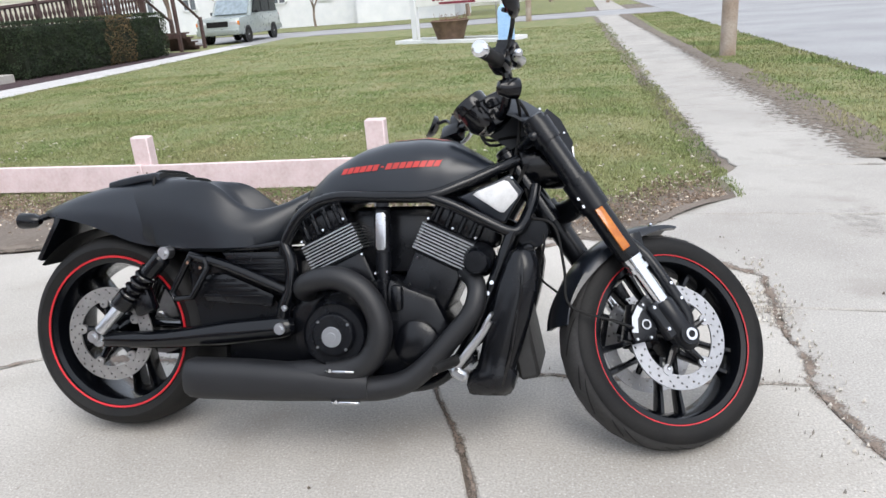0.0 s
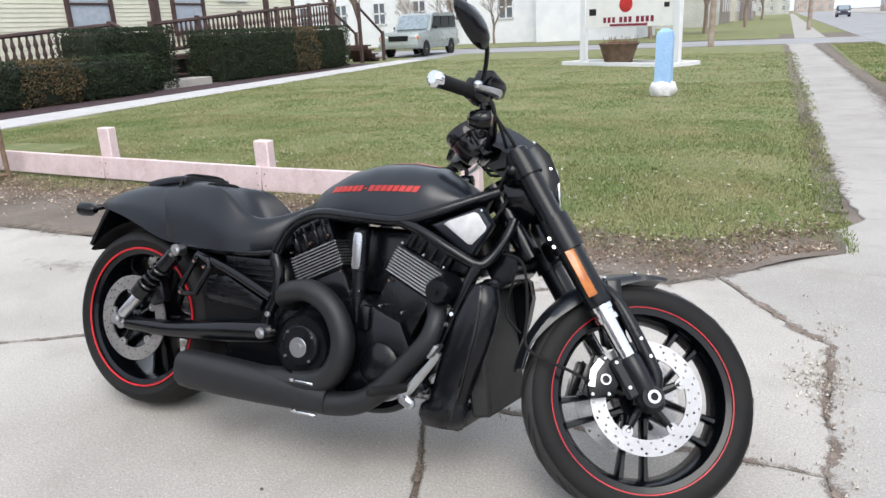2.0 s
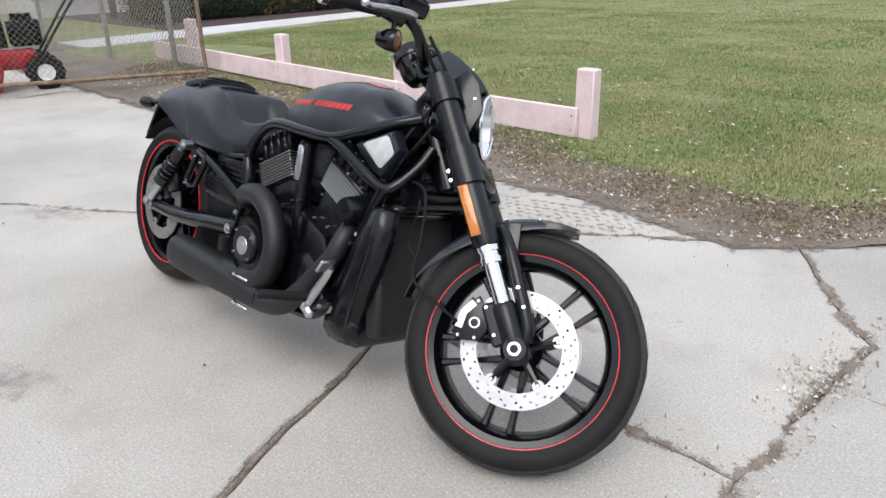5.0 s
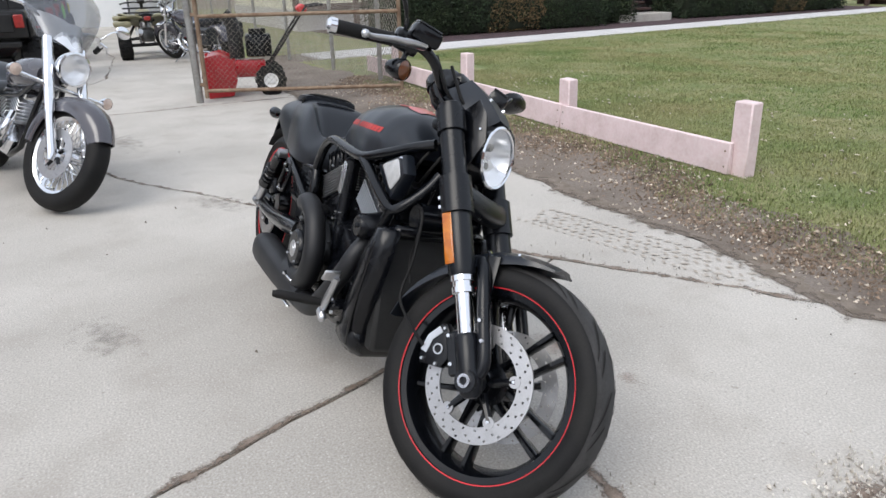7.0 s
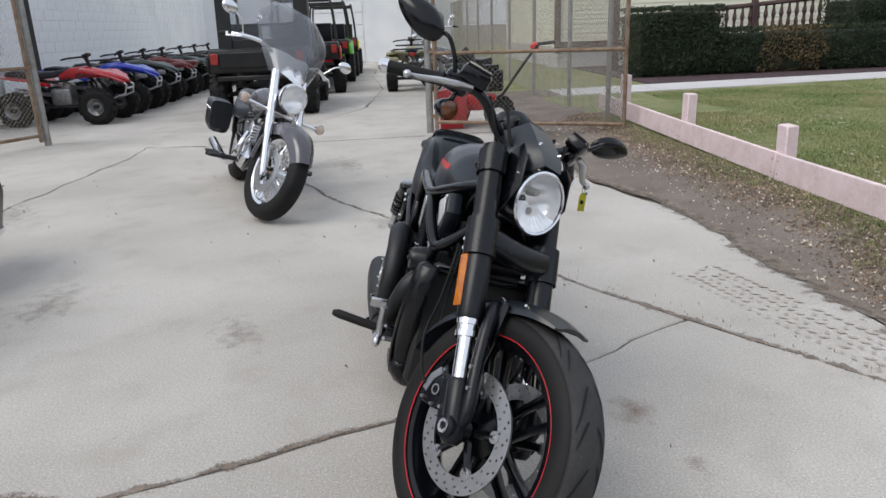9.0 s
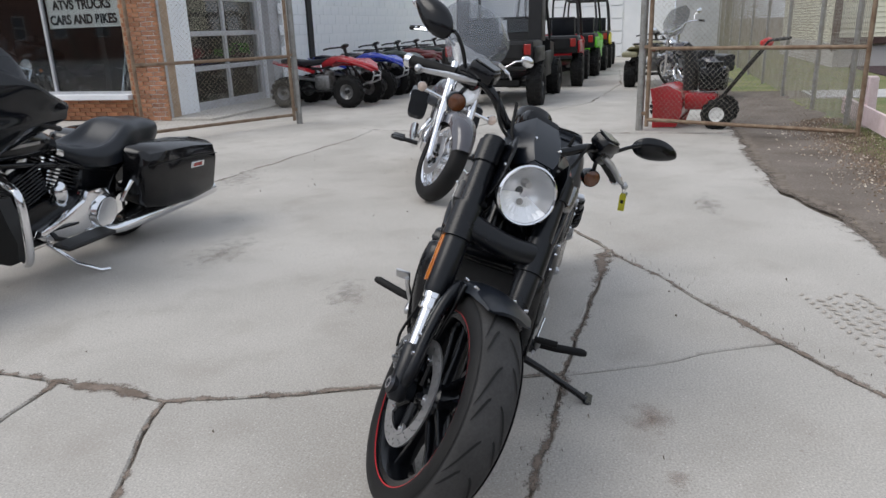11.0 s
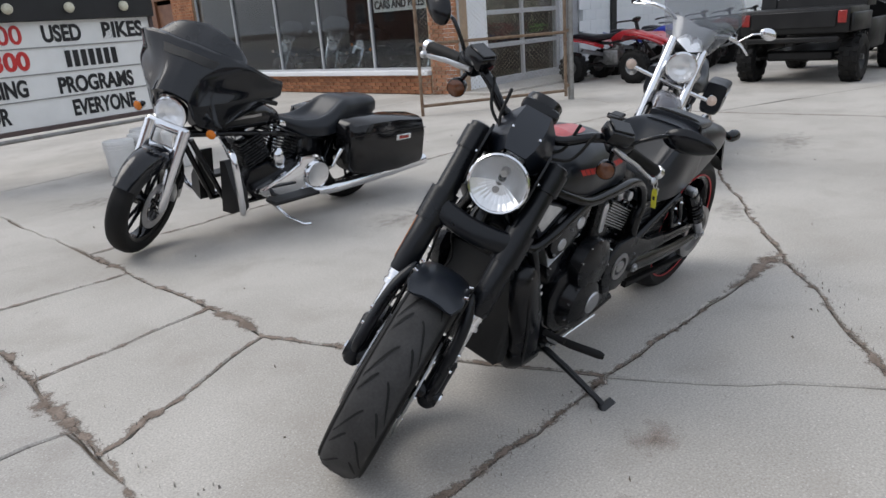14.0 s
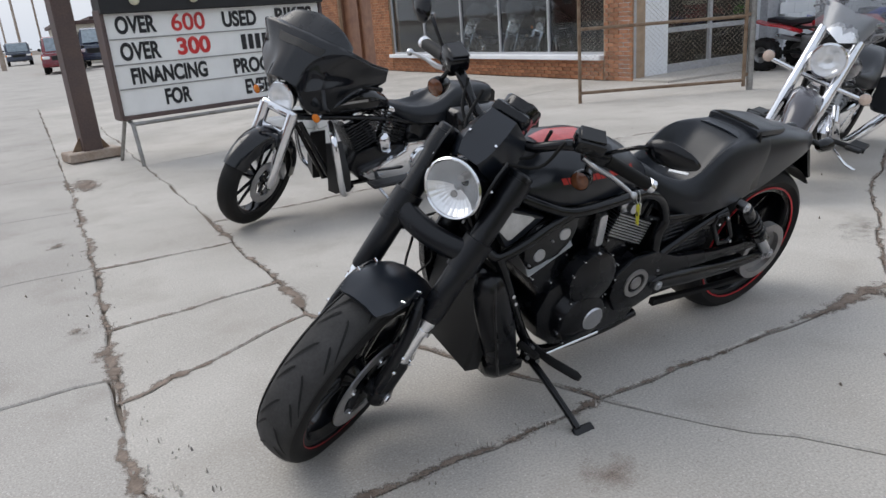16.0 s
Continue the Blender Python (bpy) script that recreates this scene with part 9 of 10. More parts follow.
quad(pose(-11.55, 0.42, 0, 0, 0, 178), TANPLAST, "olive tan utility quad bike seen from behind", False)


def side_by_side(m, body, label, cab=False):
    """A two-seat off-road buggy that faces +x; origin between the rear wheels."""
    u = thing("off_road_buggy", label, "off-road buggy", m, "row of buggies")
    for x in (0, 2.05):
        for sy in (-1, 1):
            small_wheel(u, "wheel", (x, sy * 0.68, 0.33), 0.17, 0.33, 0.13, DARKPLAST, 0, DIRTYSTEEL, knobs=16)
    bm = bmesh.new()
    box(bm, (1.0, 0, 0.36), (2.2, 0.9, 0.14), bev=0.03)
    for x in (0, 2.05):
        cyl(bm, (x, -0.6, 0.34), (x, 0.6, 0.34), 0.035, n=10)
    part("chassis", bm, DARKPLAST, u)
    bm = bmesh.new()
    box(bm, (0.0, 0, 0.84), (0.95, 1.42, 0.34), bev=0.04, seg=2)
    bed = part("cargo_bed", bm, DARKPLAST, u, "black cargo bed")
    bm = bmesh.new()
    box(bm, (-0.485, 0, 0.86), (0.03, 1.1, 0.22), bev=0.01)
    box(bm, (-0.5, 0, 0.60), (0.06, 1.2, 0.07), bev=0.015)
    part("tailgate", bm, DARKPLAST, bed)
    for sy in (-1, 1):
        bm = bmesh.new()
        box(bm, (-0.49, sy * 0.62, 0.88), (0.03, 0.11, 0.16), bev=0.01)
        part("tail_lamp", bm, REDLENS, bed)
    bm = bmesh.new()
    loft(bm, [[(x, -w_, z0), (x, w_, z0), (x, w_, z1 - 0.06), (x, w_ - 0.12, z1), (x, -w_ + 0.12, z1), (x, -w_, z1 - 0.06)] for x, w_, z0, z1 in ((1.55, 0.68, 0.5, 1.02), (1.9, 0.7, 0.62, 0.98), (2.25, 0.6, 0.66, 0.88), (2.5, 0.42, 0.55, 0.76))])
    for sy in (-1, 1):
        box(bm, (0.98, sy * 0.70, 0.60), (0.85, 0.05, 0.42), bev=0.02)
        box(bm, (0.0, sy * 0.73, 0.80), (0.9, 0.04, 0.24), bev=0.015)
    part("bodywork", bm, body, u, sharp=50)
    for sy in (-1, 1):
        bm = bmesh.new()
        tube(bm, [(0.42, sy * 0.66, 0.9), (0.5, sy * 0.64, 1.35), (0.58, sy * 0.58, 1.85), (0.75, sy * 0.56, 1.9), (1.35, sy * 0.56, 1.86), (1.55, sy * 0.6, 1.6), (1.78, sy * 0.64, 1.0)], 0.027, n=10, k=3)
        part("roll_bar", bm, DARKPLAST, u)
    for x, z in ((0.6, 1.87), (1.38, 1.85), (0.5, 1.35)):
        bm = bmesh.new()
        cyl(bm, (x, -0.58, z), (x, 0.58, z), 0.025, n=10)
        part("cross_bar", bm, DARKPLAST, u)
    for sy in (-1, 1):
        bm = bmesh.new()
        box(bm, (0.75, sy * 0.32, 1.05), (0.14, 0.5, 0.62), (0, -12, 0), bev=0.05, seg=2)
        box(bm, (0.98, sy * 0.32, 0.78), (0.5, 0.5, 0.14), bev=0.05, seg=2)
        part("seat", bm, LEATHER, u)
    if cab:
        bm = bmesh.new()
        loft(bm, [[(x, -w_, z), (x, w_, z), (x, w_, z + 0.06), (x, -w_, z + 0.06)] for x, w_, z in ((0.35, 0.62, 1.9), (1.0, 0.64, 1.93), (1.5, 0.62, 1.88))])
        part("roof", bm, DARKPLAST, u)
        bm = bmesh.new()
        for sy in (-1, 1):
            slab(bm, [(0.32, 0.98), (0.78, 0.98), (0.78, 1.9), (0.5, 1.9), (0.38, 1.6)], "y", sy * 0.69, sy * 0.705, bev=0.004)
        box(bm, (0.38, -0.6, 1.45), (0.03, 0.22, 0.95), (0, 6, 0), bev=0.008)
        box(bm, (0.38, 0.6, 1.45), (0.03, 0.22, 0.95), (0, 6, 0), bev=0.008)
        box(bm, (0.36, 0, 1.05), (0.03, 1.2, 0.16), (0, 6, 0), bev=0.008)
        box(bm, (0.43, 0, 1.82), (0.03, 1.2, 0.16), (0, 6, 0), bev=0.008)
        part("soft_cab", bm, DARKPLAST, u, "black soft cab enclosure")
        bm = bmesh.new()
        box(bm, (0.39, 0, 1.44), (0.006, 1.0, 0.64), (0, 6, 0))
        part("cab_window", bm, VINYLWIN, u, "hazy rear window", sharp=0)
    return u


ub = side_by_side(pose(-8.3, -2.02, 0, 0, 0, 180), DARKPLAST, "black off-road buggy with a soft cab, seen from behind", True)
bm = bmesh.new()
box(bm, (0.95, 0.735, 0.85), (0.75, 0.02, 0.5), (0, 0, 0), bev=0.02)
part("side_panel", bm, REDPLAST, ub, "red side panel")
bm = bmesh.new()
box(bm, (0.0, 0.757, 0.8), (0.6, 0.01, 0.14), bev=0.004)
part("side_panel", bm, REDPLAST, ub)
side_by_side(pose(-11.9, -1.75, 0, 0, 0, 182), REDPLAST, "red and black off-road buggy in the parked row")
side_by_side(pose(-15.0, -1.65, 0, 0, 0, 179), GREENPLAST, "black and lime green off-road buggy in the row")
side_by_side(pose(-18.1, -1.55, 0, 0, 0, 181), YELPLAST, "black and yellow off-road buggy in the row")
tagged(copy_thing(cruiser, pose(-9.6, 1.35, 0.005, -8, 0, 200)), "dark cruiser motorcycle parked behind the yard gate")


def snow_blower(m):
    s = thing("snow_blower", "red snow blower with a black chute behind the gate", "snow blower", m)
    bm = bmesh.new()
    for y0, y1 in ((-0.33, -0.315), (0.315, 0.33)):
        slab(bm, [(0.0, 0.0), (0.28, 0.02), (0.34, 0.2), (0.32, 0.42), (0.16, 0.50), (-0.04, 0.46), (0.0, 0.25)], "y", y0, y1, bev=0.003)
    rings = []
    for i in range(9):
        a = radians(-70 + 175 * i / 8)
        rings.append([(0.08 + 0.24 * math.cos(a), y, 0.24 + 0.24 * math.sin(a)) for y in (-0.32, 0.32)] + [(0.08 + 0.225 * math.cos(a), y, 0.24 + 0.225 * math.sin(a)) for y in (0.32, -0.32)])
    loft(bm, rings)
    part("auger_housing", bm, REDPLAST, s, "red auger housing")
    bm = bmesh.new()
    for i in range(40):
        a = i * 0.5
        box(bm, (0.08 + 0.1 * math.cos(a), -0.29 + i * 0.0145, 0.22 + 0.1 * math.sin(a)), (0.09, 0.012, 0.05), (0, -math.degrees(a), 0))
    part("auger", bm, DARKPLAST, s)
    bm = bmesh.new()
    box(bm, (0.5, 0, 0.3), (0.36, 0.26, 0.2), bev=0.03, seg=2)
    part("gearbox", bm, REDPLAST, s)
    bm = bmesh.new()
    tube(bm, [(0.36, 0, 0.42), (0.36, 0, 0.62), (0.34, 0, 0.84), (0.26, 0, 0.93)], [0.09, 0.085, 0.08, 0.075], n=14)
    part("chute", bm, DARKPLAST, s, "black discharge chute")
    bm = bmesh.new()
    box(bm, (0.62, 0, 0.56), (0.3, 0.28, 0.26), bev=0.03, seg=2)
    cyl(bm, (0.62, 0, 0.68), (0.62, 0, 0.75), 0.1, n=16)
    part("engine", bm, ENGBLK, s)
    for sy in (-1, 1):
        small_wheel(s, "wheel", (0.72, sy * 0.26, 0.17), 0.085, 0.17, 0.05, SIGNWHITE, 0, SIGNWHITE, knobs=12)
        bm = bmesh.new()
        tube(bm, [(0.7, sy * 0.16, 0.3), (1.0, sy * 0.22, 0.72), (1.2, sy * 0.24, 0.98), (1.4, sy * 0.24, 1.0)], 0.014, n=8)
        part("handle", bm, DARKPLAST, s)
    bm = bmesh.new()
    box(bm, (1.16, 0, 0.95), (0.1, 0.42, 0.1), (0, -30, 0), bev=0.02)
    part("control_panel", bm, SIGNRED, s)
    return s


snow_blower(pose(-6.0, 0.55, 0, 0, 0, 78))

# ---- house, hedges and the street beyond ----
HX = -16.6
bm = bmesh.new()
z = 0.55
prof = []
while z < 6.0:
    prof.append((0.0, z))
    prof.append((0.022, z + 0.004))
    prof.append((0.006, z + 0.118))
    z += 0.12
for y0, y1 in ((4.6, 13.2), (14.6, 17.0), (18.4, 23.6)):
    a = [bm.verts.new((HX + d, y0, zz)) for d, zz in prof]
    b = [bm.verts.new((HX + d, y1, zz)) for d, zz in prof]
    for i in range(len(prof) - 1):
        bm.faces.new((a[i], b[i], b[i + 1], a[i + 1]))
for y0, y1, z0, z1 in ((13.2, 14.6, 3.2, 6.0), (17.0, 18.4, 3.3, 6.0), (13.2, 14.6, 0.5, 1.45), (17.0, 18.4, 0.5, 1.45)):
    pr = [p for p in prof if z0 <= p[1] <= z1]
    a = [bm.verts.new((HX + d, y0, zz)) for d, zz in pr]
    b = [bm.verts.new((HX + d, y1, zz)) for d, zz in pr]
    for i in range(len(pr) - 1):
        bm.faces.new((a[i], b[i], b[i + 1], a[i + 1]))
house = thing("house", "cream clapboard house with dark brown trim and a porch", "house")
part("clapboard", bm, SIDING, house, "cream clapboard siding", sharp=0)
bm = bmesh.new()
box(bm, (HX - 4.2, 14.1, 3.0), (8.3, 18.9, 6.0))
part("wall", bm, SIDING, house, sharp=0)
bm = bmesh.new()
box(bm, (HX - 4.2, 14.1, 0.28), (8.36, 18.96, 0.56))
part("foundation", bm, PALECRETE, house, sharp=0)
for y0, y1, z0, z1 in ((17.0, 18.4, 1.45, 3.3), (13.0, 14.5, 1.5, 3.2)):
    w_ = thing("window", "", "")
    w_.parent = house
    bm = bmesh.new()
    for yy in (y0, y1):
        box(bm, (HX + 0.05, yy, (z0 + z1) / 2), (0.09, 0.14, z1 - z0 + 0.2), bev=0.008)
    for zz in (z0, z1):
        box(bm, (HX + 0.05, (y0 + y1) / 2, zz), (0.1, y1 - y0, 0.12), bev=0.008)
    box(bm, (HX + 0.045, (y0 + y1) / 2, (z0 + z1) / 2), (0.06, y1 - y0, 0.06), bev=0.006)
    part("frame", bm, BROWNWOOD, w_)
    for k in (0, 1):
        bm = bmesh.new()
        h_ = (z1 - z0) / 2
        box(bm, (HX + 0.03, (y0 + y1) / 2, z0 + h_ * (k + 0.5)), (0.01, y1 - y0 - 0.1, h_ - 0.08))
        part("pane", bm, mat("pale curtained window glass", (0.5, 0.56, 0.62), (0.42, 0.48, 0.55), rough=0.12, fine=30, bump=0, coat=0.5), w_, sharp=0)
bm = bmesh.new()
for y in (4.6, 16.3, 23.6):
    box(bm, (HX + 0.04, y, 3.2), (0.1, 0.16, 5.6), bev=0.01)
box(bm, (HX + 0.04, 14.1, 0.62), (0.1, 19, 0.16), bev=0.01)
part("trim", bm, BROWNWOOD, house)
plq = thing("house_sign", "white wall sign with a red apple", "sign", pose(HX + 0.07, 20.0, 2.95, 0, 0, 90))
bm = bmesh.new()
box(bm, (0, 0, 0), (1.5, 0.03, 0.95), bev=0.006)
part("panel", bm, SIGNWHITE, plq)
bm = bmesh.new()
for zz, ww in ((0.32, 1.1), (-0.3, 1.2), (0.25, 0.7)):
    box(bm, (0, -0.018, zz), (ww, 0.004, 0.05 if zz > 0 else 0.1))
part("sign_line", bm, SIGNBLACK, plq, sharp=0)
bm = bmesh.new()
ball(bm, (0, -0.02, 0.02), 0.15, (1, 0.06, 0.95))
part("apple", bm, SIGNRED, plq)
# porch, ramp rail and steps
porch = thing("porch", "dark brown wooden porch and ramp with balusters", "porch")
bm = bmesh.new()
box(bm, (-15.6, 19.6, 0.72), (1.9, 8.2, 0.12), bev=0.01)
for y in (15.7, 17.6, 19.6, 21.6, 23.5):
    box(bm, (-14.75, y, 0.36), (0.12, 0.12, 0.72))
part("deck", bm, BROWNWOOD, porch)
for y, h_ in ((14.1, 1.78), (16.0, 1.93), (18.0, 2.07), (20.0, 2.2), (22.0, 2.34), (23.6, 2.44)):
    bm = bmesh.new()
    box(bm, (-14.65, y, h_ / 2), (0.12, 0.12, h_), bev=0.01)
    part("post", bm, BROWNWOOD, porch)
for z0, z1 in ((1.70, 2.36), (0.94, 1.5)):
    bm = bmesh.new()
    cyl(bm, (-14.65, 14.1, z0), (-14.65, 23.6, z1), 0.055, n=6)
    part("rail", bm, BROWNWOOD, porch)
bal = bpy.data.meshes.new("baluster")
bm = bmesh.new()
lathe(bm, [(0.0, 0.0), (0.035, 0.0), (0.035, 0.12), (0.055, 0.2), (0.03, 0.34), (0.058, 0.45), (0.03, 0.6), (0.035, 0.75), (0.0, 0.75)], (0, 0, 0), (0, 0, 1), n=8)
bm.to_mesh(bal)
bm.free()
bal.materials.append(BROWNWOOD)
for i in range(46):
    y = 14.3 + i * 0.2
    ob = new("baluster", bal)
    ob.parent = porch
    ob.location = (-14.65, y, 0.96 + 0.56 * (y - 14.1) / 9.5)
for z0, z1 in ((1.22, 1.70), (0.5, 0.98)):
    bm = bmesh.new()
    cyl(bm, (-14.65, 5.6, z0), (-14.65, 12.6, z1), 0.055, n=6)
    part("rail", bm, BROWNWOOD, porch)
for i in range(34):
    y = 5.8 + i * 0.2
    ob = new("baluster", bal)
    ob.parent = porch
    ob.location = (-14.65, y, 0.5 + 0.48 * (y - 5.6) / 7.0)
for y in (5.6, 9.1, 12.7):
    bm = bmesh.new()
    box(bm, (-14.65, y, 0.9), (0.13, 0.13, 1.8), bev=0.01)
    part("post", bm, BROWNWOOD, porch)
bm = bmesh.new()
cyl(bm, (-14.6, 12.7, 1.75), (-13.2, 13.1, 1.0), 0.05, n=6)
box(bm, (-13.2, 13.1, 0.55), (0.13, 0.13, 1.1), bev=0.01)
part("stair_rail", bm, BROWNWOOD, porch)
bm = bmesh.new()
for i in range(4):
    box(bm, (-13.4 - i * 0.28, 13.6, 0.12 + i * 0.17), (0.3, 1.1, 0.06), bev=0.008)
part("step", bm, BROWNWOOD, porch)
bm = bmesh.new()
for i in range(4):
    box(bm, (-14.15, 24.35 + i * 0.28, 0.66 - i * 0.18), (1.3, 0.3, 0.06), bev=0.008)
    box(bm, (-14.15, 24.22 + i * 0.28, 0.56 - i * 0.18), (1.3, 0.03, 0.16))
part("step", bm, BROWNWOOD, porch)
for xx in (-13.5, -14.8):
    bm = bmesh.new()
    cyl(bm, (xx, 23.7, 2.15), (xx, 25.5, 1.1), 0.05, n=6)
    box(bm, (xx, 25.5, 0.6), (0.12, 0.12, 1.2), bev=0.01)
    box(bm, (xx, 23.7, 1.15), (0.12, 0.12, 2.3), bev=0.01)
    part("stair_rail", bm, BROWNWOOD, porch)
bm = bmesh.new()
for y in (14.35, 19.5, 23.6):
    box(bm, (-14.7, y, 2.6), (0.16, 0.16, 5.0), bev=0.012)
part("column", bm, BROWNWOOD, porch)
bm = bmesh.new()
box(bm, (-12.9, 13.1, 0.1), (0.7, 1.9, 0.24), (0, 0, 3), bev=0.015)
tagged(part("concrete_block", bm, CONCRETE), "low mossy concrete block at the path", "block", kind="structure")


def hedge(x0, x1, y0, y1, h, label, seed, dry=()):
    """A clipped box of many small leaf clumps over a twiggy core, coloured dark for inner shade."""
    hg = thing("hedge", label, "hedge", group="clipped hedges")
    bm = bmesh.new()
    box(bm, ((x0 + x1) / 2, (y0 + y1) / 2, h / 2 - 0.02), (x1 - x0 - 0.16, y1 - y0 - 0.16, h - 0.14), bev=0.12, seg=2)
    part("core", bm, HEDGECORE, hg)
    rng = np.random.default_rng(seed)
    n = int(2700 * (2 * h * (y1 - y0) + (x1 - x0) * (y1 - y0) + 2 * h * (x1 - x0)) / 3)
    sets = ([], []), ([], [])
    for _ in range(n):
        k = rng.random()
        if k < 0.5:
            p = [x1, rng.uniform(y0, y1), rng.uniform(0.04, h)]
        elif k < 0.78:
            p = [rng.uniform(x0, x1), rng.uniform(y0, y1), h]
        elif k < 0.92:
            p = [rng.uniform(x0, x1), y0 if rng.random() < 0.7 else y1, rng.uniform(0.04, h)]
        else:
            p = [x0, rng.uniform(y0, y1), rng.uniform(0.1, h)]
        bulge = 0.05 * noise.noise((p[0] * 1.5, p[1] * 1.5, p[2] * 2)) - (0.10 * (1 - p[2] / 0.35) if p[2] < 0.35 else 0)
        p = [p[0] + (bulge if k < 0.5 else 0) + rng.normal(0, 0.03), p[1] + rng.normal(0, 0.03), p[2] + rng.normal(0, 0.022) + (bulge * 0.5 if 0.5 <= k < 0.78 else 0)]
        if noise.noise((p[0] * 3, p[1] * 3, p[2] * 3)) < -0.42:
            continue
        brown = any(abs(p[1] - c) < w_ + 0.25 * noise.noise((p[1] * 3, p[2] * 3, 1)) for c, w_ in dry)
        vs, fs = sets[1 if brown and rng.random() < 0.75 else 0]
        s = rng.uniform(0.018, 0.036)
        d = Vector(rng.normal(0, 1, 3)).normalized()
        _, u, w_ = frame_of(d)
        i = len(vs)
        vs += [tuple(Vector(p) + u * s), tuple(Vector(p) + w_ * s * 0.6), tuple(Vector(p) - u * s * 0.8), tuple(Vector(p) - w_ * s * 0.6)]
        fs.append((i, i + 1, i + 2, i + 3))
    tagged(raw("foliage", *sets[0], HEDGE, hg), kind="stuff")
    if sets[1][0]:
        tagged(raw("dry_foliage", *sets[1], HEDGEDRY, hg), kind="stuff")


hedge(-13.9, -12.55, 14.5, 21.3, 1.43, "tall dark green clipped hedge with a browned patch", 1, ((18.7, 0.7),))
hedge(-13.9, -12.45, 10.3, 12.7, 1.55, "dark green clipped hedge beside the ramp", 2)
hedge(-13.2, -11.95, 5.2, 7.1, 1.42, "tall dark green clipped hedge by the yard fence", 5)
hedge(-13.1, -11.95, 7.12, 11.3, 0.94, "low dark green clipped hedge with a browned patch", 3, ((8.7, 0.7),))

# ---- things on the lawn ----
board2 = thing("lawn_sign", "white roadside sign with a red apple between white posts", "sign", pose(-3.45, 19.75, 0, 0, 0, -29))
for x in (0, 3.25):
    bm = bmesh.new()
    box(bm, (x, 0, 1.35), (0.2, 0.16, 2.7), bev=0.012)
    part("post", bm, WHITEPAINT, board2)
bm = bmesh.new()
box(bm, (1.62, 0, 1.72), (3.03, 0.06, 1.4), bev=0.008)
part("panel", bm, SIGNWHITE, board2, "white panel with lettering")
bm = bmesh.new()
ball(bm, (1.55, -0.035, 1.62), 0.21, (1.1, 0.06, 1))
part("apple", bm, SIGNRED, board2, "painted red apple")
bm = bmesh.new()
tube(bm, [(1.57, -0.04, 1.82), (1.62, -0.04, 1.9)], 0.015, n=6)
ball(bm, (1.68, -0.04, 1.9), 0.06, (1, 0.1, 0.5))
part("apple_leaf", bm, HEDGE, board2)
bm = fit_text("Therapeutic Massage", 1.7, 0.16, 0.004)
bmesh.ops.transform(bm, matrix=pose(0.85, -0.034, 2.02), verts=bm.verts)
part("sign_text", bm, mat("blue sign paint", (0.1, 0.25, 0.45), rough=0.5, bump=0), board2, sharp=0)
bm = bmesh.new()
x = 0.75
for w_ in (0.16, 0.16, 0.16, 0, 0.16, 0.16, 0.16, 0, 0.16, 0.16, 0.16, 0.16):
    if w_:
        box(bm, (x + 0.06, -0.034, 1.22), (0.1, 0.006, 0.15))
    x += w_ or 0.1
box(bm, (1.65, -0.034, 1.08), (1.3, 0.006, 0.06))
box(bm, (1.6, -0.034, 2.3), (2.1, 0.006, 0.1))
part("sign_bars", bm, mat("maroon sign paint", (0.25, 0.02, 0.05), rough=0.5, bump=0), board2, sharp=0)
bm = bmesh.new()
box(bm, (0.35, -0.034, 1.45), (0.26, 0.006, 0.18))
box(bm, (2.9, -0.034, 1.55), (0.16, 0.006, 0.12))
part("sign_badge", bm, SIGNBLACK, board2, sharp=0)
bm = bmesh.new()
for p, s in (((1.62, -0.55, 0.05), (3.9, 0.1, 0.12)), ((1.62, 0.55, 0.05), (3.9, 0.1, 0.12)), ((-0.3, 0, 0.05), (0.1, 1.1, 0.12)), ((3.55, 0, 0.05), (0.1, 1.1, 0.12))):
    box(bm, p, s, bev=0.01)
part("bed_edging", bm, WHITEPAINT, board2, "white timber bed edging")
bk_ = thing("planter_basket", "round brown wicker planter with dry stems", "planter", pose(-2.25, 18.85, 0.0))
bm = bmesh.new()
lathe(bm, [(0.0, 0.02), (0.36, 0.02), (0.44, 0.3), (0.52, 0.55), (0.56, 0.6), (0.53, 0.62), (0.48, 0.55), (0.0, 0.5)], (0, 0, 0), (0, 0, 1), n=28)
part("basket", bm, WICKER, bk_)
bm = bmesh.new()
for i in range(90):
    a, r_ = R.uniform(0, 6.28), R.uniform(0.1, 0.5)
    p = Vector((r_ * math.cos(a), r_ * math.sin(a), 0.5))
    cyl(bm, p, p + Vector((R.uniform(-0.12, 0.12), R.uniform(-0.12, 0.12), R.uniform(0.1, 0.32))), 0.012, 0.003, n=4)
tagged(part("dry_stems", bm, mat("russet dry stems", (0.2, 0.09, 0.07), rough=0.9, bump=0), bk_), kind="stuff")
hy = thing("painted_post", "pale blue painted wooden post on a white stone", "post", pose(0.19, 10.55, 0))
bm = bmesh.new()
loft(bm, [[(dx * w_, dy * w_, z) for dx, dy in ((-1, -1), (1, -1), (1, 1), (-1, 1))] for z, w_ in ((0.1, 0.13), (0.95, 0.125), (1.02, 0.11), (1.07, 0.05))])
part("shaft", bm, BLUEPAINT, hy)
bm = bmesh.new()
ball(bm, (0, 0, 0.1), 0.24, (1, 1, 0.75), u=12, v=8)
for v in bm.verts:
    v.co += Vector((noise.noise(v.co * 7), noise.noise(v.co * 7 + Vector((9, 0, 0))), 0)) * 0.05
part("stone", bm, WHITEROCK, hy, "white painted stone base")
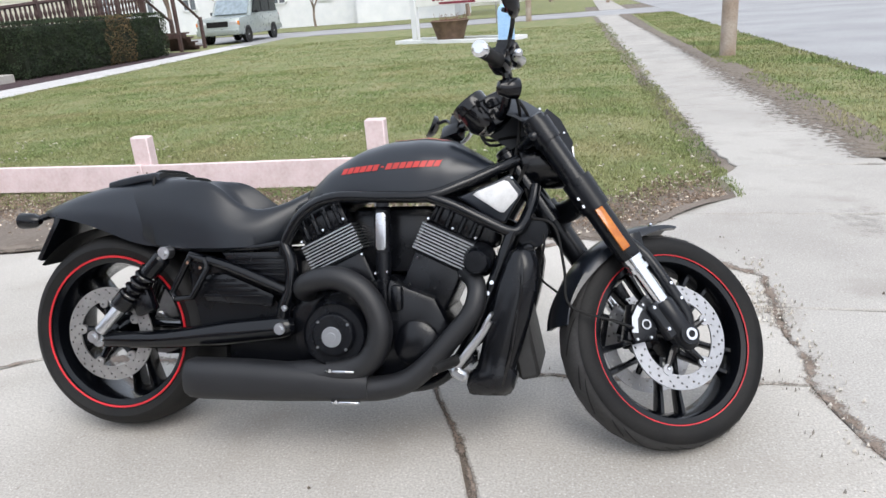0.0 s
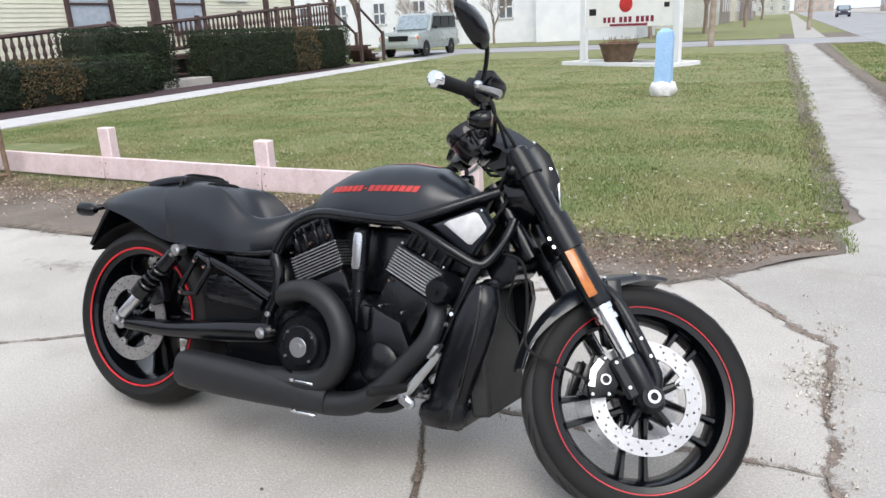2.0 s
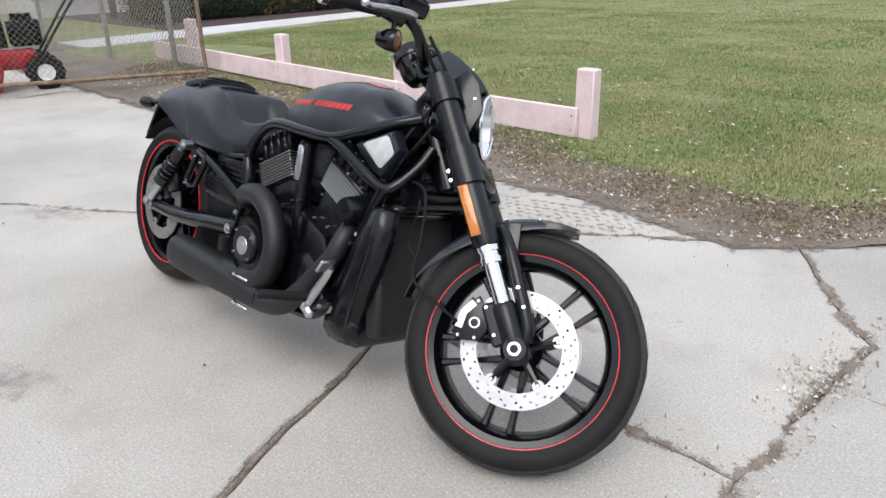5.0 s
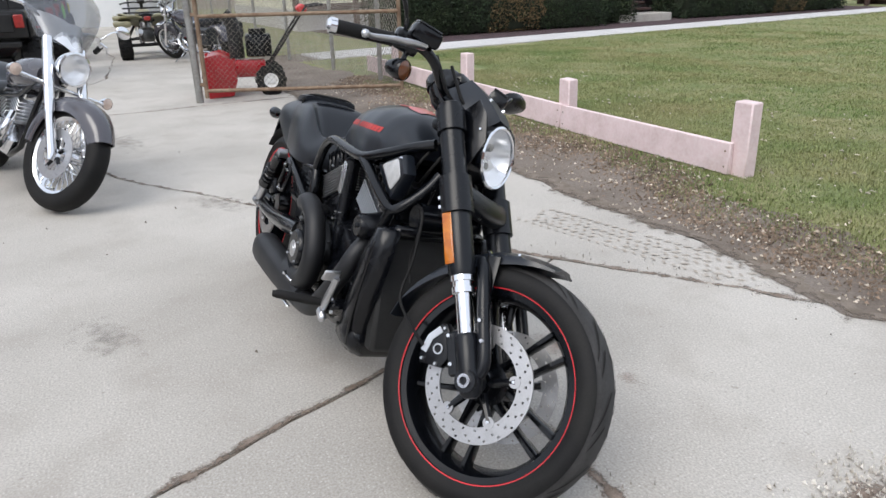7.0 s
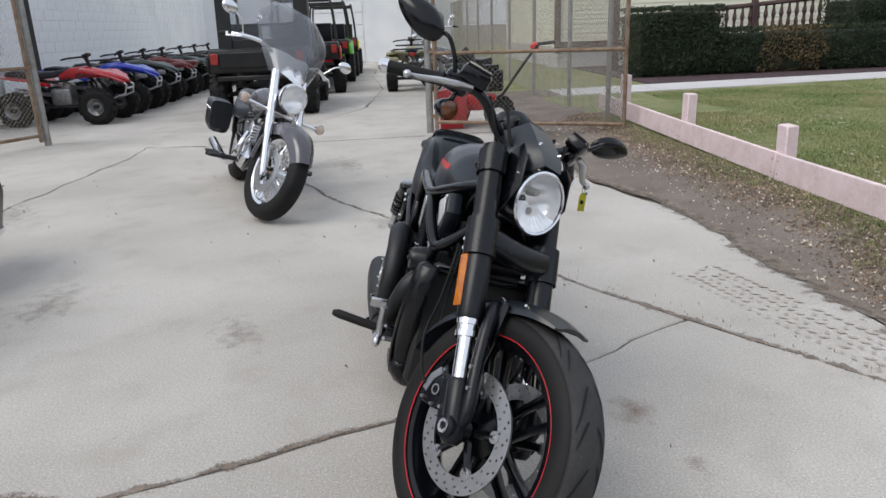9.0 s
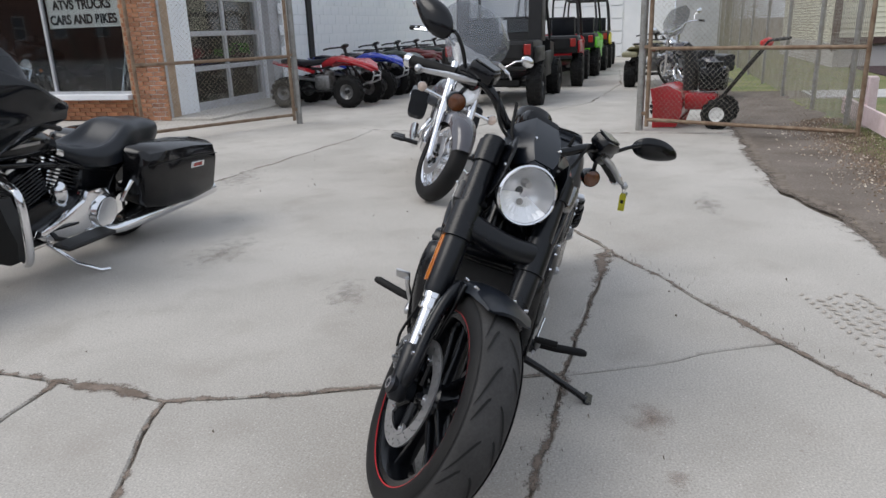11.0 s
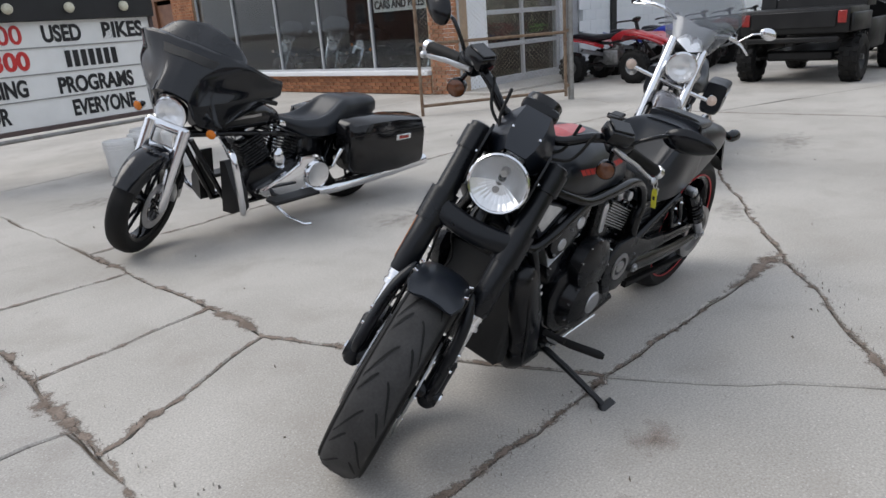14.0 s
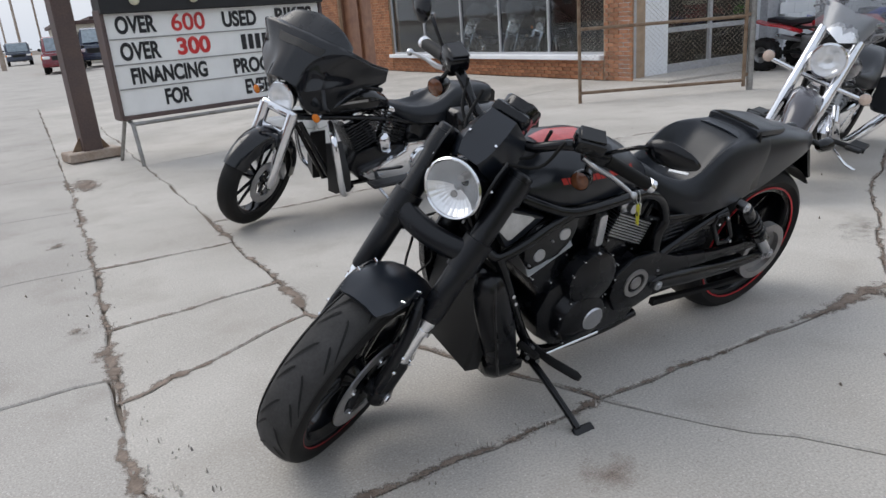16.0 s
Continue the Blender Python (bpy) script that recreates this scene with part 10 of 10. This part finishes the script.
for x, y, h_, r_, lb in ((3.78, 10.72, 9.0, 0.125, "weathered grey wooden utility pole on the verge"), (-0.75, 29.3, 8.0, 0.12, "brown wooden pole by the side street"), (3.2, 52.0, 9.0, 0.14, "distant wooden utility pole along the street")):
    bm = bmesh.new()
    tube(bm, [(0, 0, -0.1), (0, 0, h_ * 0.5), (0.03, 0, h_)], [r_, r_ * 0.92, r_ * 0.8], n=18)
    tagged(part("utility_pole", bm, POLEWOOD), lb, "pole", "utility poles").matrix_basis = pose(x, y, 0)
bm = bmesh.new()
cyl(bm, (0, 0, 0), (0, 0, 2.6), 0.03, n=8)
tagged(part("sign_pole", bm, GALV), "thin grey street sign pole", "pole").matrix_basis = pose(-2.2, 30.2, 0)


def car(m, name, label, body, scale=(1.0, 1.0, 1.0), suv=True, category="car"):
    """A parked car that faces +x, origin on the ground at its middle."""
    c = thing(name, label, category, m)
    L_, W_, H_ = 4.6 * scale[0], 1.72 * scale[1], 1.62 * scale[2]
    bm = bmesh.new()
    side = [(-0.5, 0.24), (-0.49, 0.52), (-0.46, 0.60), (0.17, 0.605), (0.47, 0.55), (0.5, 0.40), (0.5, 0.22), (0.4, 0.18), (-0.45, 0.18)]
    slab(bm, [(x * L_, z * H_) for x, z in side], "y", -W_ / 2, W_ / 2, bev=0.06)
    part("body", bm, body, c)
    bm = bmesh.new()
    cab = [(-0.47, 0.58), (-0.44, 0.96), (-0.38, 1.0), (0.02, 1.0), (0.09, 0.96), (0.20, 0.59)] if suv else [(-0.12, 0.58), (-0.11, 0.96), (-0.06, 1.0), (0.07, 1.0), (0.12, 0.96), (0.22, 0.59)]
    lo = [(x * L_, z * H_) for x, z in cab]
    n = len(lo)
    rings = []
    for yy, k in ((-W_ / 2 + 0.03, 0), (-W_ / 2 + 0.12, 1), (W_ / 2 - 0.12, 1), (W_ / 2 - 0.03, 0)):
        rings.append([(x, yy if z < 0.7 * H_ else yy * (1.0 if k else 0.9), z) for x, z in lo])
    loft(bm, rings)
    cb = part("cabin", bm, body, c)
    GL = mat("car window glass", (0.015, 0.018, 0.02), rough=0.12, bump=0, spec=0.3)
    for sy in (-1, 1):
        for x0, x1 in (((-0.42, -0.26), (-0.24, -0.06), (-0.04, 0.12)) if suv else ((-0.08, 0.12),)):
            bm = bmesh.new()
            slab(bm, [(x0 * L_, 0.64 * H_), (x1 * L_ + (0.04 * L_ if x1 > 0.1 else 0), 0.64 * H_), (x1 * L_ - (0.05 * L_ if x1 > 0.1 else 0), 0.92 * H_), (x0 * L_, 0.92 * H_)], "y", sy * (W_ / 2 - 0.11), sy * (W_ / 2 - 0.015))
            part("side_window", bm, GL, cb, sharp=0)
    bm = bmesh.new()
    box(bm, (0.15 * L_ if suv else 0.175 * L_, 0, 0.79 * H_), (0.02, W_ - 0.4, 0.42 * H_), (0, -40 if suv else -32, 0))
    part("windscreen", bm, mat("car windscreen glass", (0.28, 0.34, 0.38), rough=0.08, bump=0, coat=0.3), cb, sharp=0)
    bm = bmesh.new()
    box(bm, (0.5 * L_, 0, 0.26 * H_), (0.16, W_ + 0.02, 0.12 * H_), bev=0.03, seg=2)
    part("bumper", bm, body, c)
    bm = bmesh.new()
    box(bm, (-0.5 * L_, 0, 0.28 * H_), (0.14, W_ + 0.02, 0.12 * H_), bev=0.03, seg=2)
    part("bumper", bm, body, c)
    bm = bmesh.new()
    box(bm, (0.497 * L_, 0, 0.43 * H_), (0.05, W_ * 0.5, 0.12 * H_), bev=0.01)
    part("grille", bm, DARKPLAST, c)
    for sy in (-1, 1):
        bm = bmesh.new()
        box(bm, (0.49 * L_, sy * W_ * 0.38, 0.44 * H_), (0.08, W_ * 0.18, 0.09 * H_), bev=0.015)
        part("headlight", bm, REFLECTOR, c)
        bm = bmesh.new()
        box(bm, (0.485 * L_, sy * W_ * 0.485, 0.44 * H_), (0.1, W_ * 0.04, 0.09 * H_), bev=0.01)
        part("indicator", bm, ORANGELENS, c)
        bm = bmesh.new()
        box(bm, (-0.497 * L_, sy * W_ * 0.42, 0.5 * H_), (0.04, W_ * 0.12, 0.14 * H_), bev=0.01)
        part("tail_light", bm, REDLENS, c)
        bm = bmesh.new()
        box(bm, (0.12 * L_, sy * (W_ / 2 + 0.09), 0.66 * H_), (0.1, 0.16, 0.13), bev=0.03)
        part("door_mirror", bm, DARKPLAST, c)
        for x in (0.31, -0.29):
            small_wheel(c, "wheel", (x * L_, sy * (W_ / 2 - 0.1), 0.34), 0.2, 0.34, 0.12, ALU, 5, ALU)
            # no arch is cut: a black disc paints the shaded gap round the tyre
            bm = bmesh.new()
            cyl(bm, (x * L_, sy * (W_ / 2 - 0.02), 0.34), (x * L_, sy * (W_ / 2 + 0.004), 0.34), 0.39, n=28)
            part("arch_shade_disc", bm, RADCORE, c)
    return c


bm = bmesh.new()
slab(bm, [(-160, 44.2), (4.9, 44.2), (4.9, 600), (-160, 600)], "z", -0.1, -0.011)
tagged(part("lawn_distance", bm, LAWN, sharp=0), "far grass along the street", "lawn", kind="structure")
bm = bmesh.new()
slab(bm, [(2.3, 36.7), (3.6, 36.7), (3.6, 300), (2.3, 300)], "z", -0.1, -0.006)
tagged(part("pavement", bm, WALKCRETE, sharp=0), "pale sidewalk continuing along the street", "pavement", kind="structure")
SAGE = mat("pale sage metallic paint", (0.36, 0.4, 0.39), (0.32, 0.36, 0.35), rough=0.3, metal=0.3, fine=300, bump=0, coat=0.5)
MAROON = mat("maroon car paint", (0.2, 0.02, 0.03), rough=0.25, bump=0, coat=0.5)
NAVY = mat("dark navy car paint", (0.03, 0.04, 0.07), rough=0.25, bump=0, coat=0.5)
car(pose(-13.9, 29.9, 0, 0, 0, -88), "parked_suv", "pale sage green four-door car parked by the house", SAGE, (1.08, 1.12, 1.18))
car(pose(-0.3, -41, 0, 0, 0, 85), "parked_pickup", "maroon pickup truck parked along the pavement", MAROON, (1.1, 1.05, 1.1), False, "pickup")
car(pose(1.2, -74, 0, 0, 0, 90), "pickup_truck", "dark blue pickup truck far along the street", NAVY, (1.15, 1.15, 1.2), False, "pickup")
car(pose(-2.6, -46, 0, 0, 0, 80), "parked_van", "dark van parked beyond the letter board", NAVY, (1.1, 1.1, 1.35))
car(pose(9.0, 120, 0, 0, 0, -90), "far_car", "dark car far down the street", NAVY)


def block_building(name, label, x0, x1, y0, y1, h, material, face, cols, rows, roof=BROWNWOOD, win_h=1.5, win_w=1.0, z0=1.5, lift=2.9):
    """A plain building with storeys of framed windows on the face that looks this way."""
    b = thing(name, label, "building")
    bm = bmesh.new()
    box(bm, ((x0 + x1) / 2, (y0 + y1) / 2, h / 2), (x1 - x0, y1 - y0, h))
    part("wall", bm, material, b, sharp=0)
    bm = bmesh.new()
    box(bm, ((x0 + x1) / 2, (y0 + y1) / 2, h + 0.1), (x1 - x0 + 0.5, y1 - y0 + 0.5, 0.25))
    part("roof", bm, roof, b)
    GW = mat("dim window pane", (0.16, 0.18, 0.2), (0.1, 0.11, 0.13), rough=0.1, bump=0, coat=0.4)
    for i in range(cols):
        for j in range(rows):
            f = (i + 0.5) / cols
            z = z0 + j * lift
            if z + win_h > h:
                continue
            bm, bp = bmesh.new(), bmesh.new()
            if face == "y":
                x = x0 + (x1 - x0) * f
                for dx in (-win_w / 2, 0, win_w / 2):
                    box(bm, (x + dx, y0 - 0.03, z + win_h / 2), (0.1, 0.1, win_h))
                for dz in (0, win_h / 2, win_h):
                    box(bm, (x, y0 - 0.03, z + dz), (win_w + 0.1, 0.1, 0.1))
                box(bp, (x, y0 - 0.015, z + win_h / 2), (win_w, 0.04, win_h))
            else:
                y = y0 + (y1 - y0) * f
                xs_ = x0 if face == "-x" else x1
                for dy in (-win_w / 2, win_w / 2):
                    box(bm, (xs_, y + dy, z + win_h / 2), (0.1, 0.1, win_h))
                for dz in (0, win_h / 2, win_h):
                    box(bm, (xs_, y, z + dz), (0.1, win_w + 0.1, 0.1))
                box(bp, (xs_, y, z + win_h / 2), (0.06, win_w, win_h))
            w_ = part("window", bm, WHITEPAINT, b, sharp=0)
            part("pane", bp, GW, w_, sharp=0)
    return b


block_building("white_building", "long white two-storey clapboard building across the side street", -40, -10.5, 46, 58, 7.5, WHITEPAINT, "y", 9, 2, z0=1.6)
block_building("white_annex", "low white block annex across the side street", -13, -6.5, 45, 52, 5.0, WHITEPAINT, "y", 2, 1, z0=2.8, win_h=0.6, win_w=2.0)
r2 = random.Random(9)
tones = [(0.5, 0.42, 0.36), (0.36, 0.2, 0.15), (0.55, 0.55, 0.5), (0.3, 0.26, 0.24), (0.62, 0.58, 0.5), (0.4, 0.36, 0.36)]
tmat = [mat("far facade %s" % n_, t_, rough=0.8, scale=0.4, fine=8, bump=0.1) for n_, t_ in zip(("tan", "brick red", "pale grey", "dark brown", "cream", "grey"), tones)]
y = 45
for i in range(14):
    ln, hh = r2.uniform(9, 16), r2.uniform(5, 9.5)
    block_building("street_building", "distant two-storey building along the far side of the street", 24 + r2.uniform(0, 3), 40, y, y + ln, hh, tmat[i % 6], "-x", 4, 2)
    y += ln + r2.uniform(0.5, 5)
y = 78
for i in range(7):
    ln, hh = r2.uniform(10, 18), r2.uniform(5, 9)
    block_building("street_building", "distant building along the near side of the street", -22, -5 + r2.uniform(-3, 1), y, y + ln, hh, tmat[(i + 2) % 6], "+x", 4, 2)
    y += ln + r2.uniform(4, 12)
for y, hh, k in ((-60, 2.8, 4), (-85, 3.4, 2), (-110, 3.6, 0)):
    block_building("street_building", "distant low building down the street", -22, -5, y, y + 15, hh, tmat[k], "+x", 4, 2)
# out-of-view row, added to darken what the shop panes and chrome reflect
for y, ln, hh, k in ((-48, 14, 6.5, 1), (-30, 12, 7.5, 3), (-15, 11, 5.5, 5), (0, 13, 7.0, 1), (16, 11, 6.0, 3), (30, 12, 7.0, 0)):
    block_building("street_building", "added unseen two-storey building for the shop panes to reflect", 26, 40, y, y + ln, hh, tmat[k], "-x", 4, 2)
block_building("street_building", "pale low building beyond the parked trucks", -9, -1.4, -70, -56, 2.7, tmat[4], "+x", 2, 1)


block_building("street_building", "hazy building at the far end of the street", -30, 2, 300, 330, 8, tmat[2], "y", 8, 2)
block_building("street_building", "hazy building at the far end of the street", 4, 22, 420, 440, 9, tmat[0], "y", 5, 2)


def bare_tree(m, h, label, seed, evergreen=False):
    t = thing("tree", label, "tree", m)
    rr = random.Random(seed)
    bm = bmesh.new()
    tips = []
    def grow(p, d, ln, r_, depth):
        q = p + d * ln
        mid = p.lerp(q, 0.5) + Vector((rr.uniform(-1, 1), rr.uniform(-1, 1), 0)) * ln * 0.06
        tube(bm, [p, mid, q], [r_, r_ * 0.85, r_ * 0.7], n=6 if depth < 2 else 4)
        if depth == 6:
            tips.append(q)
            return
        for _ in range(3 if depth else 4):
            nd = (d + Vector((rr.uniform(-1, 1), rr.uniform(-1, 1), rr.uniform(-0.2, 0.6))) * 0.62).normalized()
            grow(q - d * ln * rr.uniform(0, 0.35), nd, ln * rr.uniform(0.55, 0.8), r_ * 0.55, depth + 1)
    grow(Vector((0, 0, -0.1)), Vector((0, 0, 1)), h * 0.32, h * 0.022, 0)
    part("trunk", bm, TWIG, t, "grey brown trunk and bare limbs")
    if evergreen:
        vs, fs = [], []
        for tip in tips:
            for _ in range(26):
                c = tip + Vector((rr.gauss(0, 1), rr.gauss(0, 1), rr.gauss(0, 0.8))) * h * 0.05
                s = h * 0.016 * rr.uniform(0.6, 1.5)
                d = Vector((rr.gauss(0, 1), rr.gauss(0, 1), rr.gauss(0, 1))).normalized()
                _, u, w_ = frame_of(d)
                i = len(vs)
                vs += [tuple(c + u * s), tuple(c + w_ * s), tuple(c - u * s), tuple(c - w_ * s)]
                fs.append((i, i + 1, i + 2, i + 3))
        tagged(raw("crown", vs, fs, HEDGE, t), kind="stuff")


bare_tree(pose(-5.5, 44, 0), 7.0, "dark evergreen tree beside the white building", 3, True)
bare_tree(pose(-3.2, 52, 0), 8.0, "dark evergreen tree along the street", 5, True)
bare_tree(pose(-18.5, 44, 0), 4.4, "bare shrub before the white building", 6)
bare_tree(pose(-15.4, 43.6, 0), 4.2, "bare shrub before the white building", 7)
bare_tree(pose(-21.5, 43.8, 0), 4.0, "bare shrub before the white building", 8)
bare_tree(pose(-25.5, 40.5, 0), 7.5, "bare brown tree behind the parked car", 10)
bare_tree(pose(-22.5, 38.5, 0), 7.0, "bare brown tree behind the parked car", 12)
bare_tree(pose(-29.0, 39.5, 0), 8.5, "bare brown tree behind the house", 11)

for x, y, h_, r_ in ((2.5, -57, 11.0, 0.17), (0.4, -95, 11.0, 0.16), (1.6, -140, 11.0, 0.16), (-0.2, -58, 8.0, 0.08)):
    bm = bmesh.new()
    tube(bm, [(0, 0, -0.1), (0, 0, h_)], [r_, r_ * 0.75], n=10)
    tagged(part("utility_pole", bm, POLEWOOD), "thin wooden utility pole down the street", "pole", "utility poles").matrix_basis = pose(x, y, 0)
for k in range(3):
    bm = bmesh.new()
    tube(bm, [(x, y, z - 0.35 * k) for x, y, z in ((3.78, 10.72, 8.9), (3.2, -23, 8.8), (2.5, -57, 10.7), (1.4, -76, 10.2), (0.4, -95, 10.7), (1.0, -118, 10.2), (1.6, -140, 10.7))], 0.02, n=5, k=4)
    tagged(part("power_line", bm, RUBBER), "black overhead power line strung between the poles", "cable", group="overhead power lines")
bare_tree(pose(-1.5, 70, 0), 8.0, "bare tree along the far sidewalk", 21)
bare_tree(pose(19.5, 95, 0), 9.0, "bare tree across the street", 22)
bare_tree(pose(20.0, 150, 0), 9.0, "dark tree across the street", 23, True)
bare_tree(pose(-2.0, 130, 0), 9.0, "dark evergreen along the street", 24, True)
for y, h_, seed in ((-33.0, 9.0, 31), (-17.0, 8.0, 32), (-3.0, 9.5, 33)):
    bare_tree(pose(20.5, y, 0), h_, "bare tree across the street from the shop", seed)
